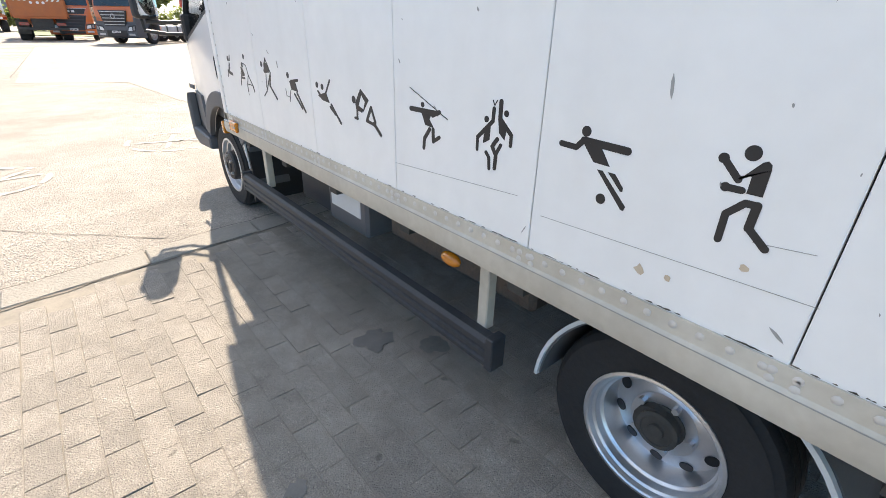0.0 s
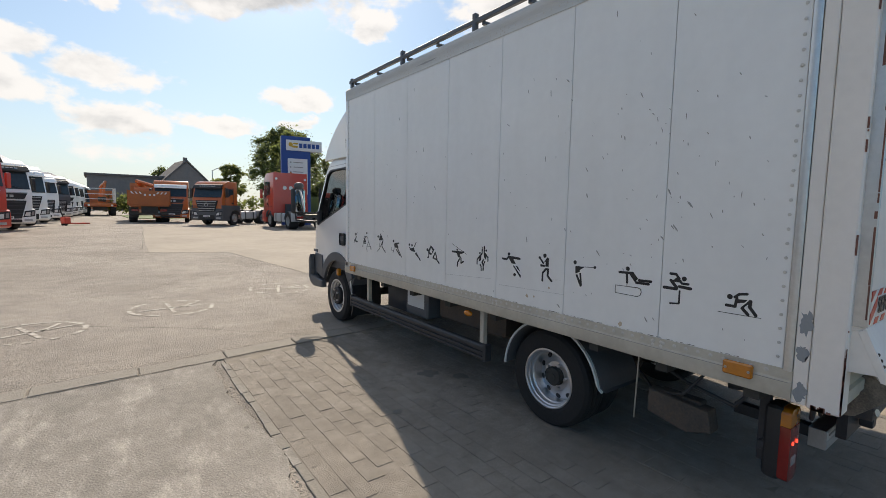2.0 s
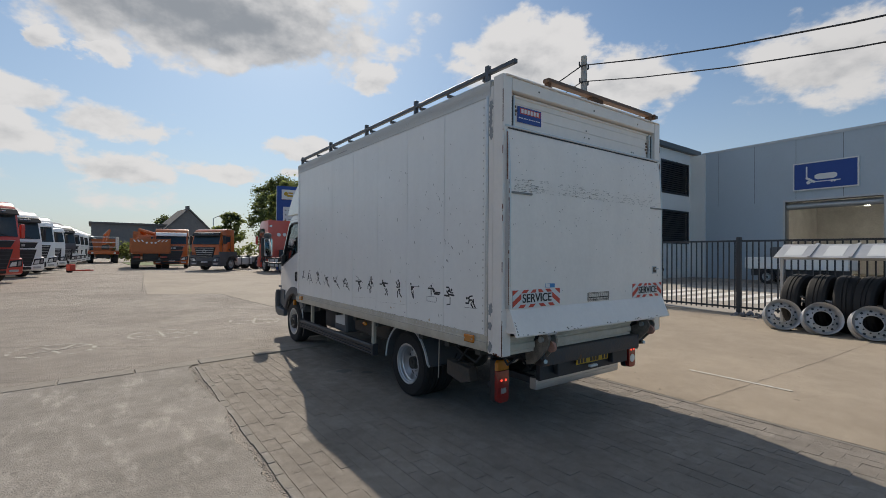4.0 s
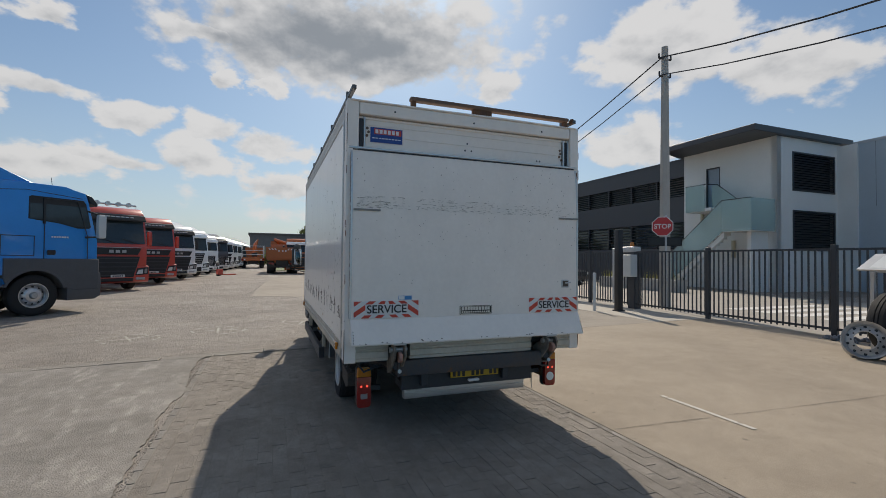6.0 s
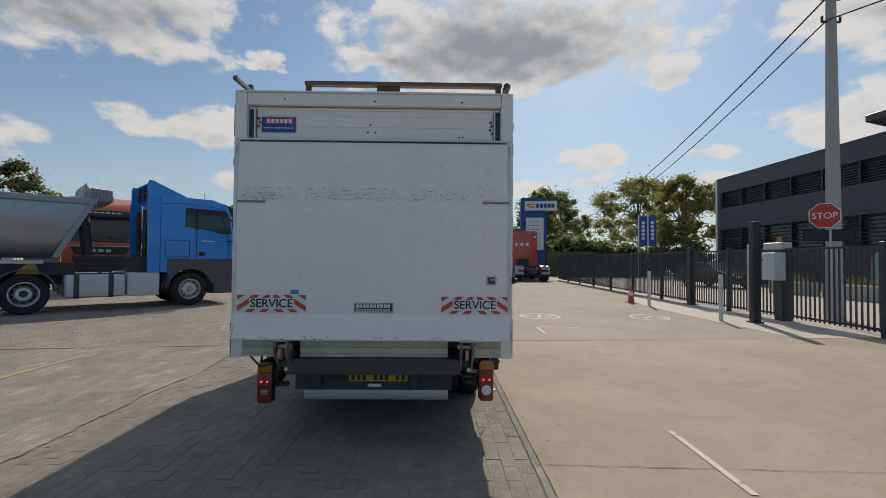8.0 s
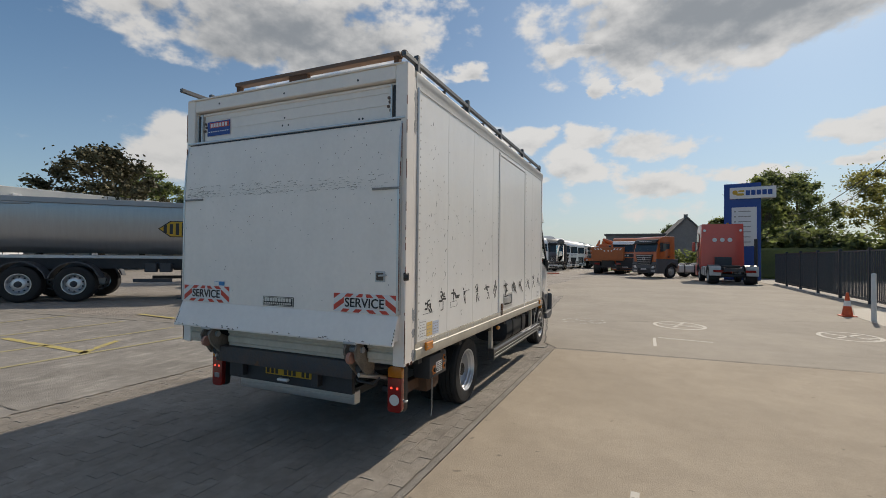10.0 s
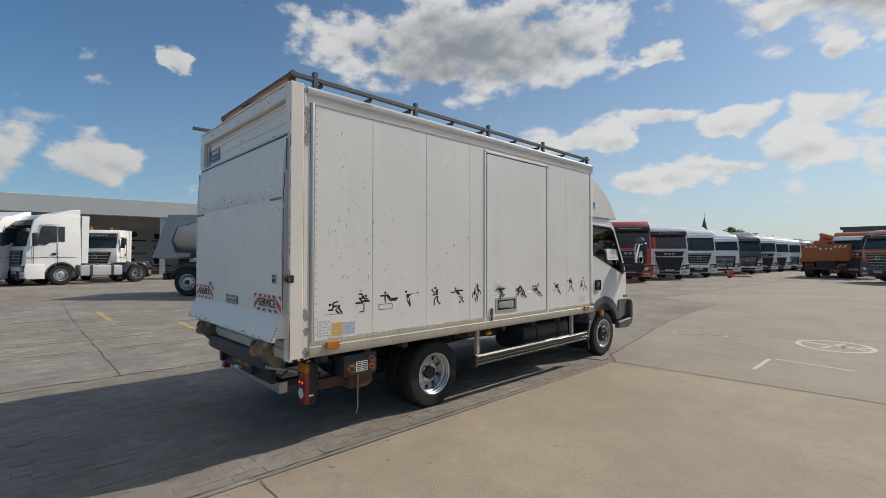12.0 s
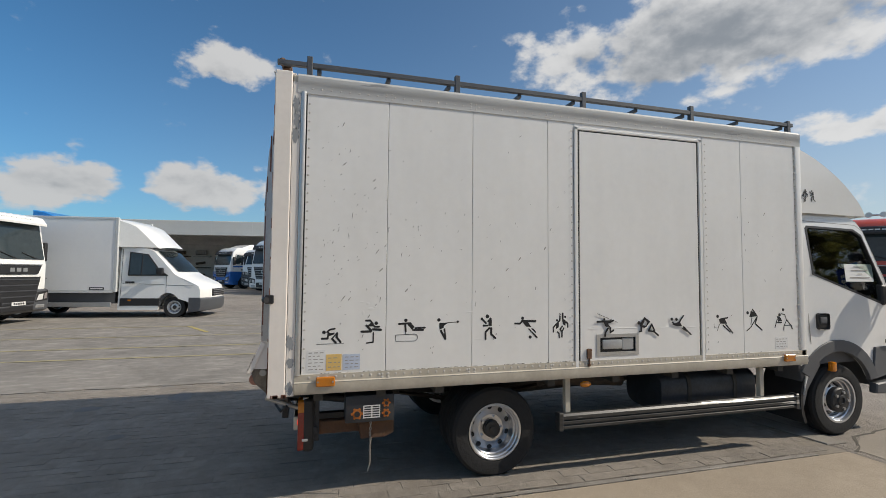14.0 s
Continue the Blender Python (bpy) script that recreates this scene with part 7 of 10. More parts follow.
part("deflector_seal", t, m_black, de, "black end cap of the deflector")
for s in (-1, 1):
    for y, fig in ((4.70, sign_basket), (4.80, sign_boxer)):
        bm = B()
        strokes(bm, fig, lambda u, v, d, s=s, y=y: (s * (0.897 - (y - 4.6) * 0.027 + 0.003 + d * 0.5), y + s * u * 0.0105, 2.245 + v * 0.0105))
        part("pictogram", bm, m_decal, truck, "tiny black vinyl sports sign")

# ---- parked lorries ----
def place(x, y, heading):
    """The pose of a vehicle whose nose points to heading, degrees right of +y."""
    return Matrix.Translation((x, y, 0)) @ Matrix.Rotation(-radians(heading), 4, "Z")


def lorry(label, at, colour, lower=None, h=3.45, roof="high", style=0, rear="tractor", axles=1, visor=None, beacon=False, name="lorry", stripe=None, rims=None, grille=None, wb=3.6, detail=True, aero=True, lights=False, cap=0.47, top=0.34, bumper=None, brow=0.55, wide=False):
    """A heavy cab-over lorry: front bumper at y 0, going back to -y. style 0: wide slats, 1: star bars, 2: plain mesh."""
    v = thing(name, label, "truck", at, group="parked lorries")
    low = lower or colour
    W = 1.24
    fl = 1.02
    zs, zt = 2.02 if style != 1 else 1.95, h - brow
    yb = (-2.24 if wide else -2.28) if roof == "high" else -1.75
    # cab shell with wheel arch
    arch = arc(-1.42, 0.52, 0.62, 158, 16, 12)
    prof = [(yb, fl), (-2.05, fl)] + [(p[0], max(p[1], 0.6)) for p in arch] + [(-0.60, 0.62), (-0.06, 0.62), (-0.02, 1.2), (-0.02, 1.9), (-0.06, zs), (-0.26, zt), (-0.34, zt + 0.25)]
    if roof == "high":
        prof += [(-0.62, h - 0.06), (-0.80, h), (yb, h)]
    else:
        prof += [(-0.55, zt + cap - 0.05), (-0.8, zt + cap), (yb, zt + cap)]
        h = zt + cap
    t = extr(B(), prof, "x", -W + 0.02, W - 0.02, 0.045, 2)
    for q in t.verts:
        if q.co.z > 2.2:
            q.co.x *= 1 - 0.045 * min(1, (q.co.z - 2.2) / 1.2)
        if q.co.y > -0.45:
            q.co.x *= 1 - 0.06 * ((q.co.y + 0.45) / 0.45) ** 2
    cab = part("cab", t, colour, v, "painted cab shell")
    if lower:
        t = extr(B(), [(-2.05, fl - 0.02), (-2.05, 1.42), (-0.02, 1.42), (-0.02, 0.6), (-0.6, 0.6)] + [(p[0], max(p[1], 0.6)) for p in arc(-1.42, 0.52, 0.60, 16, 158, 12)], "x", -W - 0.006, W + 0.006, 0.02)
        part("lower_cab", t, lower, v, "dark lower cab cladding")
    # front: windscreen, visor, grille, bumper, lamps
    def yf(z):
        return -0.02 if z < 1.9 else -0.06 - 0.20 * (z - zs) / max(0.1, zt - zs) if z > zs else -0.04
    t = extr(B(), [(yf(zs) + 0.008, zs + 0.02), (-0.252, zt - 0.02), (-0.30, zt - 0.02), (-0.2, zs + 0.02)], "x", -1.08, 1.08, 0.01)
    part("windscreen", t, m_glassdark, v, "dark reflective windscreen")
    t = B()
    for k in range(2):
        x = -0.75 + k * 0.8
        cyl(t, (x, yf(zs) + 0.03, zs + 0.03), (x + 0.55, yf(zs) - 0.02, zs + 0.22), 0.014, seg=6)
    part("wiper", t, m_black, v)
    t = extr(B(), [(-0.20, zt + 0.02), (-0.02, zt - 0.06), (-0.01, zt + 0.0), (-0.16, zt + 0.20), (-0.30, zt + 0.24)], "x", -1.10, 1.10, 0.012)
    part("sun_visor", t, visor or m_black, v, "sun visor above the windscreen")
    t = B()
    for k in range(7):
        x = -0.62 + k * 0.18
        box(t, x, -0.105, zt + 0.075, x + 0.13, -0.075, zt + 0.13, 0, Matrix.Identity(4))
    stuff(single("roof_name_bar", t, m_paper, v))
    gb, gt = ((0.60, 1.48), (0.95, 1.76), (0.72, 1.58))[style]
    t = extr(B(), [(-0.86, gt), (0.86, gt), (0.62, gb), (-0.62, gb)] if style != 2 else [(-0.85, gt), (0.85, gt), (0.8, gb), (-0.8, gb)], "y", -0.03, 0.062, 0.02)
    gr = part("grille", t, grille or m_black, v, "black front grille")
    n = 5 if style != 2 else 8
    for k in range(n):
        z = gb + 0.08 + k * (gt - gb - 0.1) / (n - 1) * 0.92
        wv = 0.58 + 0.20 * (z - gb) / (gt - gb)
        part("grille_slat", box(B(), -wv, 0.05, z - 0.02, wv, 0.074, z + 0.02, 0.006), m_chassis if style == 0 else m_rimdirty, gr)
    if style == 0:
        t = extr(B(), [(-0.78, gt + 0.08), (0.78, gt + 0.08), (0.92, gt + 0.36), (-0.92, gt + 0.36)], "y", -0.04, 0.03, 0.015)
        part("badge_panel", t, m_black if detail or colour is not p_white else colour, v)
        t = B()
        for x in (-0.24, 0.0, 0.24):
            box(t, x - 0.08, 0.028, gt + 0.16, x + 0.08, 0.038, gt + 0.28)
        part("badge_bars", t, m_rimdirty, v, "plain silver badge bars")
        part("chrome_strip", box(B(), -0.95, -0.02, gt + 0.375, 0.95, 0.02, gt + 0.40, 0.004), m_rimdirty, v)
    else:
        t = B()
        lathe(t, [(0.13, 0), (0.13, 0.02), (0.10, 0.02), (0.10, 0.0)], 20, Matrix.Translation((0, 0.075, (gb + gt) / 2 + 0.1)) @ Matrix.Rotation(math.pi / 2, 4, "Z"))
        part("round_badge", t, m_rim, v, "plain round silver badge")
    t = extr(B(), [(-0.75, 0.34), (-0.10, 0.34), (0.03, 0.42), (0.05, 0.80), (0.015, 1.05), (-0.10, 1.10), (-0.75, 1.05)], "x", -W, W, 0.03, 2)
    part("front_bumper", t, bumper or low, v, "front bumper")
    t = box(B(), -0.62, 0.0, 0.42, 0.62, 0.060, 0.56 if style != 1 else 0.74, 0.02)
    part("bumper_intake", t, m_black, v, "dark lower intake")
    part("number_plate", box(B(), -0.26, 0.07, 0.60, 0.26, 0.084, 0.71), m_paper, v, "white number plate with plain bar")
    t = B()
    for k in range(6):
        box(t, -0.2 + k * 0.07, 0.083, 0.625, -0.155 + k * 0.07, 0.087, 0.685)
    stuff(single("plate_bar", t, m_decal, v))
    for s in (-1, 1):
        t = extr(B(), [(s * 0.66, 0.66), (s * 1.20, 0.70), (s * 1.22, 1.03), (s * 0.76, 0.97)], "y", -0.02, 0.053, 0.015)
        hl_ = part("headlamp", t, m_black, v, "headlamp in a black surround")
        t = extr(B(), [(s * 0.72, 0.71), (s * 0.98, 0.73), (s * 1.0, 0.93), (s * 0.80, 0.90)], "y", 0.04, 0.062, 0.012)
        part("lens", t, m_clear, hl_, "clear lens")
        t = extr(B(), [(s * 1.03, 0.745), (s * 1.15, 0.755), (s * 1.17, 0.97), (s * 1.05, 0.94)], "y", 0.04, 0.060, 0.012)
        part("lens", t, m_dimlens, hl_, "dull outer lens")
        part("fog_lamp", box(B(), min(s * 0.72, s * 1.08), 0.0, 0.47, max(s * 0.72, s * 1.08), 0.056, 0.58, 0.02), m_rimdirty, v)
        # side windows, door lines, handle, steps
        X = W * 0.985
        if wide:
            glass = [(-1.56, 2.42), (-1.55, 2.93), (-1.50, 2.96), (-0.42, 2.95), (-0.36, 2.86), (-0.24, 2.30), (-0.28, 2.26), (-0.54, 2.25), (-0.95, 2.35)]
            t = B()
            extr(t, glass, "x", s * (X - 0.06), s * (X + 0.004), 0.004)
            for q in t.verts:
                q.co.x *= 1 - 0.040 * max(0, q.co.z - 2.2)
            cx, cz = -0.92, 2.62
            seal = part("window_seal", extr(B(), [(cx + (y - cx) * 1.035, cz + (z - cz) * 1.07) for y, z in glass], "x", s * 1.10, s * 1.196, 0.004), m_black, v)
            hl = B()
            for a, b in (((-2.10, 1.50), (-2.10, 1.98)), ((-2.10, 1.98), (-1.46, 1.98)), ((-1.46, 1.98), (-1.46, 1.50)), ((-1.46, 1.50), (-2.10, 1.50)), ((-2.2, 3.05), (-1.62, 3.12)), ((-1.62, 3.12), (-0.42, 3.02))):
                tube(hl, [(s * 1.215 * (1 - 0.0375 * max(0, p[1] - 2.2)), p[0], p[1]) for p in (a, b)], 0.008, 6)
            stuff(single("panel_seam", hl, m_chassis, v))
            nb = B()
            for k in range(7):
                box(nb, min(s * 1.21, s * 1.226), -0.78 - k * 0.055, 1.96, max(s * 1.21, s * 1.226), -0.745 - k * 0.055, 2.0)
            stuff(single("model_bar", nb, m_paper, v))
        else:
            t = extr(B(), [(-0.42, 2.08), (-0.62, zt - 0.06), (-1.22, zt - 0.06), (-1.22, 2.20), (-0.95, 2.16), (-0.75, 2.02)], "x", s * (X - 0.03), s * (X + 0.006), 0.01)
        part("side_window", t, m_glassdark, v, "dark cab side window")
        if wide:
            part("window_pillar", box(B(), min(s * 1.16, s * 1.232), -1.29, 2.30, max(s * 1.16, s * 1.232), -1.245, 2.95), m_black, v)
        if yb < -2 and detail and not wide:
            t = extr(B(), [(-1.30, 2.22), (-1.30, zt - 0.06), (-1.55, zt - 0.06), (-1.55, 2.22)], "x", s * (X - 0.03), s * (X + 0.006), 0.01)
            part("rear_side_window", t, m_glassdark, v)
        t = B()
        for y0, z0, y1, z1 in ((-0.30, 1.1, -0.30, 2.0), (-1.26, 1.15, -1.26, zt), (-0.55, zt + 0.02, -1.26, zt + 0.02), (-0.30, 2.0, -0.55, zt + 0.02), (-0.02, 1.42, -2.05, 1.42)):
            d = Vector((y1 - y0, z1 - z0)).normalized() * 0.006
            extr(t, [(y0 - d.y, z0 + d.x), (y0 + d.y, z0 - d.x), (y1 + d.y, z1 - d.x), (y1 - d.y, z1 + d.x)], "x", s * (W - 0.03), s * (W - 0.012))
        stuff(single("door_line", t, m_chassis, v))
        part("door_handle", box(B(), min(s * W * 0.98, s * (W + 0.01)), -1.20, 1.52, max(s * W * 0.98, s * (W + 0.01)), -1.02, 1.64, 0.015), m_black, v)
        t = B()
        for z in (0.45, 0.75):
            box(t, min(s * (W - 0.2), s * (W - 0.01)), -0.72, z, max(s * (W - 0.2), s * (W - 0.01)), -0.28, z + 0.05, 0.01)
        part("step", t, m_chassis, v)
        # mirrors
        my = 0.24 if wide else 0.0
        mi = part("mirror", box(B(), min(s * 1.30, s * 1.46), -0.40 + my, 1.98, max(s * 1.30, s * 1.46), -0.20 + my, 2.62, 0.05, seg=2), m_lightgrey if wide else (m_black if colour != p_red else p_red), v, "tall side mirror")
        t = B()
        tube(t, [(s * 1.18, -0.34, 2.72 if wide else 2.62), (s * 1.38, -0.30 + my, 2.60)], 0.025, 6)
        tube(t, [(s * 1.18, -0.34, 2.0), (s * 1.38, -0.30 + my, 2.02)], 0.025, 6)
        part("mirror_arm", t, m_black, mi)
        # wheel arch edge
        t = extr(B(), arc(-1.42, 0.52, 0.66, 160, 14, 12) + arc(-1.42, 0.52, 0.60, 14, 160, 12), "x", s * (W - 0.10), s * (W + 0.012), 0.01)
        part("wheel_arch", t, low if low != colour else m_bumpgrey, v, "wheel arch")
        add_wheel(v, s * 1.02, -1.42, 0.51, s, W=0.32, rr=0.30, dish=0.0, holes=10 if detail else 0, nuts=10 if detail else 0, hub=0.05, rim=rims or m_rimdirty, hubmat=m_rimdirty, nutr=0.55, holer=0.026, tread=False)
    if aero and roof == "high":
        t = extr(B(), [(-1.05, h - 0.02), (yb, h - 0.02), (yb, h + top), (-1.9 if top < 0.4 else -2.2, h + top - 0.04)], "x", -1.05, 1.05, 0.04)
        part("roof_spoiler", t, colour, v, "roof air deflector")
    if aero:
        for s in (-1, 1):
            t = extr(B(), [(yb, 1.1), (yb - 0.30, 1.1), (yb - 0.34, h), (yb, h)], "x", s * (W - 0.06), s * (W - 0.02), 0.01)
            part("side_fairing", t, colour, v, "side air deflector behind the cab")
    if beacon:
        for x in (-0.55, 0.55):
            part("beacon", cyl(B(), (x, -0.85, h - 0.02), (x, -0.85, h + 0.17), 0.07), m_amber, v, "amber roof beacon")
    if lights:
        t = B()
        tube(t, [(-0.9, -0.55, h + 0.02), (-0.9, -0.55, h + 0.12), (0.9, -0.55, h + 0.12), (0.9, -0.55, h + 0.02)], 0.025, 6)
        lb = part("light_bar", t, m_rim, v, "roof light bar")
        for x in (-0.6, -0.2, 0.2, 0.6):
            part("spot_lamp", cyl(B(), (x, -0.50, h + 0.13), (x, -0.60, h + 0.13), 0.10), m_clear, lb)
    if stripe:
        for s in (-1, 1):
            part("side_stripe", box(B(), min(s * (W - 0.03), s * (W - 0.008)), yb + 0.03, 1.78, max(s * (W - 0.03), s * (W - 0.008)), -0.3, 1.90), stripe, v, "coloured side stripe")
    # chassis
    yend = -1.42 - wb - (axles - 1) * 1.35 - 0.85
    for s in (-1, 1):
        part("chassis_rail", box(B(), min(s * 0.36, s * 0.46), yend, 0.72, max(s * 0.36, s * 0.46), -0.5, 0.98, 0.01), m_chassis, v, "steel chassis rail")
        for a in range(axles):
            ya = -1.42 - wb - a * 1.35
            add_wheel(v, s * 0.93, ya, 0.51, s, W=0.56, rr=0.30, dish=-0.16, holes=10 if detail else 0, nuts=10 if detail else 0, hub=0.06, rim=rims or m_rimdirty, hubmat=m_chassis, nutr=0.55, holer=0.026, tread=False)
            if rear in ("tractor", "chassis"):
                t = extr(B(), arc(ya, 0.51, 0.62, 172, 8, 10) + arc(ya, 0.51, 0.59, 8, 172, 10), "x", s * 0.62, s * 1.22)
                part("mudguard", t, m_bumpgrey, v, "dark rear mudguard")
        if rear != "none":
            t = box(B(), min(s * 0.55, s * 1.18), -1.42 - wb + 0.75, 0.42, max(s * 0.55, s * 1.18), -2.25, 1.0, 0.10, seg=3)
            tk = part("fuel_tank", t, m_tank, v, "pale rounded fuel tank")
            for f in (0.25, 0.75):
                y = (-1.42 - wb + 0.75) * f + (-2.25) * (1 - f)
                part("tank_strap", box(B(), min(s * 0.54, s * 1.19), y - 0.03, 0.41, max(s * 0.54, s * 1.19), y + 0.03, 1.01, 0.10, seg=3), m_chassis, tk)
        part("rear_lamp", box(B(), min(s * 0.55, s * 1.05), yend - 0.05, 0.70, max(s * 0.55, s * 1.05), yend, 0.84, 0.01), m_red, v, "red rear lamp")
    t = B()
    for y in (yend + 0.05, -1.42 - wb + 0.7, -2.3):
        box(t, -0.40, y - 0.06, 0.76, 0.40, y + 0.06, 0.94)
    cyl(t, (-0.9, -1.42 - wb, 0.51), (0.9, -1.42 - wb, 0.51), 0.10, seg=10)
    part("cross_members", t, m_chassis, v)
    if rear == "tractor":
        t = extr(B(), [(0.5 * math.cos(a), -1.42 - wb + 0.15 + 0.5 * math.sin(a)) for a in [k * math.pi / 10 for k in range(20)]], "z", 0.98, 1.10, 0.02)
        part("fifth_wheel", t, m_grime, v, "greasy fifth wheel plate")
        t = box(B(), -0.45, yb - 0.45, 0.95, 0.45, yb - 0.1, 1.6, 0.02)
        part("rear_catwalk_box", t, m_chassis, v)
    return v


# the row facing the yard, echelon parked
HEAD = 143.0
ROW = (
    # x, y, colour, lower, h, style, label
    (-7.68, 19.40, p_red, None, 3.62, 0, "red lorry tractor with roof light bar parked in a row"),
    (-7.45, 24.57, p_red, None, 3.60, 0, "red lorry tractor with black sun visor parked in a row"),
    (-7.15, 29.65, p_white, None, 3.50, 0, "white lorry tractor with black grille parked in a row"),
    (-6.97, 34.72, p_white, None, 3.50, 1, "white lorry tractor with barred grille parked in a row"),
    (-6.78, 40.08, p_white, None, 3.35, 2, "white lorry tractor with silver grille parked in a row"),
    (-6.41, 45.44, paint("slate_truck_paint", (0.10, 0.105, 0.115)), p_white, 3.45, 2, "slate grey lorry tractor with large dark grille in a row"),
    (-6.27, 50.80, p_white, None, 3.45, 0, "white lorry tractor far down the row"),
    (-6.13, 56.06, p_white, None, 3.45, 0, "white lorry tractor far down the row"),
    (-5.94, 61.42, p_white, None, 3.45, 2, "white lorry tractor far down the row"),
    (-5.70, 66.68, p_teal, None, 3.45, 1, "dark teal lorry at the end of the row"),
    (-5.47, 72.32, p_teal, None, 3.40, 0, "dark teal lorry at the end of the row"),
    (-16.60, 13.40, p_white, None, 3.80, 0, "white lorry tractor with roof lamps behind the tipper trailer"),
    (-12.30, 14.00, paint("orange_red_paint", (0.48, 0.085, 0.03)), None, 3.60, 0, "orange-red lorry tractor behind the blue one"),
)
for i, (x, y, c, lo, hh, st, lab) in enumerate(ROW):
    lorry(lab, place(x, y, HEAD), c, lo, hh, "high", st, rear="tractor", detail=i < 7, visor=m_black if c is not p_white or i in (2, 11) else p_white, lights=i in (0, 11), aero=i > 1)

# blue tractor with the silver tipper trailer
ux, uy = math.sin(radians(46)), math.cos(radians(46))
BX, BY = -7.08 + ux * 1.42 - uy * 1.16, 10.58 + uy * 1.42 + ux * 1.16
blue = lorry("bright blue lorry tractor coupled to a silver tipper trailer", place(BX, BY, 46), p_blue, m_bumpgrey, 3.30, "high", 0, rear="none", wb=3.75, visor=m_black, rims=m_rim, brow=0.38, aero=False, wide=True)
# roof deflector: two side sheets and a sloping top, open behind; fairings flush with the cab
for s in (-1, 1):
    t = extr(B(), [(-1.42, 3.27), (-1.30, 3.20), (-2.22, 3.14), (-2.56, 3.14), (-2.56, 3.66), (-2.52, 3.74), (-2.42, 3.72)], "x", s * 1.07, s * 1.12, 0.012)
    part("deflector_side", t, p_blue, blue, "blue roof deflector side")
    t = extr(B(), [(-2.245, 1.02), (-2.245, 3.14), (-2.58, 3.20), (-2.56, 1.02)], "x", s * 1.155, s * 1.205, 0.012)
    part("side_fairing", t, p_blue, blue, "blue side fairing behind the cab")
part("deflector_top", extr(B(), [(-1.40, 3.26), (-2.46, 3.70), (-2.46, 3.67), (-1.45, 3.22)], "x", -1.07, 1.07), p_blue, blue, "sloping deflector top")
t = B()
for x in (-0.7, 0.0, 0.7):
    box(t, x - 0.02, -2.44, 3.2, x + 0.02, -2.38, 3.64)
box(t, -1.05, -2.42, 3.42, 1.05, -2.38, 3.46)
part("deflector_frame", t, m_chassis, blue)
part("rear_box", box(B(), -0.9, -2.75, 0.98, 0.9, -2.3, 1.5, 0.04), m_chassis, blue, "black box behind the cab")
for x in (-0.55, 0.35):
    part("air_pipe", cyl(B(), (x, -2.45, 1.4), (x, -2.45, 2.9), 0.08, seg=12), m_chassis, blue)
for x in (0.75, 0.85, 0.95):
    part("air_hose", tube(B(), [(x, -2.35, 2.2), (x, -2.6, 1.7), (x - 0.3, -3.0, 1.25), (x - 0.4, -3.4, 1.5)], 0.018, 6), m_chassis, blue)
for x in (-0.9, -0.7, 0.72):
    part("aerial", cyl(B(), (x, -0.9, 3.28), (x, -0.93, 3.55), 0.007, seg=6), m_black, blue)
for s in (-1, 1):
    part("side_tank", box(B(), min(s * 0.62, s * 1.2), -4.40, 0.36, max(s * 0.62, s * 1.2), -3.06, 0.98, 0.09, seg=3), m_tank, blue, "pale rounded fuel tank")
    part("side_locker", box(B(), min(s * 0.62, s * 1.21), -3.02, 0.36, max(s * 0.62, s * 1.21), -2.24, 1.02, 0.02), m_lightgrey, blue, "pale square side locker")
    for y in (-4.15, -3.40):
        part("tank_strap", box(B(), min(s * 0.61, s * 1.21), y - 0.03, 0.35, max(s * 0.61, s * 1.21), y + 0.03, 0.99, 0.09, seg=3), m_chassis, blue)
    t = extr(B(), arc(-5.17, 0.51, 0.64, 172, 5, 12) + arc(-5.17, 0.51, 0.60, 5, 172, 12), "x", s * 0.6, s * 1.24)
    part("mudguard", t, m_bumpgrey, blue, "grey rear mudguard")


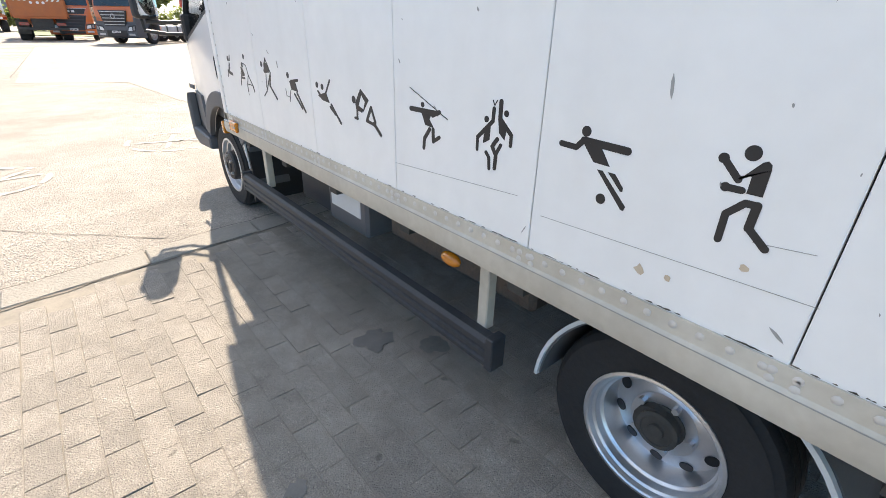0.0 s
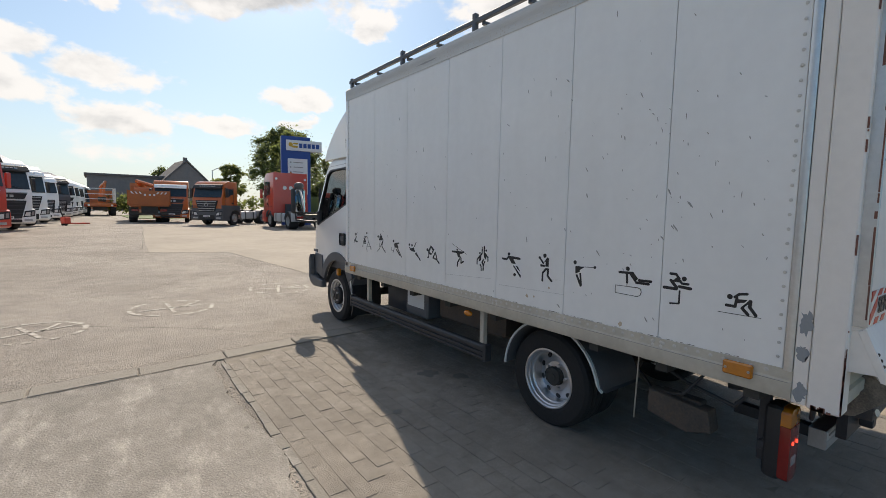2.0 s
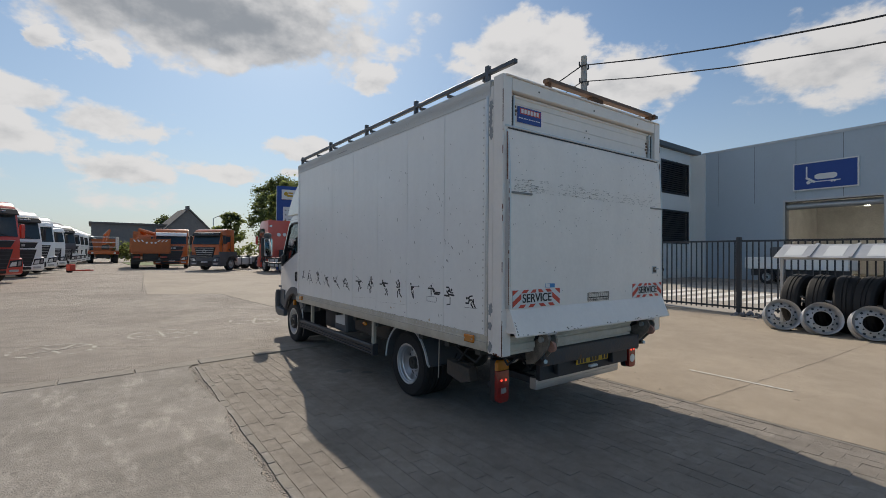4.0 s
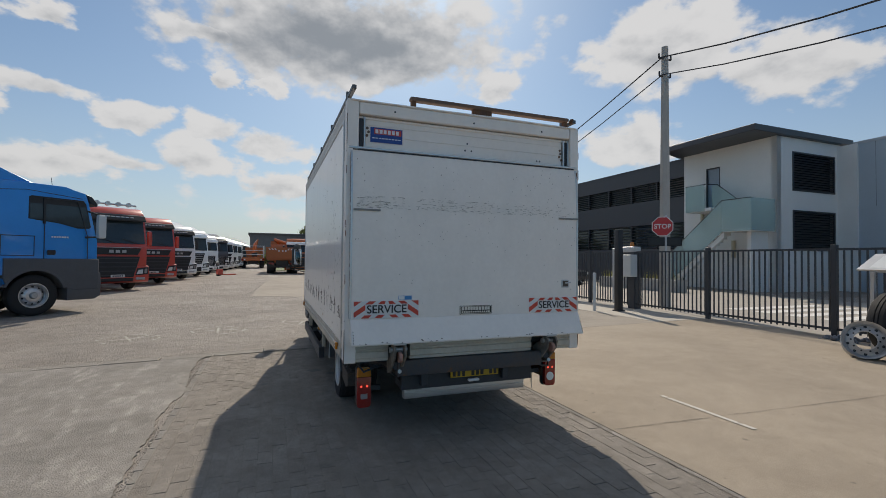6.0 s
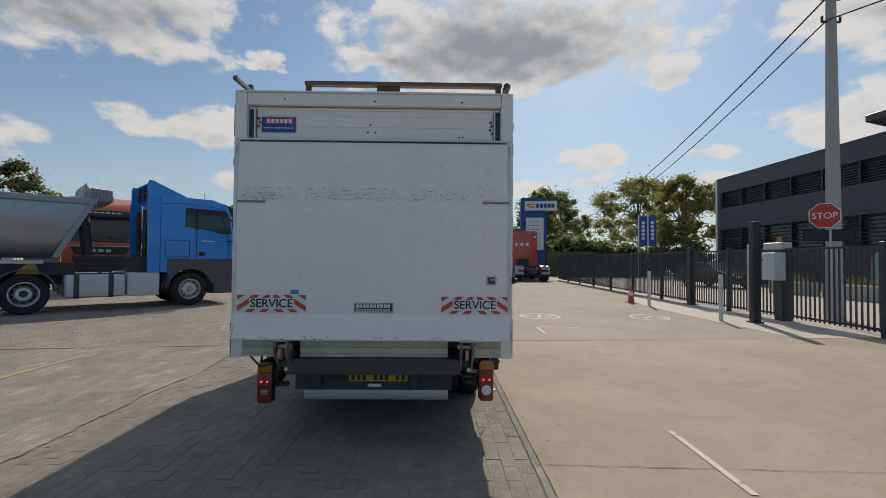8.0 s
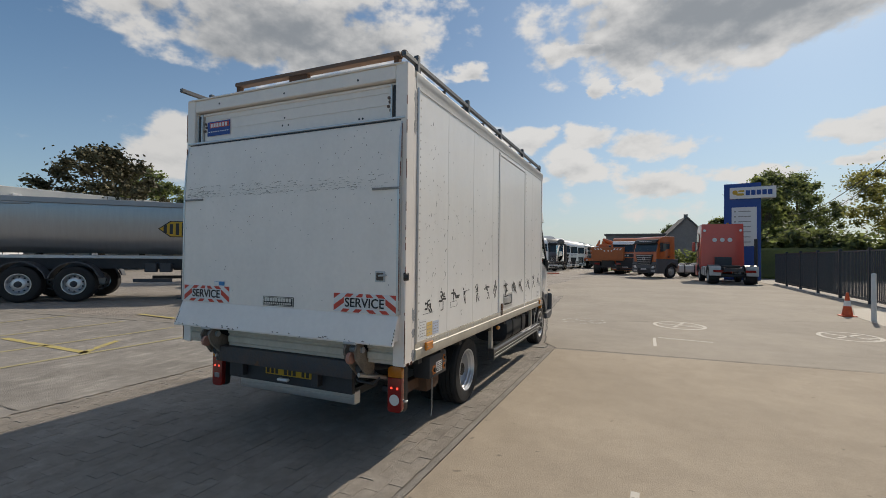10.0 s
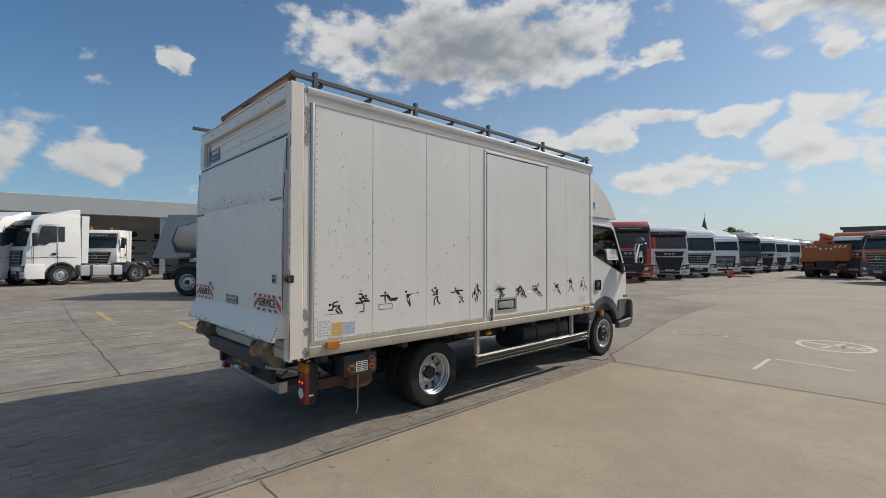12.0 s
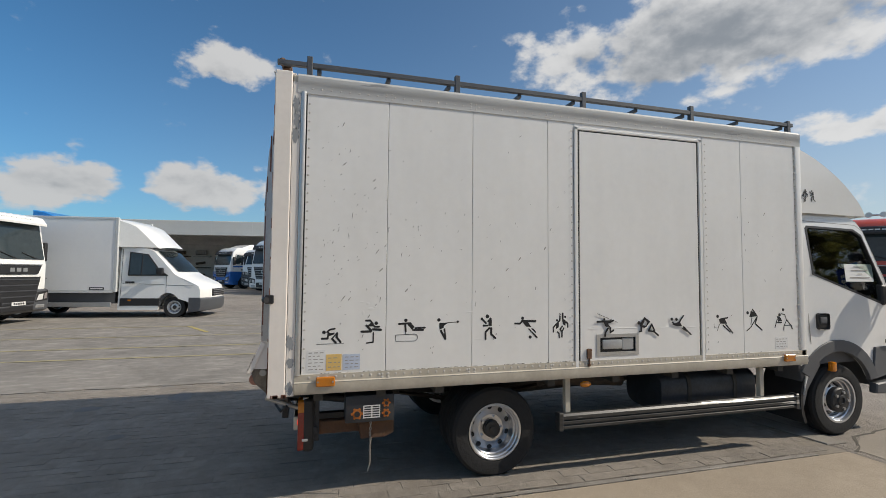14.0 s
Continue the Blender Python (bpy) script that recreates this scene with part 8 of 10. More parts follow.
def tipper_trailer(at):
    v = thing("tipper_trailer", "silver steel tipper trailer with yellow maker's badge", "trailer", at)
    # y runs back from the front wall (0) to the tail (-8.2)
    W = 1.26
    t = B()
    n = 14
    secs = []
    prof = [(-W + 0.02, 2.95), (-W, 2.75), (-W + 0.05, 2.0), (-W + 0.18, 1.62), (-W + 0.45, 1.42), (W - 0.45, 1.42), (W - 0.18, 1.62), (W - 0.05, 2.0), (W, 2.75), (W - 0.02, 2.95)]
    for y in (-0.75, -9.2):
        secs.append([t.verts.new((x, y + (0.75 * (z - 1.42) / 1.5 if y > -2 else 0.5 * (z - 1.42) / 1.5), z)) for x, z in prof])
    for i in range(len(prof) - 1):
        t.faces.new((secs[0][i], secs[0][i + 1], secs[1][i + 1], secs[1][i]))
    for sct in secs:
        t.faces.new(sct)
    bmesh.ops.recalc_face_normals(t, faces=t.faces[:])
    part("tipper_body", t, m_tipper, v, "brushed steel half-pipe body")
    for s in (-1, 1):
        t = extr(B(), [(0.05, 2.86), (0.05, 3.02), (-8.75, 3.02), (-8.75, 2.86)], "x", s * (W - 0.03), s * (W + 0.05), 0.015)
        part("top_rim", t, m_tipperp, v, "steel top rim")
        t = extr(B(), [(0.02, 2.90), (-0.12, 2.90), (-0.85, 1.45), (-0.72, 1.42)], "x", s * (W - 0.12), s * (W + 0.02), 0.01)
        part("front_frame", t, m_tipperp, v)
        t = extr(B(), [(-8.75, 3.0), (-9.36, 1.42), (-8.8, 1.38), (-7.9, 1.46), (-7.9, 1.58), (-8.5, 1.62), (-8.62, 2.06), (-8.4, 2.58), (-7.95, 2.64), (-7.75, 2.78), (-6.5, 2.80), (-6.5, 3.0)], "x", s * (W - 0.06), s * (W + 0.035), 0.012)
        part("rear_frame", t, m_tipperp, v, "painted rear frame of the body")
        t = box(B(), min(s * 1.12, s * 1.18), -8.0, 1.27, max(s * 1.12, s * 1.18), -1.0, 1.36, 0.01)
        part("side_rail", t, m_galv, v, "pale side rail")
        part("frame_rail", box(B(), min(s * 0.45, s * 0.6), -8.8, 0.95, max(s * 0.45, s * 0.6), -0.3, 1.30, 0.01), m_chassis, v)
        for ya in (-5.45, -6.74, -8.03):
            add_wheel(v, s * 1.06, ya, 0.52, s, W=0.38, rr=0.30, dish=0.02, holes=10, nuts=10, hub=0.06, rim=m_rim, hubmat=m_chassis, nutr=0.55, holer=0.026, tread=False)
            t = extr(B(), arc(ya, 0.52, 0.66, 165, 15, 10) + arc(ya, 0.52, 0.63, 15, 165, 10), "x", s * 0.82, s * 1.26)
            part("mudguard", t, m_bumpgrey, v, "black trailer mudguard")
        t = B()
        box(t, min(s * 0.82, s * 0.92), -2.75, 0.05, max(s * 0.82, s * 0.92), -2.62, 1.0)
        box(t, min(s * 0.72, s * 1.02), -2.85, 0.0, max(s * 0.72, s * 1.02), -2.52, 0.06)
        part("landing_leg", t, m_chassis, v, "landing leg")
        for y in (-3.55, -3.15):
            part("tool_locker", box(B(), min(s * 0.9, s * 1.16), y - 0.16, 0.86, max(s * 0.9, s * 1.16), y + 0.16, 1.14, 0.02), m_chassis, v)
        part("guard_rail", box(B(), min(s * 1.14, s * 1.19), -4.0, 0.55, max(s * 1.14, s * 1.19), -2.95, 0.66, 0.01), m_chassis, v)
        # badge: dark edged yellow hexagon with plain bars
        hexo = [(-1.95, 2.20), (-2.28, 2.45), (-3.02, 2.45), (-3.35, 2.20), (-3.02, 1.95), (-2.28, 1.95)]
        cx, cz = -2.65, 2.20
        bx = s * (W - 0.03)
        bd = part("maker_badge", extr(B(), hexo, "x", bx, bx + s * 0.012), m_black, v, "yellow hexagonal badge with dark bars")
        part("badge_field", extr(B(), [(cx + (y - cx) * 0.94, cz + (z - cz) * 0.9) for y, z in hexo], "x", bx + s * 0.010, bx + s * 0.017), m_yellow, bd)
        t = B()
        for k in range(7):
            y = -2.12 - k * 0.165
            hh = 0.16 + 0.10 * (1 - abs(k - 3) / 3)
            box(t, min(bx + s * 0.016, bx + s * 0.02), y - 0.09, cz - hh * 0.8, max(bx + s * 0.016, bx + s * 0.02), y - 0.0, cz + hh * 0.8)
        part("badge_bars", t, m_black, bd)
        part("wheel_chock", extr(B(), [(-1.05, 1.0), (-1.55, 1.0), (-1.3, 1.28), (-1.15, 1.26)], "x", s * 0.9, s * 1.1, 0.01), m_yellow, v, "yellow wheel chock in its holder")
        part("marker", box(B(), min(s * 1.17, s * 1.2), -2.2, 1.14, max(s * 1.17, s * 1.2), -2.0, 1.22), m_amber, v, "amber side marker")
    t = cyl(B(), (0, 0.02, 1.5), (0, -0.12, 3.0), 0.14, seg=14)
    part("tipping_ram", t, m_chassis, v, "tipping ram")
    t = B()
    extr(t, [(-0.24, 2.98), (-0.16, 3.46), (-0.08, 3.30), (0.38, 3.26), (0.46, 3.10), (0.44, 2.98)], "x", -1.1, 1.1, 0.02)
    part("cover_hood", t, m_tipperp, v, "grey hood of the rolled cover")
    t = B()
    for k in range(11):
        box(t, -1.125, -0.06 + k * 0.045, 3.0, 1.125, -0.032 + k * 0.045, 3.34 - 0.004 * k, 0.008)
    stuff(single("cover_fold", t, m_tipperp, v, "folds of the grey tarpaulin"))
    part("front_wall", extr(B(), [(0.0, 2.95), (-0.06, 2.95), (-0.80, 1.45), (-0.74, 1.45)], "x", -W + 0.1, W - 0.1), m_tipperp, v)
    part("tail_beam", box(B(), -1.2, -9.0, 0.6, 1.2, -8.85, 0.85, 0.01), m_chassis, v)
    return v


tipper_trailer(place(BX - ux * 3.82, BY - uy * 3.82, 46))

# orange vehicles and the red tractor at the far end of the yard
lorry("orange three-axle construction lorry with bare chassis", place(2.45, 35.4, 226), p_orange, m_bumpgrey, 3.2, "low", 1, rear="chassis", axles=2, wb=3.6, visor=m_black, aero=False, name="lorry")
redback = lorry("red lorry tractor seen from behind with dark catwalk", place(6.95, 33.6, -2), p_red, None, 3.72, "high", 0, rear="tractor", wb=3.6, beacon=True, aero=False)
lorry("orange lorry with white sun visor behind the orange tipper", place(0.85, 41.3, 190), p_orange, None, 3.3, "high", 0, rear="none", visor=p_white, detail=False, aero=False)

for x in (-0.42, 0.0, 0.42):
    part("wall_disc", cyl(B(), (x, -2.285, 2.70), (x, -2.32, 2.70), 0.13, seg=18), m_signwhite, redback, "round white disc on the back wall")
for x in (-1, 1):
    part("work_lamp", cyl(B(), (x * 1.0, -2.285, 3.30), (x * 1.0, -2.36, 3.30), 0.08, seg=14), m_clear, redback, "round work lamp")
    part("wing_plate", box(B(), min(x * 0.62, x * 1.22), -5.72, 0.50, max(x * 0.62, x * 1.22), -5.66, 1.05, 0.02), m_galv, redback, "pale rear wing plate")


def tipper_lorry(label, at, crane_up):
    v = thing("crane_tipper", label, "truck", at, group="orange tippers")
    # rear at y 0, nose to +y
    part("tailgate", box(B(), -1.22, -0.04, 1.25, 1.22, 0.04, 2.25, 0.02), p_orangeo, v, "weathered orange tailgate")
    for s in (-1, 1):
        part("side_board", box(B(), min(s * 1.19, s * 1.25), 0.0, 1.25, max(s * 1.19, s * 1.25), 4.6, 2.25, 0.02), p_orangeo, v, "orange side board")
        for y in (0.2, 1.6, 3.0, 4.4):
            part("board_post", box(B(), min(s * 1.25, s * 1.30), y - 0.05, 1.2, max(s * 1.25, s * 1.30), y + 0.05, 2.3), p_orangeo, v)
        for ya in (1.1, 2.45, 6.0):
            add_wheel(v, s * 0.98, ya, 0.52, s, W=0.5, rr=0.3, dish=-0.1, holes=0, nuts=0, hub=0.05, rim=m_rimdirty, hubmat=m_chassis, tread=False)
        part("mud_flap", box(B(), min(s * 0.65, s * 1.2), 0.38, 0.35, max(s * 0.65, s * 1.2), 0.42, 1.1), m_grime, v, "black mud flap")
        part("rear_lamp", box(B(), min(s * 0.62, s * 1.05), -0.04, 0.80, max(s * 0.62, s * 1.05), 0.05, 0.95), m_red, v, "red rear lamp")
        t = B()
        for k in range(3):
            x = s * (0.42 + k * 0.24)
            extr(t, [(x, 2.02), (x + 0.10 * s, 2.02), (x + 0.2 * s, 2.16), (x + 0.10 * s, 2.16)], "y", -0.052, -0.04)
        stuff(single("warning_stripe", t, m_signwhite, v, "white warning stripes"))
    t = B()
    for x in (-0.25, 0.05, 0.3):
        cyl(t, (x, -0.05, 1.95), (x, -0.042, 1.95), 0.07, seg=14)
    part("speed_discs", t, m_signwhite, v, "round white speed discs")
    part("load_floor", box(B(), -1.2, 0.0, 1.15, 1.2, 4.6, 1.27), p_orangeo, v)
    part("underframe", box(B(), -0.5, 0.1, 0.7, 0.5, 7.0, 1.15, 0.02), m_grime, v, "dirty underframe")
    part("rear_bumper", box(B(), -1.15, 0.0, 0.55, 1.15, 0.12, 0.70, 0.02), m_grime, v)
    part("cab", extr(B(), [(5.0, 0.9), (7.2, 0.6), (7.25, 1.8), (7.0, 2.75), (6.6, 2.95), (5.2, 2.95), (5.0, 2.7)], "x", -1.2, 1.2, 0.06), p_orangeo, v, "orange cab")
    cr = part("crane_base", box(B(), -0.35, 4.55, 1.2, 0.35, 4.95, 2.6, 0.05), p_orange, v, "orange loading crane")
    t = B()
    if crane_up:
        cyl(t, (0, 4.75, 2.5), (0.25, 4.3, 3.5), 0.16, seg=8)
        cyl(t, (0.25, 4.3, 3.5), (0.3, 2.6, 2.5), 0.13, seg=8)
    else:
        cyl(t, (-0.2, 4.75, 2.5), (-0.7, 3.0, 3.0), 0.15, seg=8)
        cyl(t, (-0.7, 3.0, 3.0), (0.9, 1.6, 2.45), 0.14, seg=8)
        cyl(t, (0.9, 1.6, 2.45), (0.4, 3.2, 2.3), 0.2, seg=8)
        box(t, -0.9, 1.3, 2.0, 0.5, 2.2, 2.55, 0.1)
    part("crane_boom", t, p_orange, cr)
    return v


tipper_lorry("weathered orange tipper lorry with folded loading crane", place(-0.6, 41.0, 3) @ Matrix.Scale(1.08, 4), False)


def cage_lorry(label, at):
    """A small service lorry with a white cage body and a raised crane; rear at y 0."""
    v = thing("cage_lorry", label, "truck", at)
    part("load_bed", box(B(), -1.15, 0.0, 1.05, 1.15, 4.2, 1.22, 0.02), p_orangeo, v, "orange load bed")
    part("rear_beam", box(B(), -1.2, -0.06, 0.85, 1.2, 0.06, 1.12, 0.03), p_orange, v, "orange rear beam")
    for s in (-1, 1):
        for y in (0.0, 1.4, 2.8, 4.2):
            part("cage_post", box(B(), min(s * 1.10, s * 1.16), y - 0.03, 1.2, max(s * 1.10, s * 1.16), y + 0.03, 2.55), m_signwhite, v)
        for z in (1.55, 2.0, 2.5):
            part("cage_bar", box(B(), min(s * 1.11, s * 1.15), 0.0, z - 0.035, max(s * 1.11, s * 1.15), 4.2, z + 0.035), m_signwhite, v)
        part("rear_lamp", cyl(B(), (s * 0.85, -0.08, 0.98), (s * 0.85, -0.05, 0.98), 0.09), m_clear, v, "round pale rear lamp")
        part("red_lamp", box(B(), min(s * 0.95, s * 1.18), -0.075, 0.9, max(s * 0.95, s * 1.18), -0.05, 1.06), m_red, v, "red rear lamp")
        for ya in (0.9, 5.0):
            add_wheel(v, s * 0.95, ya, 0.45, s, W=0.42, rr=0.27, dish=-0.1, holes=0, nuts=0, hub=0.05, rim=m_rimdirty, hubmat=m_chassis, tread=False)
    for z in (1.55, 2.0, 2.5):
        part("cage_bar", box(B(), -1.1, -0.02, z - 0.03, 1.1, 0.02, z + 0.03), m_signwhite, v)
    part("underframe", box(B(), -0.5, 0.1, 0.5, 0.5, 5.8, 1.05, 0.02), m_grime, v, "dirty underframe")
    part("cab", extr(B(), [(4.5, 0.8), (6.2, 0.6), (6.25, 1.5), (6.0, 2.3), (5.7, 2.4), (4.6, 2.4)], "x", -1.1, 1.1, 0.05), p_orangeo, v, "orange cab")
    cr = part("crane_post", cyl(B(), (0.1, 2.4, 1.2), (0.15, 2.3, 2.7), 0.2, 0.16, seg=10), p_orange, v, "orange loading crane")
    part("crane_boom", cyl(B(), (0.15, 2.3, 2.7), (0.45, 0.6, 3.15), 0.15, 0.11, seg=8), p_orange, cr)
    part("crane_arm", cyl(B(), (0.45, 0.6, 3.15), (0.15, 0.5, 1.7), 0.11, 0.09, seg=8), p_orange, cr)
    part("grab", box(B(), -0.15, 0.3, 1.3, 0.45, 0.8, 1.75, 0.1, seg=2), m_grime, cr, "dark crane grab")
    return v


cage_lorry("orange service lorry with white cage and raised crane", place(-3.75, 62.0, -2) @ Matrix.Scale(1.2, 4))

# white lorries under the long canopy
lorry("white lorry tractor with roof fairing and star-barred grille", place(-26.9, -1.3, 164), p_white, None, 3.6, "high", 1, visor=m_black, rims=m_rim)
lorry("white lorry tractor parked behind another", place(-27.6, -3.0, 132), p_white, None, 3.5, "high", 1, visor=m_black)
lorry("white lorry with dark bumper and amber beacons", place(-31.6, -3.9, 128), p_white, m_bumpgrey, 3.2, "low", 1, rear="none", beacon=True, visor=m_black)
lorry("white lorry with blue stripe and blue wheel arches", place(-37.4, -7.3, 140), p_white, paint("sky_blue_paint", (0.02, 0.16, 0.55)), 3.4, "high", 1, visor=m_black, stripe=paint("stripe_blue", (0.03, 0.13, 0.5)))
lorry("grey and white construction lorry under the canopy", place(-35.5, -4.5, 120), p_white, m_bumpgrey, 3.3, "low", 1, rear="none", visor=m_black)
lorry("white lorry tractor with beacons and bare chassis", place(-30.2, 2.2, 118), p_white, None, 3.2, "low", 1, beacon=True, visor=m_black, wb=4.2)
lorry("white lorry tractor with grille bars at the canopy", place(-28.6, 8.0, 150), p_white, None, 3.5, "high", 1, visor=m_black)
lorry("white flatbed lorry with dark grille and grey bumper", place(-10.6, -7.35, 10) @ Matrix.Scale(0.86, 4), p_white, None, 3.75, "low", 0, bumper=m_bumpgrey, rear="chassis", aero=False, visor=p_white, wb=4.5, cap=0.12)


def box_van(at):
    v = thing("box_van", "white delivery van with grey box body and roof deflector", "van", at)
    # nose at y 0, going back to -y
    W = 0.985

    def slim(y, z):
        return (1 - 0.11 * max(0, z - 1.35) / 0.9) * (1 - 0.10 * max(0, y + 0.6) ** 2)

    prof = [(-2.62, 0.25), (-1.47, 0.25)] + arc(-1.0, 0.33, 0.45, 172, 8, 12) + [(-0.52, 0.20), (-0.16, 0.22), (-0.05, 0.34), (-0.01, 0.60), (-0.015, 0.86), (-0.06, 0.99), (-0.16, 1.08), (-0.42, 1.21), (-0.62, 1.30), (-0.80, 1.40), (-1.20, 1.76), (-1.60, 2.10), (-1.78, 2.18), (-2.62, 2.24)]
    t = B()
    rows = []
    for i in range(11):
        u = -1 + i / 5
        rows.append([t.verts.new((u * W * slim(y, z), y - 0.24 * abs(u) ** 3 * min(1, max(0, (y + 1.9) / 1.2)) * (z > 0.56 or y > -0.3), z - 0.03 * abs(u) ** 4 * (z > 1))) for y, z in prof])
    n = len(prof)
    for a, b in zip(rows, rows[1:]):
        for k in range(n):
            t.faces.new((a[k], b[k], b[(k + 1) % n], a[(k + 1) % n]))
    t.faces.new(rows[0])
    t.faces.new(rows[-1][::-1])
    bmesh.ops.recalc_face_normals(t, faces=t.faces[:])
    part("van_cab", t, p_white, v, "white van cab", smooth=35)
    t = B()
    rows = [[t.verts.new((u * 0.84 * slim(y, z) + 0.0, y + 0.012 - 0.24 * abs(u * 0.86) ** 3 * min(1, max(0, (y + 1.9) / 1.2)), z + 0.012)) for y, z in ((-0.84, 1.43), (-1.20, 1.76), (-1.57, 2.075))] for u in (-1, -0.6, -0.2, 0.2, 0.6, 1)]
    for a, b in zip(rows, rows[1:]):
        for k in range(2):
            t.faces.new((a[k], b[k], b[k + 1], a[k + 1]))
    bmesh.ops.solidify(t, geom=t.faces[:], thickness=0.01)
    bmesh.ops.recalc_face_normals(t, faces=t.faces[:])
    part("windscreen", t, m_glassdark, v, "dark windscreen", smooth=35)
    m_box = M("pale_grey_box_panel", (0.84, 0.85, 0.85), 0.45, var=0.04, scale=1)
    part("box_body", box(B(), -1.05, -7.2, 0.83, 1.05, -2.70, 3.06, 0.02), m_box, v, "pale grey box body")

    def on_side(pts, s, a, b):
        q = extr(B(), pts, "x", s * a, s * b, 0.004)
        for w in q.verts:
            w.co.x *= slim(w.co.y, w.co.z)
        return q
    for s in (-1, 1):
        part("corner_trim", box(B(), min(s * 0.98, s * 1.062), -2.74, 0.80, max(s * 0.98, s * 1.062), -2.64, 3.10, 0.012), m_lightgrey, v)
        part("roof_trim", box(B(), min(s * 0.98, s * 1.06), -7.2, 3.02, max(s * 0.98, s * 1.06), -2.745, 3.10, 0.01), m_lightgrey, v)
        part("lower_trim", box(B(), min(s * 0.98, s * 1.06), -7.2, 0.77, max(s * 0.98, s * 1.06), -2.745, 0.83, 0.006), m_lightgrey, v)
        part("side_skirt", box(B(), min(s * 0.97, s * 1.02), -6.9, 0.35, max(s * 0.97, s * 1.02), -2.80, 0.48, 0.01), m_galv, v, "aluminium side rail")
        part("skirt_backing", box(B(), min(s * 0.90, s * 0.95), -6.9, 0.46, max(s * 0.90, s * 0.95), -2.72, 0.80), m_greyplastic, v)
        tag = part("maker_tag", box(B(), min(s * 1.05, s * 1.054), -3.40, 0.86, max(s * 1.05, s * 1.054), -2.98, 0.95), m_anthra, v, "small dark maker's tag")
        part("tag_bar", box(B(), min(s * 1.053, s * 1.057), -3.36, 0.89, max(s * 1.053, s * 1.057), -3.02, 0.925), m_paper, tag)
        part("window_seal", on_side([(-2.36, 1.30), (-2.36, 2.05), (-1.82, 1.98), (-1.46, 1.50), (-1.18, 1.31)], s, W - 0.05, W + 0.0035), m_black, v)
        part("side_window", on_side([(-2.32, 1.34), (-2.32, 2.01), (-1.86, 1.95), (-1.50, 1.50), (-1.52, 1.34)], s, W - 0.05, W + 0.008), m_glassdark, v, "dark door window")
        part("window_bar", on_side([(-1.99, 1.34), (-1.99, 1.97), (-1.96, 1.97), (-1.96, 1.34)], s, W - 0.02, W + 0.012), m_black, v)
        part("door_cladding", box(B(), min(s * 0.95, s * 0.998), -2.55, 0.38, max(s * 0.95, s * 0.998), -1.42, 0.61, 0.012), m_black, v, "black door cladding")
        part("side_marker", box(B(), min(s * 0.99, s * 1.003), -2.33, 0.53, max(s * 0.99, s * 1.003), -2.24, 0.57), m_amber, v)
        part("door_handle", box(B(), min(s * 0.97, s * 1.01), -2.42, 1.08, max(s * 0.97, s * 1.01), -2.16, 1.13, 0.012), m_black, v)
        t = B()
        for a, b in (((-1.24, 0.62), (-1.24, 1.30)), ((-2.56, 0.36), (-2.56, 2.12)), ((-2.5, 1.06), (-1.3, 1.04)), ((-1.24, 1.02), (-0.45, 1.0))):
            tube(t, [(s * (W - 0.001) * slim(q[0], q[1]), q[0], q[1]) for q in (a, b)], 0.006, 6)
        stuff(single("door_line", t, m_chassis, v))
        t = extr(B(), arc(-1.0, 0.33, 0.452, 176, 4, 14) + arc(-1.0, 0.33, 0.425, 4, 176, 14), "x", s * 0.80, s * 0.975, 0.006)
        part("wheel_arch", t, m_bumpgrey, v, "dark wheel arch")
        t = extr(B(), [(s * 0.52, 0.80), (s * 0.84, 0.84), (s * 0.86, 1.02), (s * 0.55, 0.92)], "y", -0.44, -0.10, 0.02)
        for q in t.verts:
            q.co.y -= 0.34 * max(0, abs(q.co.x) - 0.5) / 0.36 - 0.02
        part("headlamp", t, m_clear, v, "clear headlamp")
        part("mirror", box(B(), min(s * 1.02, s * 1.17), -1.48, 1.36, max(s * 1.02, s * 1.17), -1.30, 1.56, 0.04, seg=2), m_black, v, "black door mirror")
        for ya in (-1.0, -5.4):
            add_wheel(v, s * 0.84, ya, 0.33, s, W=0.22, rr=0.20, dish=-0.02, holes=8, nuts=5, hub=0.02, rim=m_rim, tread=False)
    t = B()
    side = ((-2.64, 3.06), (-2.36, 2.98), (-2.10, 2.88), (-1.86, 2.68), (-1.60, 2.44), (-1.34, 2.21))
    rows = []
    for i in range(11):
        u = -1 + i / 5
        rows.append([t.verts.new((u * (1.02 - 0.20 * k / 5), y - 0.22 * abs(u) ** 3 * k / 5, z - 0.05 * abs(u) ** 5)) for k, (y, z) in enumerate(side)])
    for a, b in zip(rows, rows[1:]):
        for k in range(5):
            t.faces.new((a[k], b[k], b[k + 1], a[k + 1]))
    for row in (rows[0], rows[-1]):
        base = [t.verts.new((q.co.x, q.co.y, 2.19)) for q in row]
        for k in range(5):
            t.faces.new((row[k], row[k + 1], base[k + 1], base[k]))
    bmesh.ops.recalc_face_normals(t, faces=t.faces[:])
    part("roof_deflector", t, p_white, v, "white roof deflector", smooth=40)
    t = B()
    rows = [[t.verts.new((u * 0.985, y - 0.25 * abs(u) ** 3, z)) for y, z in ((-0.34, 0.17), (-0.02, 0.22), (0.03, 0.34), (0.035, 0.58), (-0.02, 0.63), (-0.32, 0.63))] for u in [-1 + k / 4 for k in range(9)]]
    for a, b in zip(rows, rows[1:]):
        for k in range(6):
            t.faces.new((a[k], b[k], b[(k + 1) % 6], a[(k + 1) % 6]))
    t.faces.new(rows[0])
    t.faces.new(rows[-1][::-1])
    bmesh.ops.recalc_face_normals(t, faces=t.faces[:])
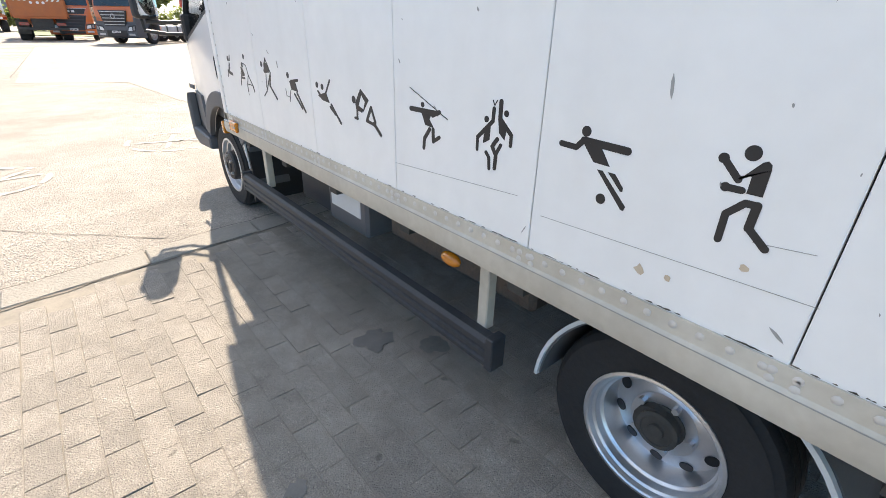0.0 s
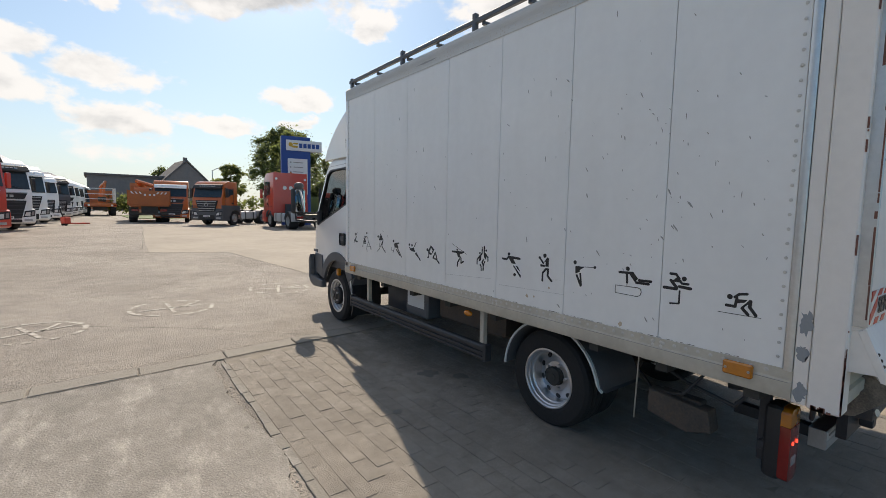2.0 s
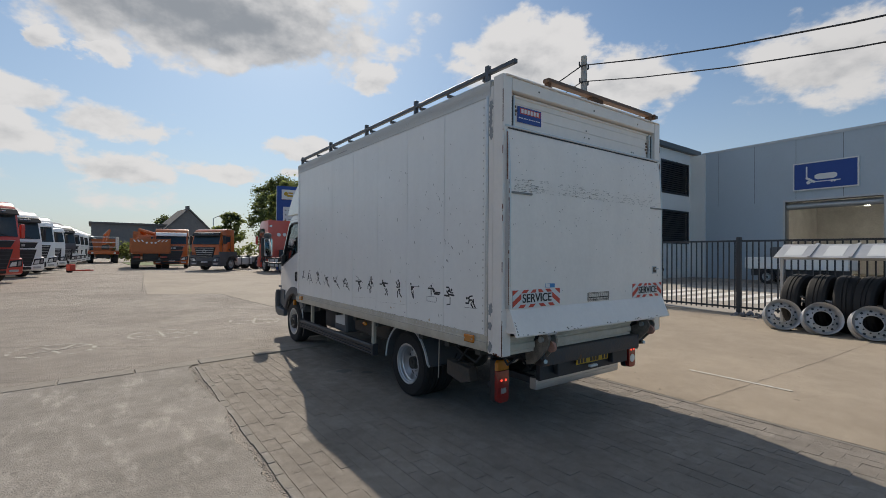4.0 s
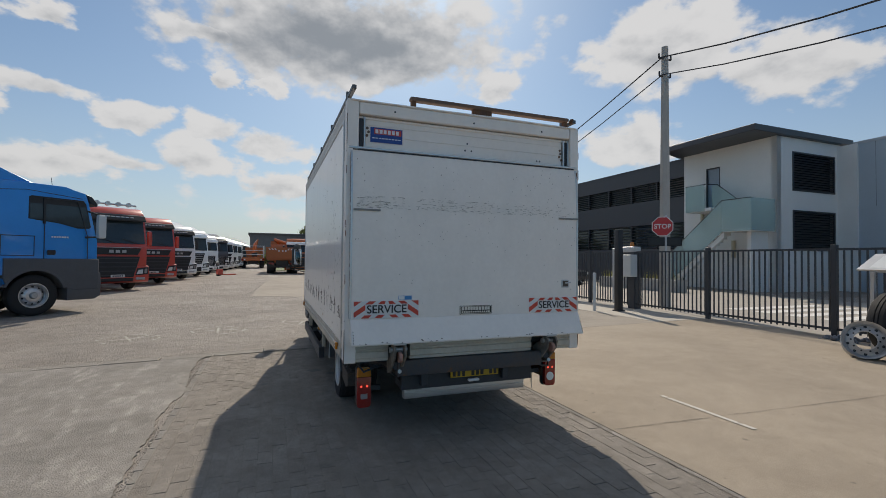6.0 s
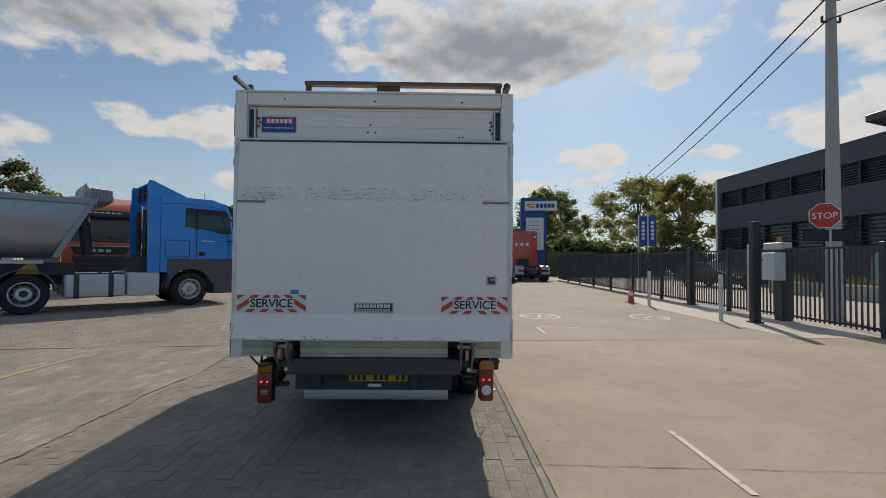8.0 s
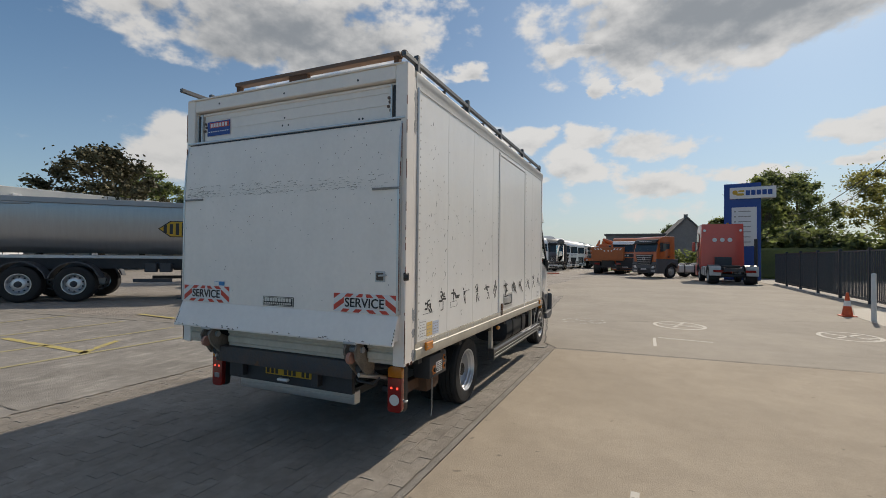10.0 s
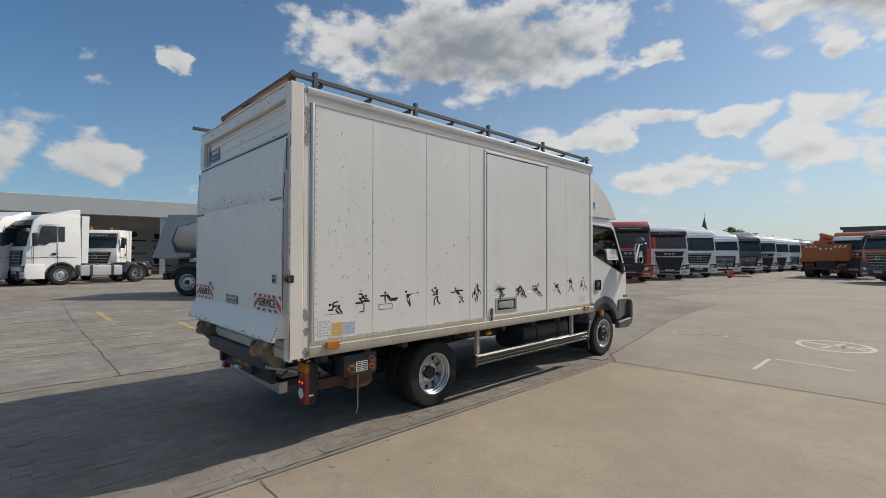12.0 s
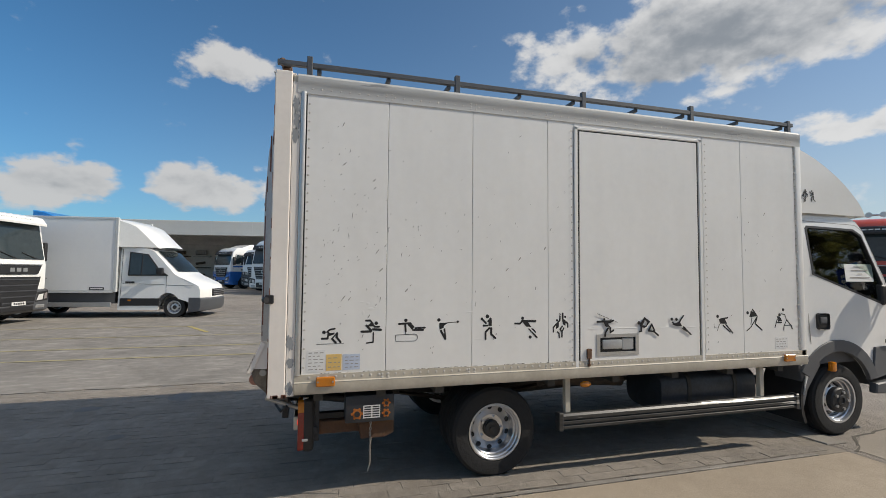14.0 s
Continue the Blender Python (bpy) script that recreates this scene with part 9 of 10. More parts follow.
    part("front_bumper", t, m_bumpgrey, v, "dark grey bumper", smooth=35)
    part("grille", box(B(), -0.50, -0.20, 0.66, 0.50, 0.005, 0.90, 0.03), m_black, v, "black grille")
    for z in (0.72, 0.79, 0.85):
        part("grille_slat", box(B(), -0.48, -0.01, z, 0.48, 0.012, z + 0.015), m_rimdirty, v)
    part("underframe", box(B(), -0.5, -7.0, 0.42, 0.5, -1.5, 0.87), m_chassis, v)
    return v


box_van(place(-12.75, -2.85, 8))
lorry("blue lorry tractor parked behind the van", place(-17.9, -8.0, 8), p_blue, None, 3.45, "high", 0, rear="tractor", visor=m_black)

# ---- fence and gate ----
FX = 9.25


def picket_mesh(h):
    return mesh_of("picket", box(B(), -0.014, -0.014, 0.10, 0.014, 0.014, h), m_fence)


PICK = picket_mesh(1.80)


def fence_panel(y0, y1, x0=FX, x1=FX, label="anthracite steel railing fence panel with upright pickets", post=True):
    v = thing("railing_fence", label, "fence", Matrix.Translation((x0, y0, 0)) @ Matrix.Rotation(math.atan2(-(x1 - x0), y1 - y0), 4, "Z"), group="railing fence")
    L = math.hypot(x1 - x0, y1 - y0)
    for z in (0.16, 1.80):
        part("rail", box(B(), -0.02, 0, z - 0.02, 0.02, L, z + 0.025), m_fence, v)
    n = int(L / 0.128)
    for k in range(n):
        share("picket", PICK, v, Matrix.Translation((0, (k + 0.7) * L / n, 0)))
    if post:
        part("post", box(B(), -0.05, -0.05, 0, 0.05, 0.05, 1.90, 0.006), m_fence, v)
    return v


ys = [-11.9, -9.1, -6.2, -3.35, -0.5, 2.35, 5.25, 7.85]
for a, b in zip(ys, ys[1:]):
    fence_panel(a, b)
fence_panel(7.95, 9.9, label="sliding gate leaf of upright anthracite bars")
fence_panel(10.0, 11.95, label="sliding gate leaf of upright anthracite bars")
ys = [12.1, 14.2, 17.0, 19.8, 22.6, 25.4, 28.2, 31.0]
for a, b in zip(ys, ys[1:]):
    f = 0.028
    fence_panel(a, b, FX + (a - 12) * f, FX + (b - 12) * f)
v = thing("gate_post", "thick anthracite gate post with base plate", "gate post", Matrix.Translation((FX, 12.02, 0)))
part("post", box(B(), -0.10, -0.10, 0.02, 0.10, 0.10, 1.95, 0.01), m_fence, v)
part("base_plate", box(B(), -0.16, -0.22, 0, 0.16, 0.22, 0.03, 0.005), m_fence, v)
v = thing("guide_post_tower", "tall black guide post of the sliding gate", "gate post", Matrix.Translation((8.22, 7.42, 0)))
part("post", box(B(), -0.09, -0.09, 0, 0.09, 0.09, 2.46, 0.02, seg=2), m_black, v)
part("foot", box(B(), -0.13, -0.13, 0, 0.13, 0.13, 0.04, 0.005), m_black, v)
t = box(B(), -0.05, 0.10, 0.25, 0.05, 0.22, 1.9, 0.01)
part("sensor_strip", t, m_galv, v)
v = thing("gate_control", "grey control cabinet with beacon on a dark post", "control box", Matrix.Translation((FX + 0.05, 7.92, 0)))
part("post", box(B(), -0.14, -0.14, 0, 0.14, 0.14, 1.82, 0.01), m_fence, v)
part("cabinet", box(B(), -0.42, -0.28, 1.02, -0.14, 0.20, 1.72, 0.02), m_lightgrey, v, "light grey steel cabinet")
part("beacon", cyl(B(), (-0.05, 0.05, 1.98), (-0.05, 0.05, 2.12), 0.07, 0.05), m_amber, v, "orange beacon")
part("beacon_base", box(B(), -0.16, -0.16, 1.80, 0.12, 0.5, 1.98, 0.02), m_galv, v)
t = B()
tube(t, [(-0.42, 0.12, 1.55), (-0.5, 0.22, 1.4), (-0.42, 0.26, 1.25), (-0.3, 0.2, 1.4)], 0.012, 6)
part("cable_loop", t, m_cable, v)
for y, x in ((11.5, 7.55), (7.73, 7.58)):
    v = thing("bollard", "white steel bollard beside the gate apron", "bollard", Matrix.Translation((x, y, 0)), group="bollards")
    part("tube", cyl(B(), (0, 0, 0), (0, 0, 1.14), 0.05, seg=18), m_lightgrey, v)
    part("cap", cyl(B(), (0, 0, 1.13), (0, 0, 1.155), 0.052, 0.03, seg=18), m_lightgrey, v)
v = thing("traffic_cone", "orange traffic cone with white band on the apron", "cone", Matrix.Translation((7.35, 12.45, 0)))
part("base", box(B(), -0.16, -0.16, 0, 0.16, 0.16, 0.03, 0.008), m_cone, v)
part("cone", cyl(B(), (0, 0, 0.03), (0, 0, 0.62), 0.12, 0.025, seg=20), m_cone, v)
part("band", cyl(B(), (0, 0, 0.27), (0, 0, 0.41), 0.082, 0.060, seg=20), m_signwhite, v, "white band")

# ---- concrete pole, stop sign, cables ----
PX, PY = 10.72, 8.05
v = thing("utility_pole", "tall tapered concrete utility pole beyond the fence", "utility pole", Matrix.Translation((PX, PY, 0)))
t = B()
bmesh.ops.create_cone(t, cap_ends=True, segments=8, radius1=0.20, radius2=0.11, depth=8.75, matrix=Matrix.Translation((0, 0, 4.375)) @ Matrix.Rotation(math.pi / 8, 4, "Z"))
part("shaft", t, m_concpole, v)
t = B()
for z, d in ((8.35, 0.26), (7.75, 0.24)):
    box(t, -d, -0.03, z - 0.02, d, 0.03, z + 0.02)
    for s in (-1, 1):
        cyl(t, (s * d, 0, z), (s * d, 0, z + 0.14), 0.03, seg=8)
part("insulators", t, m_dark, v)
t = B()
for z in (0.9, 1.6, 2.3, 2.45):
    lathe(t, [(0.205 - z * 0.008, -0.012), (0.212 - z * 0.008, -0.012), (0.212 - z * 0.008, 0.012), (0.205 - z * 0.008, 0.012)], 16, Matrix.Translation((0, 0, z)) @ Matrix.Rotation(math.pi / 2, 4, "Y"))
part("steel_bands", t, m_galv, v)
face = Matrix.Translation((9.95, 7.42, 2.62)) @ Matrix.Rotation(math.atan2(9.95 + 0.3, 7.42 + 3.6) * -1, 4, "Z")
v = thing("stop_sign", "red octagonal stop sign with white rim", "road sign", face)
R8 = 0.33
oc = [(R8 * math.cos(radians(22.5 + 45 * k)), R8 * math.sin(radians(22.5 + 45 * k))) for k in range(8)]
part("white_rim", extr(B(), oc, "y", -0.012, 0.012), m_signwhite, v)
part("red_face", extr(B(), [(x * 0.93, z * 0.93) for x, z in oc], "y", -0.018, -0.008), M("stop_red", (0.52, 0.03, 0.03), 0.35, var=0.05), v)
lettering("letters", "STOP", 0.205, Matrix.Translation((0, -0.020, -0.005)) @ Matrix.Rotation(math.pi / 2, 4, "X"), m_signwhite, v, "white STOP lettering")
part("sign_post", cyl(B(), (0.10, 0.03, -2.62), (0.10, 0.03, 0.36), 0.03), m_galv, v, "galvanised sign post")
t = box(B(), -0.42, 0.03, -0.62, 0.55, 0.05, -0.34, 0.02)
part("direction_board", t, m_black, v, "dark direction board below the sign")


def cable(name, pts, r, lab):
    t = B()
    out = []
    for (a, b, sag) in pts:
        a, b = Vector(a), Vector(b)
        for k in range(17):
            f = k / 16
            p = a.lerp(b, f)
            p.z -= sag * 4 * f * (1 - f)
            out.append(p)
    tube(t, out, r, 5)
    tagged(part(name, t, m_cable, None, lab), category="cable")


far = (16.8, 62.0, 7.2)
near = (2.8, -34.0, 8.2)
cable("overhead_cable", [(far, (PX - 0.1, PY, 8.40), 2.4), ((PX - 0.1, PY, 8.40), near, 3.3)], 0.022, "black overhead cable on the concrete pole")
cable("overhead_cable", [((far[0], far[1], 6.6), (PX - 0.1, PY, 7.80), 2.4), ((PX - 0.1, PY, 7.80), (near[0], near[1], 7.6), 3.2)], 0.018, "black overhead cable on the concrete pole")
v = thing("utility_pole", "far concrete pole carrying the overhead cables", "utility pole", Matrix.Translation((16.8, 62, 0)))
part("shaft", cyl(B(), (0, 0, 0), (0, 0, 7.4), 0.17, 0.1), m_concpole, v)
v = thing("utility_pole", "concrete pole behind the walk carrying the cables", "utility pole", Matrix.Translation((2.8, -34, 0)))
part("shaft", cyl(B(), (0, 0, 0), (0, 0, 8.4), 0.17, 0.1), m_concpole, v)

# ---- tyre rack with loose rims and stones ----
v = thing("tyre_rack", "galvanised rack with big lorry tyres and tilted display lid", "tyre rack", Matrix.Translation((7.75, 0.0, 0)) @ Matrix.Rotation(radians(-4), 4, "Z"))
# local: x toward the fence, y along it (0.95 .. -2.6)
for y in (1.02, -0.9, -3.25):
    part("rack_post", box(B(), -0.03, y - 0.03, 0, 0.03, y + 0.03, 1.42, 0.004), m_galv, v)
    part("rack_foot", box(B(), -0.45, y - 0.03, 0, 0.45, y + 0.03, 0.05, 0.004), m_galv, v)
for z in (0.55, 1.40):
    part("rack_rail", box(B(), -0.03, -3.25, z - 0.03, 0.03, 1.05, z + 0.03, 0.004), m_galv, v)
t = extr(B(), [(-0.45, 1.42), (-0.43, 1.40), (0.05, 1.66), (0.03, 1.68)], "y", -3.30, 1.0, 0.004)
lid = part("rack_lid", t, m_galv, v, "tilted steel lid")
for k in range(6):
    y = 0.72 - k * 0.62
    t = extr(B(), [(-0.40, 1.452), (-0.398, 1.448), (-0.04, 1.642), (-0.042, 1.648)], "y", y - 0.17, y + 0.12)
    part("notice_sheet", t, m_lightgrey, lid, "plastic-sleeved notice")
    t = extr(B(), [(-0.45, 1.445), (-0.44, 1.43), (0.04, 1.69), (0.03, 1.70)], "y", y - 0.32, y - 0.27)
    part("lid_rib", t, m_galv, lid)
for k in range(10):
    t = B()
    lathe(t, [(0.30, -0.13), (0.50, -0.15), (0.535, -0.11), (0.54, -0.06), (0.525, -0.055), (0.525, -0.045), (0.54, -0.04), (0.54, 0.0), (0.525, 0.005), (0.525, 0.015), (0.54, 0.02), (0.54, 0.06), (0.535, 0.11), (0.50, 0.15), (0.30, 0.13)], 36,
          Matrix.Translation((0.12, 0.72 - k * 0.37, 0.545)) @ Matrix.Rotation(math.pi / 2 + 0.10 * ((k * 7) % 3 - 1), 4, "Z"))
    part("tyre", t, m_rubber, v, "large black lorry tyre")
t = B()
tube(t, [(0.0, 1.02, 0.78), (-0.25, 0.7, 0.66), (-0.3, 0.1, 0.60), (-0.28, -0.6, 0.56), (-0.1, -1.3, 0.62)], 0.014, 6)
part("securing_chain", t, m_galv, v, "slack securing cable")
for k, (x, y, tilt) in enumerate(((7.16, 0.80, 18), (7.12, 0.17, 20), (7.08, -0.52, 19), (7.02, -1.15, 18))):
    v = thing("wheel_rim", "loose dull steel lorry rim leaning on the tyre rack", "wheel rim", Matrix.Translation((x, y, 0)) @ Matrix.Rotation(radians(180 + 30), 4, "Z") @ Matrix.Rotation(radians(-tilt), 4, "Y") @ Matrix.Translation((0, 0, 0.30)), group="loose rims")
    t = B()
    lathe(t, [(0.285, -0.10), (0.30, -0.11), (0.30, -0.09), (0.265, -0.06), (0.262, 0.05), (0.30, 0.09), (0.30, 0.11), (0.285, 0.10), (0.25, 0.06), (0.245, 0.02), (0.20, 0.035), (0.15, 0.06), (0.14, 0.055), (0.14, 0.045), (0.19, 0.022), (0.24, 0.005), (0.25, -0.06), (0.285, -0.10)], 36)
    part("rim_ring", t, m_rimdirty, v)
    t = B()
    for j in range(10):
        a = 2 * math.pi * j / 10
        cyl(t, (0.03, 0.172 * math.cos(a), 0.172 * math.sin(a)), (0.056, 0.172 * math.cos(a), 0.172 * math.sin(a)), 0.013, seg=8)
        cyl(t, (0.012, 0.218 * math.cos(a + 0.3), 0.218 * math.sin(a + 0.3)), (0.034, 0.218 * math.cos(a + 0.3), 0.218 * math.sin(a + 0.3)), 0.022, seg=8)
    stuff(single("bolt_hole", t, m_black, v))
rnd = random.Random(8)
bm = B()
for k in range(230):
    s = rnd.uniform(0.03, 0.10)
    m = Matrix.Translation((rnd.uniform(8.55, 9.25), rnd.uniform(-6, 2.4), s * 0.3)) @ Euler((rnd.uniform(0, 3), rnd.uniform(0, 3), rnd.uniform(0, 3))).to_matrix().to_4x4() @ Matrix.Diagonal((s, s * 0.75, s * 0.45, 1))
    bmesh.ops.create_icosphere(bm, subdivisions=1, radius=1, matrix=m)
tagged(part("loose_stones", bm, m_stone, None, "grey rough stones along the fence foot", smooth=0), category="stones", kind="stuff")

# ---- office block: white stair tower and dark wing ----
C0, ROT = Vector((22.4, 12.0, 0)), Matrix.Rotation(radians(0.7), 4, "Z")
tower = thing("office_tower", "white rendered two-storey office block with dark flat roof", "building", Matrix.Translation(C0) @ ROT)
# local: x away from the street (right face y 0), y along the street face (x 0)
W1 = [(1.26, 5.30), (4.70, 5.30), (4.70, 7.25), (1.26, 7.25)]
W2 = [(1.26, 2.2), (4.70, 2.2), (4.70, 4.2), (1.26, 4.2)]
part("wall_end", holed(B(), [(0, 0), (5.3, 0), (5.3, 8.0), (0, 8.0)], [W1, W2], "y", 0.0, 0.3), m_render, tower, "white rendered wall with two louvred windows")
DR = [(3.10, 4.5), (4.0, 4.5), (4.0, 6.98), (3.10, 6.98)]
part("wall_street", holed(B(), [(0.0, 0), (5.5, 0), (5.5, 8.0), (0.0, 8.0)], [DR], "x", 0.0, 0.3), m_render, tower, "white rendered wall with upper door")
part("wall_back", box(B(), 5.0, 0.3, 0, 5.3, 5.5, 7.9), m_render, tower)
part("wall_return", box(B(), 5.0, -0.9, 0, 5.3, -0.004, 7.9), m_render, tower)
part("roof_slab", extr(B(), [(-2.0, -0.25), (6.0, -0.25), (6.0, 5.95), (0.0, 5.95), (-2.0, 5.2)], "z", 8.0, 8.33, 0.03), m_anthra, tower, "dark overhanging flat roof")
part("roof_step", box(B(), 1.2, 0.3, 8.3, 5.8, 5.2, 8.45, 0.02), m_anthra, tower)
for z0, z1 in ((5.30, 7.25), (2.2, 4.2)):
    win = new("window")
    win.parent = tower
    win["label"] = "dark louvred window"
    part("pane", box(B(), 1.26, 0.20, z0, 4.70, 0.22, z1), m_glassdark, win)
    part("frame", holed(B(), [(1.2, z0 - 0.05), (4.76, z0 - 0.05), (4.76, z1 + 0.05), (1.2, z1 + 0.05)], [[(1.3, z0 + 0.03), (4.66, z0 + 0.03), (4.66, z1 - 0.03), (1.3, z1 - 0.03)]], "y", -0.03, 0.05), m_louver, win)
    n = 15
    me = mesh_of("slat", extr(B(), [(-0.02, -0.05), (0.0, -0.055), (0.075, 0.045), (0.055, 0.05)], "x", 1.3, 4.66), m_louver)
    for k in range(n):
        share("slat", me, win, Matrix.Translation((0, 0.01, z0 + 0.08 + k * (z1 - z0 - 0.14) / (n - 1))))
dr = new("upper_door")
dr.parent = tower
dr["label"] = "glazed upper door, sky reflection painted into its glass"
part("door_glass", box(B(), 0.10, 3.16, 4.55, 0.13, 3.94, 6.92), m_skyglass, dr)
part("door_frame", holed(B(), [(3.08, 4.48), (4.02, 4.48), (4.02, 7.0), (3.08, 7.0)], [[(3.17, 4.57), (3.93, 4.57), (3.93, 6.91), (3.17, 6.91)]], "x", 0.02, 0.16), m_louver, dr)
# outside stair with glass balustrades
st = thing("outside_stair", "white concrete outside stair with frosted glass balustrades", "staircase", Matrix.Translation(C0) @ ROT)
part("upper_landing", box(B(), -1.5, 2.5, 4.32, -0.004, 4.1, 4.50, 0.01), m_render, st)
part("mid_landing", box(B(), -1.8, 0.1, 3.08, -0.004, 1.62, 3.26, 0.01), m_render, st)
for k in range(7):
    part("step", box(B(), -0.85, 1.50 + k * 0.15, 3.24 + k * 0.172, -0.01, 1.76 + k * 0.15, 3.42 + k * 0.172, 0.005), m_render, st)
for k in range(17):
    part("step", box(B(), -1.8, 1.55 + k * 0.215, 3.09 - k * 0.18, -0.95, 1.86 + k * 0.215, 3.27 - k * 0.18, 0.005), m_render, st)
part("stringer", extr(B(), [(1.62, 2.80), (1.62, 3.10), (5.3, 0.05), (4.9, 0.02)], "x", -1.7, -1.55), m_render, st)
for bb in ((-1.82, 0.10, 3.10, -1.80, 1.62, 4.74), (-1.80, 0.08, 3.10, -0.02, 0.10, 4.74), (-1.52, 2.9, 4.32, -1.50, 4.1, 5.80), (-1.50, 4.08, 4.32, -0.02, 4.10, 5.80)):
    part("balustrade", box(B(), *bb), m_glassrail, st, "pale green glass balustrade panel")
part("balustrade", extr(B(), [(1.64, 3.10), (1.64, 4.74), (5.2, 1.75), (5.2, 0.10)], "x", -1.82, -1.80), m_glassrail, st, "sloping glass balustrade panel")
part("balustrade", extr(B(), [(1.3, 3.2), (1.3, 4.74), (2.6, 5.80), (2.9, 5.80), (2.9, 4.34), (2.6, 4.32)], "x", -0.92, -0.90), m_glassrail, st, "sloping glass balustrade panel")
t = B()
tube(t, [(-1.81, 0.10, 4.75), (-1.81, 1.64, 4.75), (-1.81, 5.2, 1.76)], 0.022, 6)
part("handrail", t, m_louver, st, "thin dark handrail")
t = B()
tube(t, [(-0.91, 1.3, 4.75), (-0.91, 2.6, 5.81), (-1.51, 2.9, 5.81), (-1.51, 4.09, 5.81)], 0.022, 6)
part("handrail", t, m_louver, st, "thin dark handrail")
part("landing_wall", box(B(), -1.3, 0.45, 0, -0.02, 0.65, 3.08), m_render, st)
t = B()
for y, z in ((2.24, 1.75), (4.15, 3.4)):
    cyl(t, (-0.12, y, z), (-0.12, y, z + 0.95), 0.10, seg=12)
part("wall_lamp", t, M("beige_wall_lamp", (0.5, 0.45, 0.33), 0.5), st)
for y0, y1 in ((1.2, 3.6), (4.6, 6.6)):
    pb = thing("planter", "concrete planter with yellow-green grass", "planter", Matrix.Translation(C0) @ ROT @ Matrix.Translation((-5.2, 0, 0)))
    part("trough", box(B(), -0.4, y0, 0, 0.4, y1, 0.6, 0.02), m_concpole, pb)
    t = B()
    rnd = random.Random(int(y0 * 10))
    for k in range(240):
        x, y = rnd.uniform(-0.32, 0.32), rnd.uniform(y0 + 0.1, y1 - 0.1)
        h = rnd.uniform(0.2, 0.5)
        a, b, c = t.verts.new((x, y, 0.58)), t.verts.new((x + 0.03, y + 0.02, 0.58)), t.verts.new((x + rnd.uniform(-0.12, 0.12), y + rnd.uniform(-0.12, 0.12), 0.58 + h))
        t.faces.new((a, b, c))
    part("grass_tuft", t, m_leafy, pb)

# dark wing
P0, P1 = Vector((22.63, 17.48, 0)), Vector((22.67, 32.1, 0))
LW = (P1 - P0).length
wing = thing("office_wing", "anthracite two-storey office wing with louvred window bands", "building", Matrix.Translation(P0) @ Matrix.Rotation(math.atan2(-(P1.x - P0.x), P1.y - P0.y), 4, "Z"))
B1, B2 = (2.35, 4.0), (5.64, 6.85)
# slats lighter than the frames: skylight on their tops is put into the colour
m_slat = M("skylit_louvre_slat", (0.15, 0.155, 0.165), 0.4, 0.3, var=0.1)
part("facade", holed(B(), [(0, 0), (LW, 0), (LW, 7.95), (0, 7.95)], [[(0.15, a), (LW - 0.35, a), (LW - 0.35, b), (0.15, b)] for a, b in (B1, B2)], "x", 0.0, 0.35), m_anthra, wing, "anthracite clad facade")
part("end_wall", box(B(), 0.0, LW, 0, 8, LW + 0.25, 8.0), m_render, wing, "white end wall")
part("roof", box(B(), 0.0, 0, 7.9, 9, LW, 8.02), m_anthra, wing)
part("back_wall", box(B(), 8.7, 0, 0, 9.0, LW, 7.9), m_anthra, wing)
for a, b in (B1, B2):
    part("glazing", box(B(), 0.24, 0.15, a, 0.27, LW - 0.35, b), m_glassdark, wing, "dark window band")
    nb = 6
    for k in range(nb):
        y0 = 0.2 + k * (LW - 0.6) / nb
        y1 = y0 + (LW - 0.6) / nb - 0.10
        win = new("window")
        win.parent = wing
        part("mullion", box(B(), 0.02, y1, a, 0.2, y1 + 0.10, b), m_louver, win)
        me = mesh_of("slat", extr(B(), [(0.0, -0.02), (0.02, -0.03), (0.16, 0.015), (0.15, 0.03)], "y", y0, y1), m_slat)
        for j in range(8):
            share("slat", me, win, Matrix.Translation((0, 0, a + 0.09 + j * (b - a - 0.16) / 7)))

# grey-blue hall with the blue sign and the open bay
HA, HB = Vector((27.55, 11.4, 0)), Vector((25.9, -14.0, 0))
LH = (HB - HA).length
hall = thing("workshop_hall", "grey-blue clad workshop hall with an open bay", "building", Matrix.Translation(HA) @ Matrix.Rotation(math.atan2(-(HB.x - HA.x), HB.y - HA.y), 4, "Z"))
# local y runs along the wall from the tower, x: away is negative (the street lies at +x)
part("wall", holed(B(), [(0, 0), (4.6, 0), (4.6, 4.45), (8.7, 4.45), (8.7, 0), (LH, 0), (LH, 7.9), (0, 7.9)], [], "x", -0.25, 0.0), m_hall, hall, "grey-blue sandwich panel wall")
for k in range(12):
    y = 1.0 + k * 2.05
    if y < LH:
        part("panel_joint", box(B(), -0.01, y, 4.5, 0.004, y + 0.015, 7.85), m_anthra, hall)
part("roof_trim", box(B(), -0.3, 0, 7.86, 0.04, LH, 8.0), m_galv, hall)
part("roof", box(B(), -18, 0, 7.7, -0.25, LH, 7.85), m_hall, hall)
part("back_wall", box(B(), -18.2, 0, 0, -18, LH, 7.8), m_hangarin, hall)
part("side_wall", box(B(), -18, 0.0, 0, -0.25, 0.2, 7.8), m_hangarin, hall)
part("side_wall", box(B(), -18, LH - 0.2, 0, -0.25, LH, 7.8), m_hangarin, hall)
part("bay_frame", holed(B(), [(4.5, 0), (4.6, 0), (4.6, 4.45), (8.7, 4.45), (8.7, 0), (8.8, 0), (8.8, 4.55), (4.5, 4.55)], [], "x", -0.5, 0.02), m_galv, hall)
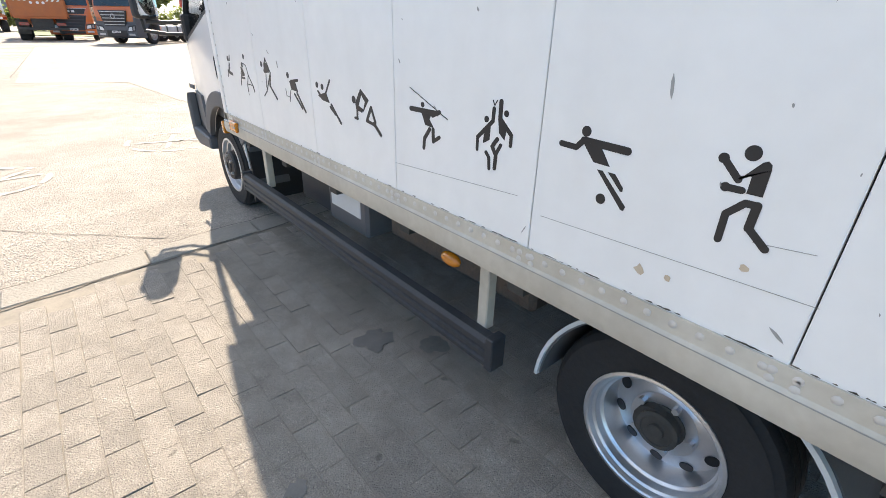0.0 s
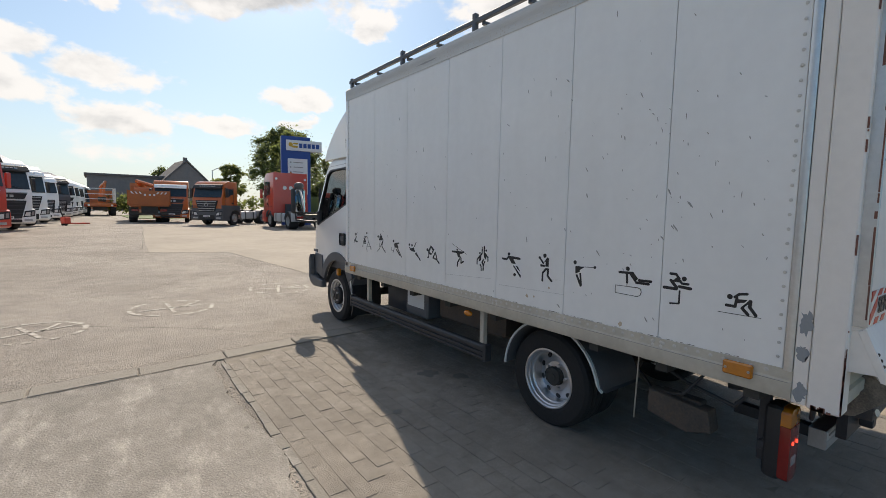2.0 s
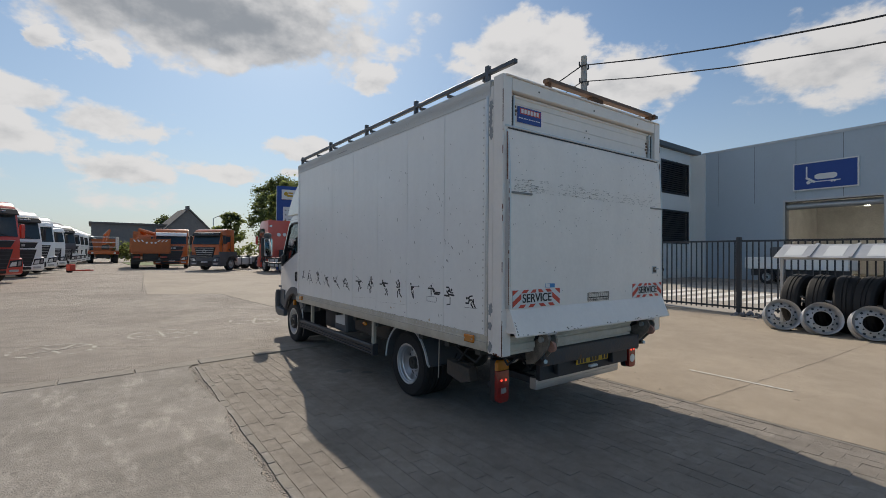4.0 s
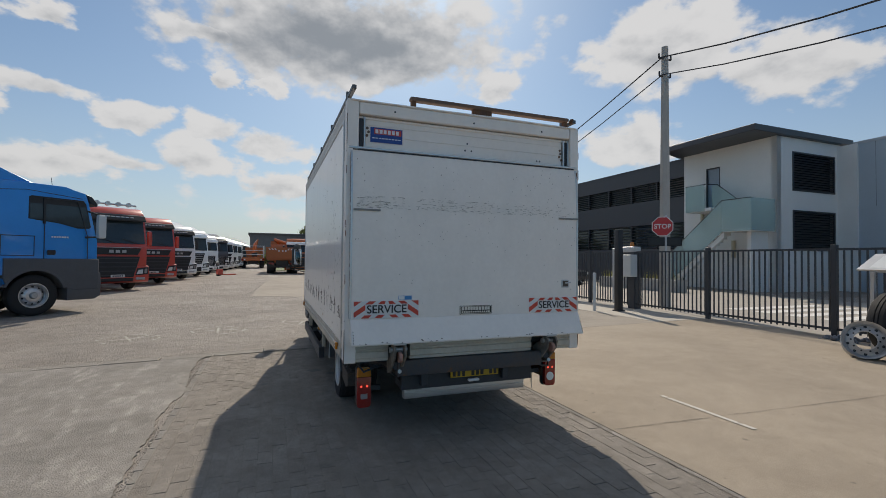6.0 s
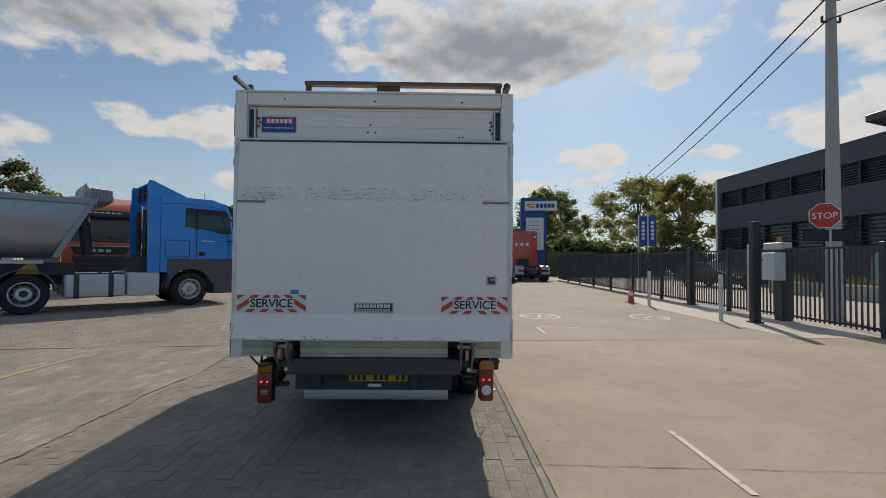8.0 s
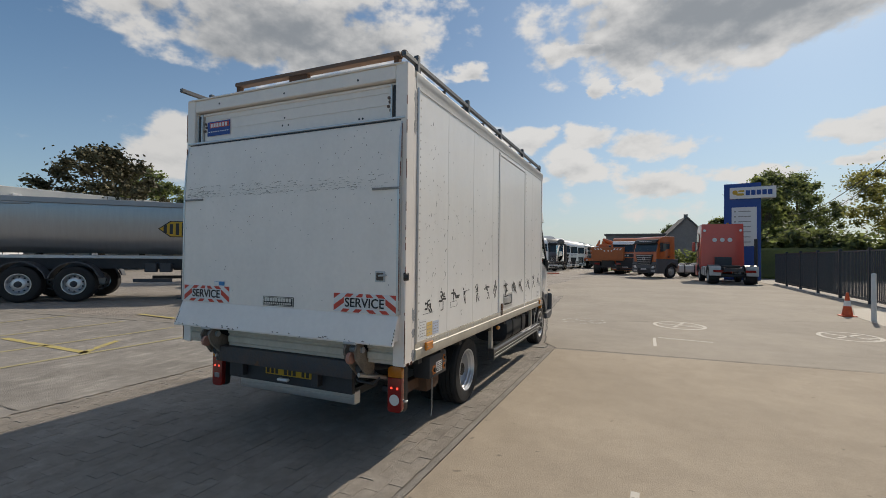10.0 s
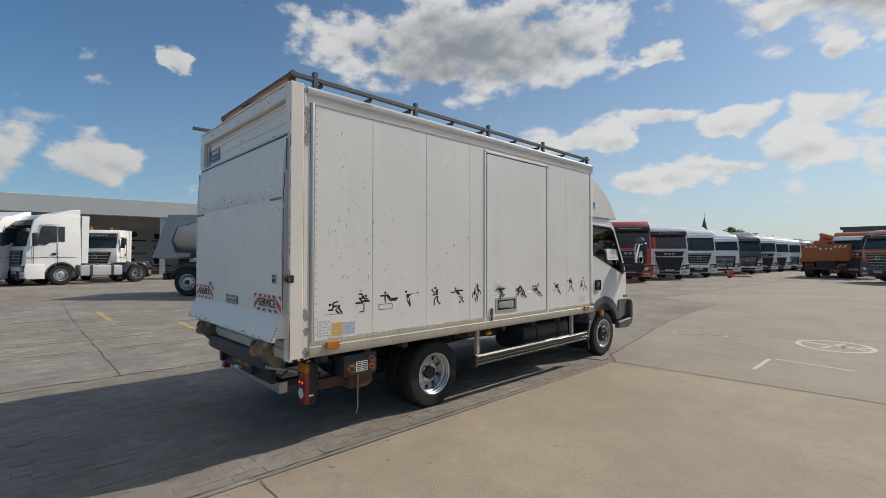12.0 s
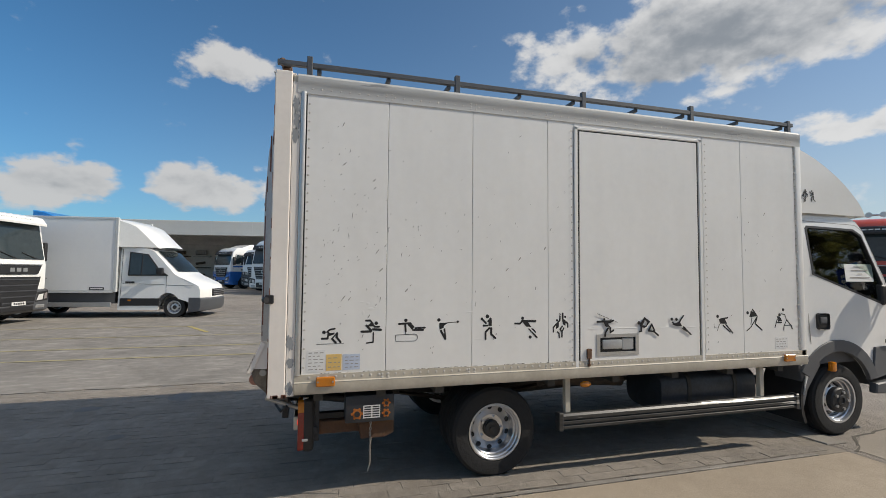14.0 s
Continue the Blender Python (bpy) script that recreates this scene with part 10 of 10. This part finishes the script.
part("rolled_door", cyl(B(), (-0.35, 4.6, 4.2), (-0.35, 8.7, 4.2), 0.18), m_galv, hall)
for k in range(8):
    part("ceiling_lamp", box(B(), -4.0 - (k % 4) * 3.6, 4.2 + (k // 4) * 3.0, 5.2, -2.8 - (k % 4) * 3.6, 4.45 + (k // 4) * 3.0, 5.26), M("lamp_glow", (0.9, 0.9, 0.85), 0.5, glow=(1, 0.95, 0.85, 16.0)), hall, "lit ceiling lamp in the hall")
sg = part("hall_sign", box(B(), 0.0, 5.05, 5.05, 0.08, 7.75, 6.45, 0.01), m_signblue, hall, "blue sign with a white pallet-truck symbol")
part("sign_rim", holed(B(), [(5.0, 5.0), (7.8, 5.0), (7.8, 6.5), (5.0, 6.5)], [[(5.06, 5.06), (7.74, 5.06), (7.74, 6.44), (5.06, 6.44)]], "x", 0.01, 0.10), m_signwhite, sg)
t = B()
strokes(t, ((5.62, 6.25, 5.62, 5.65, 0.07), (5.62, 5.65, 5.95, 5.42, 0.12), (5.62, 5.42, 7.05, 5.42, 0.05), (5.70, 5.40, 0.09), (6.70, 5.38, 0.05), (6.82, 5.38, 0.05), (6.1, 5.68, 6.8, 5.68, 0.3)), lambda u, v_, d: (0.082 + 3 * d, u, v_))
part("symbol", t, m_signwhite, sg)
v = thing("pickup_bed", "white flatbed trailer standing before the open bay", "trailer", Matrix.Translation((24.8, 5.6, 0)))
part("bed", box(B(), -0.9, -2.2, 0.75, 0.9, 2.0, 1.35, 0.03), p_white, v)
part("load", box(B(), -0.6, -1.4, 1.35, 0.6, 1.0, 1.9, 0.15, seg=2), m_greyplastic, v)
for s in (-1, 1):
    for y in (-1.2, 1.0):
        add_wheel(v, s * 0.8, y, 0.36, s, W=0.22, rr=0.2, dish=-0.02, holes=0, nuts=0, rim=m_rimdirty, tread=False)
part("underframe", box(B(), -0.6, -2.0, 0.4, 0.6, 1.8, 0.75), m_chassis, v)

# ---- totem, flags, hedge, trees, far buildings ----
v = thing("totem_sign", "tall blue company totem with white panels", "sign", Matrix.Translation((7.75, 35.6, 0)) @ Matrix.Rotation(radians(-8), 4, "Z"))
part("totem_body", box(B(), -0.05, -0.15, 0, 2.15, 0.25, 6.85, 0.03), m_signblue, v)
pn = part("name_panel", box(B(), 0.30, -0.30, 5.75, 3.0, 0.30, 6.55, 0.02), m_signwhite, v, "white name panel with plain blue bars")
t = B()
for k in range(5):
    box(t, 1.25 + k * 0.32, -0.315, 5.98, 1.50 + k * 0.32, -0.298, 6.32)
part("name_bars", t, m_signblue, pn)
t = B()
strokes(t, ((0.62, 6.2, 0.16), (0.75, 6.05, 1.1, 6.05, 0.16), (0.85, 6.28, 1.12, 6.28, 0.12)), lambda u, w_, d: (u, -0.30 - 8 * d, w_))
part("logo_shape", t, m_yellow, pn)
pn = part("list_panel", box(B(), 0.42, -0.22, 2.4, 1.9, 0.0, 5.15, 0.02), m_signwhite, v, "white list panel with grey bars")
for k in range(7):
    y = 4.85 - k * 0.36
    part("list_dot", cyl(B(), (0.62, -0.225, y), (0.62, -0.235, y), 0.06, seg=10), m_scuff, pn)
    part("list_bar", box(B(), 0.82, -0.235, y - 0.03, 1.55, -0.222, y + 0.03), m_scuff, pn)
for k, (x, y) in enumerate(((19.3, 38.6), (20.08, 38.42))):
    v = thing("flag_sign", "blue vertical banner on two white poles", "banner", Matrix.Translation((x, y, 0)) @ Matrix.Rotation(radians(-24), 4, "Z"), group="banners")
    part("pole", cyl(B(), (0, 0, 0), (0, 0, 5.8), 0.06), m_signwhite, v)
    part("banner", box(B(), 0.05, -0.02, 2.9, 0.72, 0.02, 5.65, 0.005), m_signblue, v)
    t = B()
    for j in range(5):
        box(t, 0.25, -0.03, 3.5 + j * 0.36, 0.52, -0.019, 3.76 + j * 0.36)
    part("banner_bars", t, m_signwhite, v)
v = thing("lamp_post", "black lamp post at the far end of the fence", "post", Matrix.Translation((8.6, 30.0, 0)))
part("shaft", cyl(B(), (0, 0, 0), (0, 0, 2.7), 0.09), m_black, v)


def leaf_cloud(bm_verts, bm_faces, rnd, c, r, n, size):
    for k in range(n):
        d = Vector((rnd.gauss(0, 1), rnd.gauss(0, 1), rnd.gauss(0, 1))).normalized()
        rad = 0.15 + abs(rnd.gauss(0, 0.62))
        p = Vector((c[0] + d.x * r[0] * rad, c[1] + d.y * r[1] * rad, c[2] + d.z * r[2] * rad))
        s = size * rnd.uniform(0.6, 1.3)
        u = Vector((rnd.gauss(0, 1), rnd.gauss(0, 1), rnd.gauss(0, 0.6))).normalized() * s
        w_ = u.cross(Vector((rnd.gauss(0, 1), rnd.gauss(0, 1), rnd.gauss(0, 1)))).normalized() * s * 0.7
        i = len(bm_verts)
        bm_verts += [tuple(p - u), tuple(p - w_ * 0.6), tuple(p + u), tuple(p + w_)]
        bm_faces.append((i, i + 1, i + 2, i + 3))


def tree(label, x, y, h, spread, material, seed, trunk=0.28, clumps=34, leaves=170, size=0.34, base=0.3, narrow=False):
    rnd = random.Random(seed)
    clumps, size, leaves = int(clumps * 3.0), size * 0.44, int(leaves * 1.15)
    v = thing("tree", label, "tree", Matrix.Translation((x, y, 0)), group="trees")
    t = B()
    cyl(t, (0, 0, 0), (0.1, 0.05, h * 0.38), trunk, trunk * 0.7, seg=9)
    cyl(t, (0.1, 0.05, h * 0.38), (0.0, 0.2, h * 0.8), trunk * 0.7, trunk * 0.25, seg=8)
    vs, fs = [], []
    for k in range(clumps):
        f = rnd.uniform(base, 1.0)
        wid = spread * (math.sin(min(1, (f - base) / (1 - base) * 0.9 + 0.12) * math.pi) ** 0.55) * (0.55 if narrow else 1.0)
        a = rnd.uniform(0, 2 * math.pi)
        rr_ = wid * math.sqrt(rnd.uniform(0.05, 1))
        c = (rr_ * math.cos(a), rr_ * math.sin(a), h * f * 0.92 + 0.2)
        r = spread * rnd.uniform(0.09, 0.23) * (0.75 if narrow else 1)
        leaf_cloud(vs, fs, rnd, c, (r, r, r * rnd.uniform(0.6, 0.85)), leaves, size)
        if k % 4 == 0:
            z0 = h * rnd.uniform(0.28, 0.55)
            cyl(t, (0.08, 0.05, z0), (c[0] * 0.85, c[1] * 0.85, max(c[2] - r * 0.3, z0 + 0.2)), trunk * 0.28, trunk * 0.08, seg=6)
    part("trunk", t, m_bark, v, "brown trunk with limbs")
    me = bpy.data.meshes.new("crown")
    me.from_pydata(vs, [], fs)
    me.materials.append(material)
    ob = new("crown", me)
    ob.parent = v
    ob["label"] = "uneven leafy crown"
    return v


tree("broad tree with thinning yellow-green crown", 27.5, 57, 13.2, 6.4, m_leafy, 1, clumps=40, leaves=150, base=0.35)
tree("dense dark green tree behind the totem", 15.5, 60, 12.0, 4.6, m_leafd, 2, clumps=34)
tree("dense dark green tree behind the totem", 19.5, 66, 12.5, 4.8, m_leafd, 3, clumps=32)
tree("yellow-green tree beside the office wing", 24.5, 40.5, 10.3, 3.6, m_leafy, 4, clumps=30)
tree("bushy green tree beside the totem", 12.2, 48, 9.4, 2.2, m_leaf, 5, clumps=26)
tree("bushy green tree beside the totem", 13.6, 52, 8.4, 2.2, m_leaf, 6, clumps=24)
tree("tall green tree near the houses", 13.5, 82, 8.6, 2.6, m_leaf, 8, clumps=24, size=0.4)
tree("brown-green tree behind the tipper trailer", -40, 21, 11.0, 4.6, M("leaf_brown_green", (0.10, 0.085, 0.035), 0.7, col2=(0.06, 0.055, 0.025), scale=0.6, rand=0.35), 9, clumps=30, size=0.4)
tree("brown-green tree behind the tipper trailer", -44, 27, 10.5, 4.4, m_leafd, 10, clumps=28, size=0.4)
tree("drooping green tree behind the tipper trailer", -38, 31, 10.2, 2.8, m_leaf, 11, clumps=26, size=0.36)
tree("drooping green tree behind the tipper trailer", -36.5, 37, 10.2, 3.2, m_leafd, 12, clumps=26, size=0.36)
tree("slender dark poplar behind the lorry row", -30.5, 66, 9.9, 1.5, m_leafd, 13, clumps=22, narrow=True, size=0.5, base=0.15)
tree("slender dark poplar behind the lorry row", -33.5, 69, 9.0, 1.4, m_leafd, 14, clumps=22, narrow=True, size=0.5, base=0.15)
for k, (x, y, hh) in enumerate(((-33.5, 148, 10.2), (-28.0, 150, 8.6), (8.5, 138, 11.0))):
    tree("far round tree on the horizon", x, y, hh, 4.2, m_leafd, 30 + k, clumps=18, leaves=120, size=0.6)

# hedge and grass beyond the fence
rnd = random.Random(17)
vs, fs = [], []
for k in range(150):
    f = rnd.uniform(0, 1)
    x, y = 9.4 + 15.5 * f, 42.5 - 4.5 * f
    top = 3.6 + 0.6 * math.sin(f * 7)
    leaf_cloud(vs, fs, rnd, (x + rnd.uniform(-0.6, 0.6), y + rnd.uniform(-1, 1), rnd.uniform(0.6, top - 0.6)), (0.9, 0.8, 0.75), 110, 0.20)
me = bpy.data.meshes.new("hedge")
me.from_pydata(vs, [], fs)
me.materials.append(m_leafd)
tagged(new("hedge", me), "long shaggy dark green hedge beyond the fence", "hedge", kind="stuff")
t = B()
box(t, 8.8, 39.2, 0, 20.5, 40.4, 2.35, 0.15, Matrix.Identity(4))
tagged(part("clipped_hedge", t, m_leaf, None, "low clipped green hedge behind the fence"), category="hedge")
rnd = random.Random(23)
vs, fs = [], []
for k in range(120):
    f = rnd.uniform(0, 1)
    leaf_cloud(vs, fs, rnd, (-3 + 36 * f, 68 - 3 * f + rnd.uniform(-0.8, 0.8), rnd.uniform(0.5, 2.2)), (1.1, 0.9, 0.8), 70, 0.24)
me = bpy.data.meshes.new("far_hedge")
me.from_pydata(vs, [], fs)
me.materials.append(m_leaf)
tagged(new("far_hedge", me), "green hedge behind the grass strip", "hedge", kind="stuff")
sheet("lawn", [(-1.5, 52), (9, 47), (26, 44), (26, 62), (-2, 64)], 0.0, 0.05, m_grass, "strip of green grass behind the yard", "grass")


def car(label, x, y, heading, colour):
    v = thing("car", label, "car", place(x, y, heading), group="parked cars")
    prof = [(-4.3, 0.30), (-4.32, 0.75), (-4.1, 0.95), (-3.6, 1.42), (-2.1, 1.46), (-1.2, 0.98), (-0.15, 0.78), (0, 0.5), (-0.05, 0.28)]
    t = extr(B(), prof, "x", -0.88, 0.88, 0.09, 3)
    for q in t.verts:
        if q.co.z > 0.95:
            q.co.x *= 0.84
    part("car_body", t, colour, v)
    t = extr(B(), [(-3.85, 1.0), (-3.5, 1.38), (-2.15, 1.41), (-1.4, 1.0)], "x", -0.80, 0.80, 0.01)
    part("car_glazing", t, m_glassdark, v)
    for s in (-1, 1):
        part("headlamp", box(B(), min(s * 0.5, s * 0.82), -0.2, 0.58, max(s * 0.5, s * 0.82), 0.01, 0.74, 0.03), m_clear, v)
        for ya in (-0.85, -3.4):
            add_wheel(v, s * 0.80, ya, 0.32, s, W=0.2, rr=0.2, dish=-0.02, holes=0, nuts=0, rim=m_rimdirty, tread=False)
    return v


car("black parked car beside the office", 17.5, 21.0, 165, p_blackp)

# long dark barn and the gabled house at the far end
v = thing("barn", "long low dark brick barn", "building", Matrix.Translation((-6.1, 112, 0)) @ Matrix.Rotation(radians(1), 4, "Z"))
part("wall", box(B(), 0, 0, 0, 12.6, 14, 6.9), m_brickdark, v)
part("roof", extr(B(), [(-0.4, 6.8), (13.0, 6.8), (13.0, 7.2), (-0.4, 7.2)], "y", -0.4, 14.4), m_rooftile, v)
part("window", box(B(), 7.5, -0.06, 3.0, 9.0, 0.0, 4.2), m_paper, v, "pale window")
v = thing("house", "dark brick house with a steep gable and chimney", "house", Matrix.Translation((6.0, 110, 0)) @ Matrix.Rotation(radians(6), 4, "Z"))
part("wall", extr(B(), [(0, 0), (9.6, 0), (9.6, 5.6), (4.8, 10.4), (0, 5.6)], "y", 0, 10), m_brickdark, v)
for s in (0, 1):
    pts = [(-0.5, 5.15), (4.8, 10.5), (4.8, 10.85), (-0.7, 5.3)] if s == 0 else [(10.1, 5.15), (4.8, 10.5), (4.8, 10.85), (10.3, 5.3)]
    part("roof_slope", extr(B(), pts, "y", -0.3, 10.3), m_rooftile, v)
part("chimney", box(B(), 4.3, 0.2, 10.0, 5.0, 0.9, 11.3), m_brickdark, v)
v = thing("church_spire", "slender dark church spire on the horizon", "church", Matrix.Translation((-67.4, 238, 0)))
part("tower", box(B(), -1.5, -1.5, 0, 1.5, 1.5, 13), m_brickdark, v)
part("spire", cyl(B(), (0, 0, 13), (0, 0, 20.8), 1.7, 0.06, seg=8), m_rooftile, v)
part("spire_tip", cyl(B(), (0, 0, 20.5), (0, 0, 22.8), 0.10, 0.06, seg=5), m_black, v)
v = thing("street_lamp", "street lamp with a bent arm at the houses", "street lamp", Matrix.Translation((13.2, 96, 0)))
part("mast", cyl(B(), (0, 0, 0), (0, 0, 8.0), 0.12, 0.08), m_galv, v)
part("arm", tube(B(), [(0, 0, 7.9), (0.8, 0, 8.35), (2.0, 0, 8.4)], 0.07, 6), m_galv, v)
v = thing("flood_light", "tall floodlight mast behind the trailer", "lamp post", Matrix.Translation((-33.3, 30.3, 0)))
part("mast", cyl(B(), (0, 0, 0), (0, 0, 15.0), 0.16, 0.09), m_galv, v)
part("lamp_head", box(B(), -0.35, -0.2, 14.85, 0.35, 0.2, 15.15, 0.05), m_galv, v)

# long hangar with open canopy on the yard's far side
H0, H1 = Vector((-45.5, -42, 0)), Vector((-33.5, 42, 0))
LHG = (H1 - H0).length
v = thing("hangar", "long pale storage hangar with an open front", "building", Matrix.Translation(H0) @ Matrix.Rotation(math.atan2(-(H1.x - H0.x), H1.y - H0.y), 4, "Z"))
part("fascia", box(B(), -0.4, 0, 4.65, 0.0, LHG, 5.95, 0.02), m_hangar, v, "pale metal fascia")
for k in range(24):
    y = 2 + k * 3.5
    if y < LHG:
        part("fascia_joint", box(B(), -0.1, y, 4.70, 0.006, y + 0.02, 5.90), m_hangarin, v)
part("roof", box(B(), -16, 0, 5.70, -0.41, LHG, 5.88), m_hangar, v)
part("back_wall", box(B(), -12.2, 0, 0, -12, LHG, 5.69), m_hangarin, v)
part("end_wall", box(B(), -12, LHG - 0.3, 0, -0.41, LHG, 5.69), m_hangar, v)
part("end_wall", box(B(), -12, 0, 0, -0.41, 0.3, 5.69), m_hangar, v)
for k in range(8):
    y = 4 + k * 11.5
    if y < LHG:
        part("column", box(B(), -0.7, y - 0.2, 0, -0.3, y + 0.2, 4.64), m_galv, v, "steel column")
part("ceiling_beam", box(B(), -12, 0, 4.4, -11.5, LHG, 4.9), m_hangarin, v)
rnd = random.Random(3)
for k in range(34):
    y = 6 + k * 2.2
    for lv in range(3):
        if rnd.random() < 0.75:
            t = B()
            z = 1.0 + lv * 1.25
            cyl(t, (-11.2, y, z), (-11.2, y + rnd.uniform(0.5, 1.3), z + rnd.uniform(-0.1, 0.3)), rnd.uniform(0.12, 0.35), seg=8)
            box(t, -11.6, y - 0.2, z - 0.5, -10.9, y + 1.5, z - 0.4)
            part("shelved_part", t, rnd.choice((m_grime, m_dark, m_rustdark, m_rimdirty)), v)
v = thing("hangar_lamp", "pale floodlight box on the hangar fascia", "lamp", Matrix.Translation((-37.2, 14.0, 0)))
part("lamp_box", box(B(), -0.4, -0.25, 5.0, 0.1, 0.25, 5.45, 0.03), m_signwhite, v)
# small red pallet jack in front of the row
v = thing("pallet_jack", "small red hand pallet jack in the yard", "pallet jack", place(-5.3, 36.2, 60))
part("pump_body", box(B(), -0.25, -0.2, 0.1, 0.25, 0.15, 0.55, 0.05), p_red, v)
part("fork", box(B(), -0.25, 0.1, 0.08, -0.1, 1.2, 0.16, 0.01), p_red, v)
part("fork", box(B(), 0.1, 0.1, 0.08, 0.25, 1.2, 0.16, 0.01), p_red, v)
part("handle", tube(B(), [(0, -0.15, 0.5), (0, -0.35, 1.15), (0.12, -0.36, 1.2)], 0.03, 6), m_black, v)
for s in (-1, 1):
    part("wheel", cyl(B(), (s * 0.12, -0.1, 0.09), (s * 0.2, -0.1, 0.09), 0.09), m_rubber, v)

# ---- block paving under the truck ----
PW, PL, GAP = 0.1062, 0.2125, 0.0028
paving = tagged(part("paving", extr(B(), [(-2.44, -9), (1.24, -9), (1.24, chan_y(1.24)), (-2.44, chan_y(-2.44))], "z", -0.05, 0.0092), m_sand, None, "sunken bed of dark joints between the concrete pavers"), category="paving", kind="structure")
bm = box(B(), -PW / 2 + GAP / 2, -PL / 2 + GAP / 2, -0.01, PW / 2 - GAP / 2, PL / 2 - GAP / 2, 0.0, 0.0)
top = [e for e in bm.edges if all(v.co.z > -0.001 for v in e.verts)]
bmesh.ops.bevel(bm, geom=top, offset=0.0013, segments=1, affect="EDGES")
paver_mesh = mesh_of("paver", bm, m_paver, 30)
pv = [tuple(v.co) for v in paver_mesh.vertices]
pf = [tuple(p.vertices) for p in paver_mesh.polygons]
rnd = random.Random(5)
verts, faces = [], []
count = 0
x = -2.43 + PW / 2
col = 0
while x < 1.16:
    y = -8.9 + (PL / 2 if col % 2 else 0) + rnd.uniform(-0.01, 0.01)
    while y < chan_y(x) - PL * 0.55:
        z = 0.012 + rnd.uniform(-0.0018, 0.0018)
        m = Matrix.Translation((x, y, z)) @ Euler((rnd.gauss(0, 0.007), rnd.gauss(0, 0.012), rnd.gauss(0, 0.006))).to_matrix().to_4x4()
        if x < -1.42 and -1.1 < y and count < 290:
            share("paver", paver_mesh, paving, m)
            count += 1
        else:
            k = len(verts)
            verts += [tuple(m @ Vector(v)) for v in pv]
            faces += [tuple(i + k for i in f) for f in pf]
        y += PL
    x += PW
    col += 1
# narrow edge stones along the broken slab
y = -5.2
k = 0
while y < 3.85:
    ln = 0.20 + 0.012 * math.sin(k * 2.3)
    bm = box(B(), -2.488 + 0.006 * math.sin(k * 1.3), y, -0.03, -2.434, y + ln - 0.006, 0.012 + 0.002 * math.sin(k * 1.7), 0.003)
    part("edge_stone", bm, m_channel if k % 3 else m_slab_grey, paving)
    y += ln
    k += 1
me = bpy.data.meshes.new("pavers")
me.from_pydata(verts, [], faces)
me.materials.append(m_paver)
ob = new("pavers", me)
ob.parent = paving
tagged(ob, "weathered beige concrete block pavers", kind="stuff")
